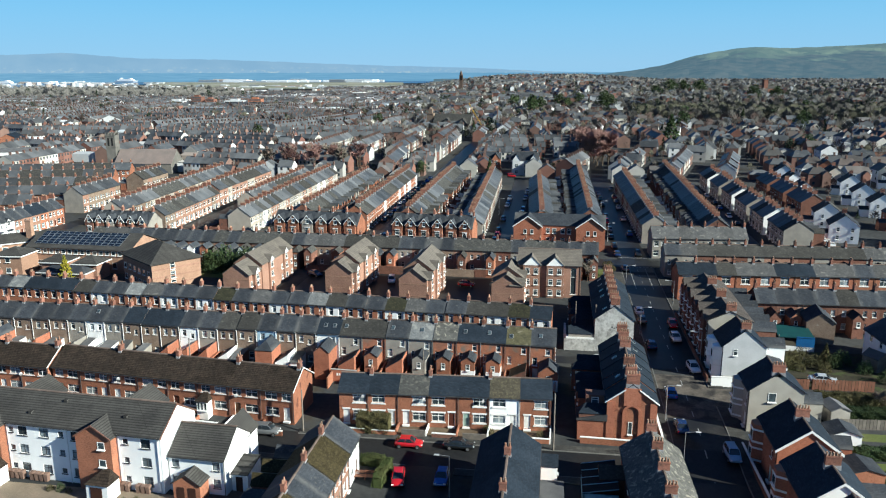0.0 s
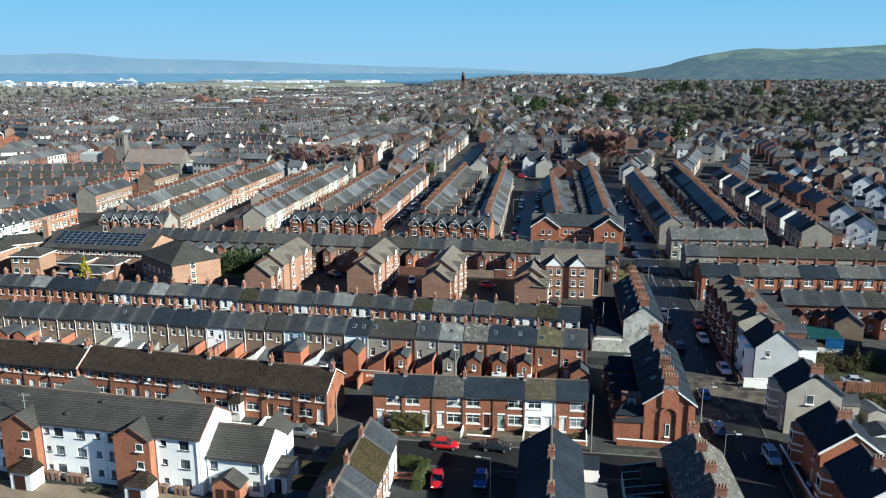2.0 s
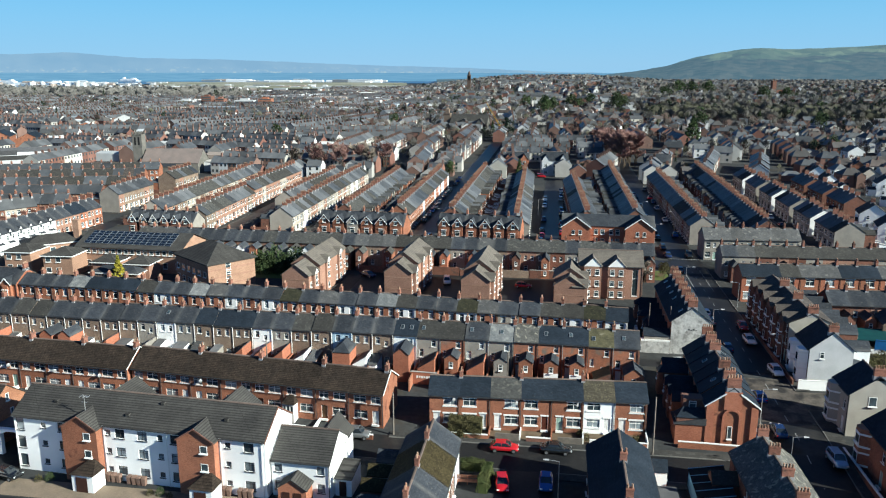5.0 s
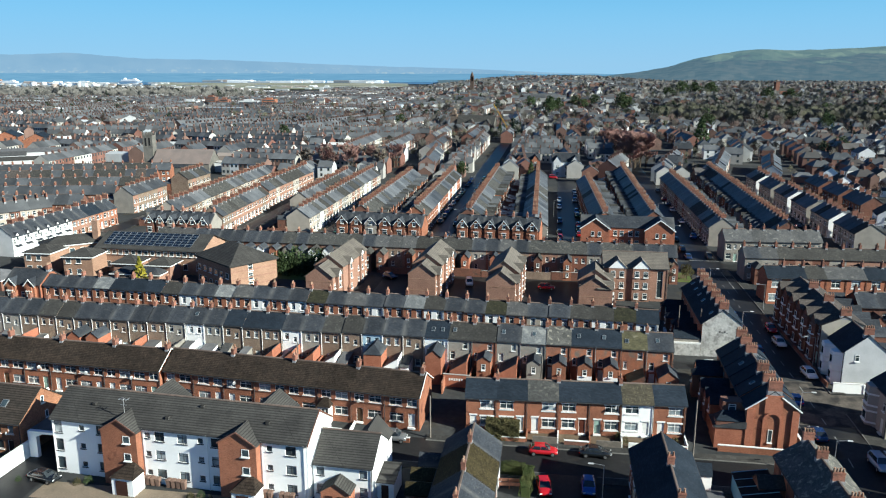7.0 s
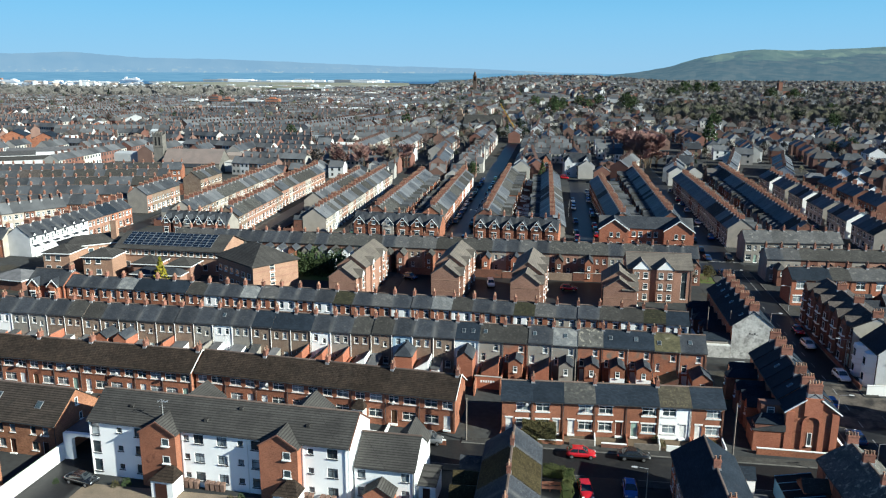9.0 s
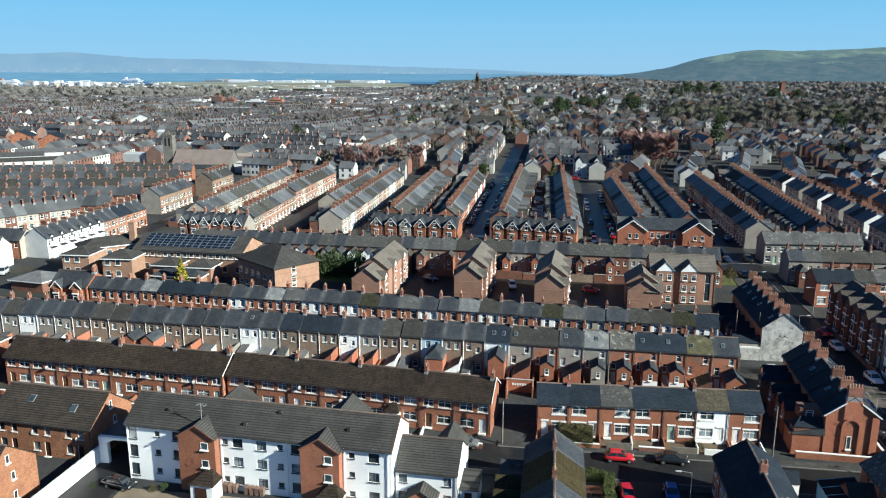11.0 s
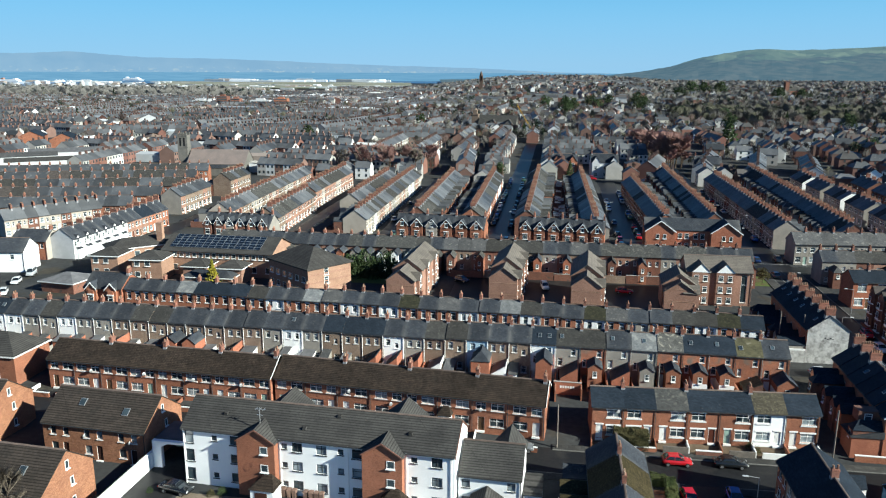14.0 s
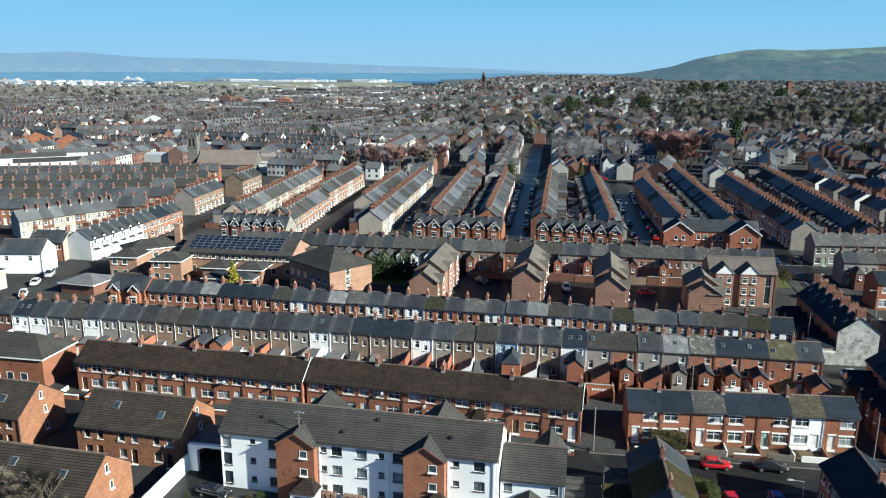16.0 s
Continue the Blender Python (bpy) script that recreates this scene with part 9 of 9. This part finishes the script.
for nm, x0, y0, x1, y1, mt, lf, lab in (("forecourt", -89.0, 60, -83.2, 86, ASPHALT, 0.03, "dark asphalt drive of the apartment yard"), ("forecourt", -83.2, 60, -38, 76.2, ASPHALT, 0.03, "dark asphalt drive of the apartment yard"), ("planting_bed", -82.6, 76.4, -39, 80.3, GRAVEL, 0.06, "pale gravel and soil planting bed"),
                                   ("front_gardens", -30.6, 98.9, 0.4, 102.4, SOIL, 0.08, "paved and soil front gardens"), ("flats_car_park", -60.0, 150.5, -6, 184.5, ASPHALT, 0.03, "dark asphalt car park among flats"), ("verge", 11, 157.5, 15.2, 180, YARD, 0.04, "concrete yard behind a terrace"), ("garden_soil", 38.2, 109.0, 64, 116.6, DARK_SOIL, 0.03, "dark garden soil with leaf litter"), ("garden_soil", 38.2, 122.2, 64, 139.0, DARK_SOIL, 0.03, "dark garden soil with leaf litter"), ("back_lane", 37.6, 117.2, 64, 121.0, ASPHALT, 0.03, "narrow dark lane along a fence")):
    b = MB()
    ny = max(1, int((y1 - y0) / 3))
    for j in range(ny):
        ya, yb = y0 + (y1 - y0) * j / ny, y0 + (y1 - y0) * (j + 1) / ny
        b.poly([(x0, ya, level(0, ya) + lf), (x1, ya, level(0, ya) + lf), (x1, yb, level(0, yb) + lf), (x0, yb, level(0, yb) + lf)])
    tagged(piece(nm, b.mesh(nm, mt)), lab, "ground", kind="structure")


def board_fence(x0, y0, x1, y1, h, mat, label):
    L = math.hypot(x1 - x0, y1 - y0)
    t = thing("fence", at((x0 + x1) / 2, (y0 + y1) / 2, 0, math.degrees(math.atan2(y1 - y0, x1 - x0))), label, "fence")
    n = max(2, int(L / 0.5))
    def board():
        b = MB()
        b.box(-0.22, -0.02, -0.1, 0.22, 0.02, h)
        return b.mesh("board", mat)
    me = cached(("board", h, mat.name), board)
    for k in range(n):
        piece("board", me, t, pose(-L / 2 + (k + 0.5) * L / n, 0.012 * (k % 2), 0.015 * (k * 7 % 3)))
    for k in range(int(L / 2.4) + 1):
        body_part("post", t, mat, lambda b: b.box(-L / 2 + 2.4 * k - 0.06, 0.03, -0.3, -L / 2 + 2.4 * k + 0.06, 0.14, h + 0.08))


board_fence(36.6, 121.6, 41.6, 121.7, 1.7, WOOD_FENCE, "red-brown boarded garden fence")
board_fence(42.0, 121.7, 51.5, 121.9, 1.8, WOOD_FENCE, "red-brown boarded garden fence")
board_fence(42.0, 108.6, 50.0, 109.2, 1.6, WOOD_GREY, "weathered grey boarded fence")

# sheds and extensions east of the main street
def shed(x, y, turn, w, d, h, rise, wall, roof, label, name="shed"):
    t = thing(name, at(x, y, 0, turn), label, "shed")
    wing_block(t, -w / 2, w / 2, -d / 2, d / 2, h, rise, wall, roof, axis="y", o=0.15, name="shed_wall")
    return t


shed(50.2, 146.5, -6, 5.0, 6.0, 4.2, 1.8, BRICK_TAN, SLATE, "brown brick workshop with a slate roof", "workshop")
t = thing("yard_shelter", at(44.6, 141.5, 0, -4), "teal sheet roof over a blue tarpaulin store", "shelter")
body_part("roof", t, TEAL, lambda b: b.prism([(-2.5, 2.5), (-2.5, 2.62), (3.4, 3.0), (3.4, 2.88)], -3.1, 3.1))
body_part("blue_side", t, BLUE_SHEET, lambda b: b.box(0.0, -2.5, 0.6, 3.1, -2.42, 2.8))
body_part("base_wall", t, RENDER_WHITE, lambda b: b.box(-3.1, -2.5, -0.6, 3.1, -2.3, 0.9))
for sx in (-3.0, 3.0):
    for sy in (-2.4, 3.4):
        body_part("post", t, WOOD_GREY, lambda b: b.tube(sx, sy, -0.4, 3.0, 0.08, n=6))
shed(41.8, 111.0, 10, 2.8, 3.4, 2.4, 0.6, RENDER_GREY, FELT, "small grey garden shed with felt roof")
shed(40.2, 103.4, 0, 4.0, 3.6, 2.6, 0.7, RENDER_WHITE, SLATE, "white rear extension with dark roof and rooflight", "extension")
shed(39.6, 94.6, 4, 4.2, 4.0, 2.9, 0.6, BRICK, SLATE, "brick rear extension with slate roof and rooflight", "extension")
shed(55.4, 132.0, 30, 3.0, 3.0, 2.4, 0.9, WOOD_GREY, FELT, "grey timber garden shed")
house(pose(59.6, 140.0, level(0, 130), 0, 0, -86), 11.5, 7.0, 4.8, 2.2, wall=RENDER_WHITE, gable=BRICK_OLD, roof=SLATE, front=[("w", x, z, 1.1, 1.3) for x in (2.5, 6, 9.5) for z in (0.8, 3.1)], verge=(0.1, 0.1), label="white rendered house with brick base", name="white_house")
# glasshouse lean-to beside the near lane
t = thing("conservatory", at(6.6, 87.6, 0, 0), "dark glazed lean-to with pale blue frame", "conservatory")
body_part("outer_wall", t, BLUE_DOOR, lambda b: (b.box(-2.1, -3.6, -0.3, -1.9, 3.6, 2.4), b.box(-2.1, 3.4, -0.3, 2.1, 3.6, 2.4), b.box(-2.1, -3.6, -0.3, 2.1, -3.4, 2.4)))
body_part("roof", t, NEAR_BLACK, lambda b: b.prism([(-2.2, 2.45), (-2.2, 2.52), (2.1, 3.3), (2.1, 3.2)][::-1], -3.7, 3.7, "y"))
for k in range(5):
    body_part("glazing_bar", t, BLUE_DOOR, lambda b: b.prism([(-2.2, 2.53), (-2.2, 2.58), (2.1, 3.38), (2.1, 3.31)][::-1], -3.7 + 1.8 * k, -3.62 + 1.8 * k, "y"))
t = thing("extension", at(0.9, 83.5, 0, 0), "flat white rear extension", "extension")
body_part("outer_wall", t, RENDER_WHITE, lambda b: b.box(-1.8, -3.2, -0.5, 1.2, 2.2, 2.7))
body_part("roof", t, FELT, lambda b: b.box(-1.9, -3.3, 2.71, 1.3, 2.3, 2.85))

# bins along the apartment front
BIN = surface("wheelie_bin", (0.2, 0.13, 0.1), (0.16, 0.105, 0.085), 1.0, 0.6, 6.0, 0.1)
def bin_mesh():
    b = MB()
    loft(b, [[(-0.22, -0.24, 0), (0.22, -0.24, 0), (0.22, 0.24, 0), (-0.22, 0.24, 0)], [(-0.28, -0.32, 1.0), (0.28, -0.32, 1.0), (0.28, 0.32, 1.0), (-0.28, 0.32, 1.0)]])
    loft(b, [[(-0.3, -0.36, 1.0), (0.3, -0.36, 1.0), (0.3, 0.36, 1.0), (-0.3, 0.36, 1.0)], [(-0.25, -0.3, 1.1), (0.25, -0.3, 1.1), (0.25, 0.33, 1.12), (-0.25, 0.33, 1.12)]])
    return b.mesh("bin", BIN)
bm_ = bin_mesh()
for k, x in enumerate((-70.0, -69.3, -68.6, -67.9, -66.4, -65.7, -65.0, -64.3, -53.2, -52.5, -51.0, -50.3, -49.6)):
    tagged(piece("wheelie_bin", bm_, None, pose(x, 81.5 - (x + 70) * 0.063, 0.05, 0, 0, -4 + 3 * (k % 3))), "pale brown wheelie bin against a white wall", "bin", "bins")

# satellite dishes on the brick fronts
def dish(x, y, z, turn):
    def make():
        b = MB()
        n = 10
        for j in range(3):
            r0, r1 = 0.3 * j / 3, 0.3 * (j + 1) / 3
            for i in range(n):
                a0, a1 = 6.2832 * i / n, 6.2832 * (i + 1) / n
                P = lambda r, a: (r * math.cos(a), -0.15 + 0.5 * r * r, r * math.sin(a))
                b.poly([P(r0, a0), P(r1, a0), P(r1, a1), P(r0, a1)] if j else [P(0, a0), P(r1, a0), P(r1, a1)])
        b.rod((0, 0.05, -0.1), (0, 0.3, -0.2), 0.025)
        b.rod((0, -0.1, -0.35), (0, -0.5, 0.0), 0.015)
        return b.mesh("satellite_dish", METAL_GREY)
    tagged(piece("satellite_dish", cached("dish", make), None, pose(x, y, z, 0, 0, turn)), "grey satellite dish fixed to a house front", "dish", "dishes")


for k, (x, y, z) in enumerate(((-27.0, 100.9, 5.6), (-18.0, 101.2, 5.5), (-9.4, 101.6, 5.6), (-60.0, 101.8, 4.0), (-66.5, 102.3, 5.4), (-84.0, 103.2, 4.8), (-92.0, 103.6, 5.0), (-100.6, 104.2, 5.2), (-110.0, 104.6, 5.0), (-46.5, 100.6, 4.6), (-99.5, 86.6, 3.4), (-92.5, 86.0, 3.2), (-104.8, 87.0, 4.0))):
    dish(x, y, z, 40 + 10 * (k % 3))

# ---- road markings ----
def mark(pts, name="road_marking"):
    b = MB()
    for x0, y0, x1, y1 in pts:
        b.poly([(x0, y0, level(0, y0) + 0.045), (x1, y0, level(0, y0) + 0.045), (x1, y1, level(0, y1) + 0.045), (x0, y1, level(0, y1) + 0.045)])
    tagged(piece(name, b.mesh(name, ROADPAINT)), "worn white road marking", "marking", kind="structure")


for k in range(26):
    if not 20 < 60 + 5.5 * k < 40:
        mark([(21.6, 60 + 5.5 * k, 21.75, 62 + 5.5 * k)])
mark([(17.9 + 0.9 * k, 196.2, 18.4 + 0.9 * k, 196.6) for k in range(9)])
mark([(17.6, 206.0 + 0.0, 25.4, 206.3)])
mark([(-34 + 2.6 * k, 94.8, -32.6 + 2.6 * k, 94.95) for k in range(4)])
mark([(19.6, 176, 19.75, 195), (23.6, 176, 23.75, 195)])

# ---- landmarks ----
# church with a square tower
NAVE_TILE = surface("pinkish_grey_tile", (0.2, 0.16, 0.145), (0.16, 0.135, 0.125), 0.3, 0.9, 3.0, 0.2)
ch = thing("church", pose(-214.5, 346.0, level(0, 346), 0, 0, 6), "grey stone church with square tower and broad slate roof", "church")
tw = body_part("tower", ch, STONE, lambda b: (b.box(-2.3, -2.3, -1, 2.3, 2.3, 18.0), b.box(-2.45, -2.45, 12.0, 2.45, 2.45, 12.4), b.box(-2.45, -2.45, 17.6, 2.45, 2.45, 18.0)))
for sx in (-2.0, -0.7, 0.7, 2.0):
    for sy in (-2.1, 2.1):
        body_part("battlement", tw, STONE, lambda b: b.box(sx - 0.35, sy - 0.3, 18.01, sx + 0.35, sy + 0.3, 19.2))
for sx in (-0.9, 0.9):
    body_part("louvre", tw, NEAR_BLACK, lambda b: b.box(sx - 0.4, -2.38, 12.9, sx + 0.4, -2.304, 16.8))
wing_block(ch, 3.4, 31.0, -7.0, 9.0, 5.0, 6.0, STONE, NAVE_TILE, axis="x", o=0.3, name="nave")
wing_block(ch, 3.2, 24.0, -11.0, -7.0, 3.6, 1.2, STONE, SLATE, axis="x", o=0.2, name="aisle")
# slender clock tower on the skyline
ct = thing("clock_tower", pose(-174, 1405, level(-174, 1405)), "tall slender stone clock tower on the skyline", "tower")
def tower_shaft(b):
    b.box(-3.0, -3.0, -2, 3.0, 3.0, 24)
    b.box(-3.3, -3.3, 24, 3.3, 3.3, 25)
    for sx in (-2.4, 2.4):
        for sy in (-2.4, 2.4):
            b.box(sx - 0.7, sy - 0.7, 25.01, sx + 0.7, sy + 0.7, 33)
    b.box(-3.3, -3.3, 33.01, 3.3, 3.3, 34)
body_part("shaft", ct, STONE_DARK, tower_shaft)
# black core painted in for the shade between the corner piers
body_part("belfry", ct, NEAR_BLACK, lambda b: b.box(-1.6, -1.6, 25.02, 1.6, 1.6, 33))
body_part("spire", ct, STONE_DARK, lambda b: (b.tube(0, 0, 34.01, 38, 2.9, 2.2, 8), b.tube(0, 0, 38.01, 42, 2.2, 0.3, 8)))
# brick church tower on the wooded rise
bt = thing("church_tower", pose(362, 1440, level(362, 1440), 0, 0, 15), "red sandstone church tower among trees", "church")
tower = body_part("tower", bt, BRICK_OLD, lambda b: (b.box(-3.6, -3.6, -2, 3.6, 3.6, 23), b.box(-3.9, -3.9, 23, 3.9, 3.9, 24)))
for sx in (-3.2, 3.2):
    for sy in (-3.2, 3.2):
        body_part("pinnacle", tower, BRICK_OLD, lambda b: b.tube(sx, sy, 24.01, 27.5, 0.7, 0.1, 4))
body_part("nave", bt, BRICK_OLD, lambda b: gable_body(b, 3.7, 22, -5, 5, 9, 5, "x"))
body_part("nave_roof", bt, SLATE_DULL, lambda b: gable_roof_over(b, 3.7, 22, -5, 5, 9, 5, 0.3))
# broad stone church with a low tower, among the houses north of the streets
sc = thing("church", pose(-102, 622, level(-102, 622), 0, 0, -6), "brown stone church with a square tower and wide grey roof", "church")
body_part("tower", sc, BRICK_TAN, lambda b: (b.box(-2.6, -2.6, -1, 2.6, 2.6, 13), b.box(-2.9, -2.9, 13, 2.9, 2.9, 13.7), b.box(-1.6, -1.6, 13.71, 1.6, 1.6, 17), b.tube(0, 0, 17.01, 18.6, 1.8, 0.3, 8)))
wing_block(sc, 4.0, 34.0, -7.0, 7.0, 6.0, 7.0, STONE, SLATE_DULL, axis="x", o=0.4, name="nave")
for x0 in (12.0, 25.0):
    wing_block(sc, x0, x0 + 8.0, -10.5, 0.0, 5.5, 5.0, STONE, SLATE_DULL, axis="y", o=0.3, name="transept")
# red brick and glass blocks on the western plain
for x, y, w, d, h, wl, lab in ((-487, 1000, 14, 14, 15, BRICK_OLD, "tall red-brown brick apartment block"), (-469, 1002, 12, 14, 12, BRICK_OLD, "red-brown brick apartment block"), (-520, 1004, 22, 14, 9, RENDER_PALE, "pale grey office block with glazed bands"), (-435, 1004, 26, 14, 10, RENDER_PALE, "pale grey office block with glazed bands"), (-408, 1010, 18, 14, 12, BRICK, "red brick office block")):
    t = thing("office_block", pose(x, y, level(x, y), 0, 0, 6), lab, "building")
    body_part("wall", t, wl, lambda b: (b.box(-w / 2, -d / 2, -1, w / 2, d / 2, h), b.box(-w * 0.25, -d * 0.25, h, w * 0.2, d * 0.25, h + 2.2)))
    for k in range(int(h / 3)):
        body_part("window_band", t, GLASSY, lambda b: b.box(-w / 2 + 1, -d / 2 - 0.06, 1.0 + 3 * k, w / 2 - 1, -d / 2 - 0.004, 2.4 + 3 * k))
# yellow tower crane jib
cn = thing("crane", pose(-56, 585, level(0, 585)), "yellow mobile crane with raised lattice jib", "crane")
CRANE_PAINT = surface("yellow_crane_paint", (0.55, 0.33, 0.04), (0.48, 0.28, 0.04), 1.0, 0.5)
body_part("carrier", cn, CRANE_PAINT, lambda b: b.box(-3, -1.4, 0.2, 4, 1.4, 3.0))
def jib(b):
    p, q = Vector((2, 0, 2.5)), Vector((-11, 5, 23))
    for o in ((0, 0, 0.6), (0.5, 0, -0.4), (-0.5, 0, -0.4)):
        b.rod(p + Vector(o), q + Vector(o) * 0.5, 0.16, 0.12, 4)
    for k in range(14):
        a, c = p.lerp(q, k / 14), p.lerp(q, (k + 1) / 14)
        b.rod(a + Vector((0.5, 0, -0.4)), c + Vector((-0.5, 0, -0.4)), 0.08, 0.08, 3)
        b.rod(a + Vector((-0.5, 0, -0.4)), c + Vector((0, 0, 0.6)), 0.08, 0.08, 3)
body_part("jib", cn, CRANE_PAINT, jib)
# white villas at the head of the central streets
def big_house(x, y, turn, w, d, eave, rise, wall, label, gab=2):
    h = house(pose(x, y, level(x, y), 0, 0, turn), w, d, eave, rise, wall=wall, roof=SLATE, front=[("w", round(w * k, 2), z, 1.1, 1.6) for k in (0.2, 0.5, 0.8) for z in (0.9, 3.9)], verge=(0.2, 0.2), chimney=(0.5, w - 0.5), label=label, name="villa", far=True)
    for k in range(gab):
        x0 = 0.4 + k * (w - 4.4)
        g = wing_block(h, x0, x0 + 3.6, -d / 2 - 1.0, 0, eave, 2.6, wall, SLATE, axis="y", name="front_gable")
        for z in (0.9, 3.9):
            stick_window(g, x0 + 1.8, -d / 2 - 1.0, z, 1.4, 1.7, style="std")
    return h


big_house(-20.5, 362, 3, 12.5, 9, 7.4, 3.4, RENDER_PALE, "large white double-gabled villa")
big_house(-38.5, 372, 3, 12, 8, 6.4, 3.0, BRICK, "brick and white double-gabled villa")
big_house(28, 372, -4, 12, 9, 6.4, 3.2, RENDER_CREAM, "cream rendered villa with front gable", 1)
sem = random.Random(31)
for k, (x, y) in enumerate(SEMI_SPOTS):
    wl = [RENDER_WHITE, RENDER_WHITE, RENDER_CREAM, BRICK, RENDER_WHITE][k % 5]
    h = house(pose(x, y, level(x, y), 0, 0, 84 + sem.uniform(-8, 8)), 9.0, 8.0, 5.2, 3.0, wall=wl, roof=[SLATE, TILE_GREY, SLATE][k % 3], front=[("w", q, z, 1.4, 1.3) for q in (2.0, 7.0) for z in (0.9, 3.3)], back=[("w", q, 3.3, 1.0, 1.2) for q in (2.2, 6.8)], verge=(0.2, 0.2), chimney=(4.5,), far=True, name="semi_detached_house",
              label="{} semi-detached house with dark roof".format("white rendered" if wl is RENDER_WHITE else "cream" if wl is RENDER_CREAM else "brick"), group="semi-detached houses", gutter=None)
    return_wing(h, 1.0, 4.0, 4.0, 7.0, 2.6, 1.0, wl, SLATE, win=False)
    for q in (-2.2, 1.6):
        for z in (1.0, 3.4):
            piece("window", window_far_mesh(0.9, 1.2, "std", GLASSY), h, pose(-0.05, q, z, 0, 0, -90))
# two white ferries in the harbour
SHIP = surface("white_ship_paint", (0.82, 0.83, 0.84), (0.75, 0.76, 0.78), 0.02, 0.5)
for x, y, L in ((-2245, 2880, 118), (-2235, 3790, 112)):
    t = thing("ferry", pose(x, y, 1.6, 0, 0, -8) @ Matrix.Diagonal((1.15, 1.0, 0.72, 1)), "large white ferry moored in the harbour", "ship")
    body_part("hull", t, SHIP, lambda b: loft(b, [[(-L / 2, -9, 0), (L / 2 - 20, -9, 0), (L / 2, 0, 0), (L / 2 - 20, 9, 0), (-L / 2, 9, 0)], [(-L / 2 - 2, -11, 12), (L / 2 - 12, -11, 12), (L / 2 + 9, 0, 13), (L / 2 - 12, 11, 12), (-L / 2 - 2, 11, 12)]]))
    body_part("superstructure", t, SHIP, lambda b: (b.box(-L * 0.4, -9, 12, L * 0.36, 9, 19), b.box(-L * 0.3, -8, 19, L * 0.3, 8, 23), b.box(L * 0.16, -7, 23, L * 0.26, 7, 28)))
    body_part("funnel", t, BRICK_PINK if y < 3000 else SHIP, lambda b: b.prism([(-L * 0.3, 23), (-L * 0.3, 32), (-L * 0.22, 32), (-L * 0.2, 23)][::-1], -4, 4, "y"))
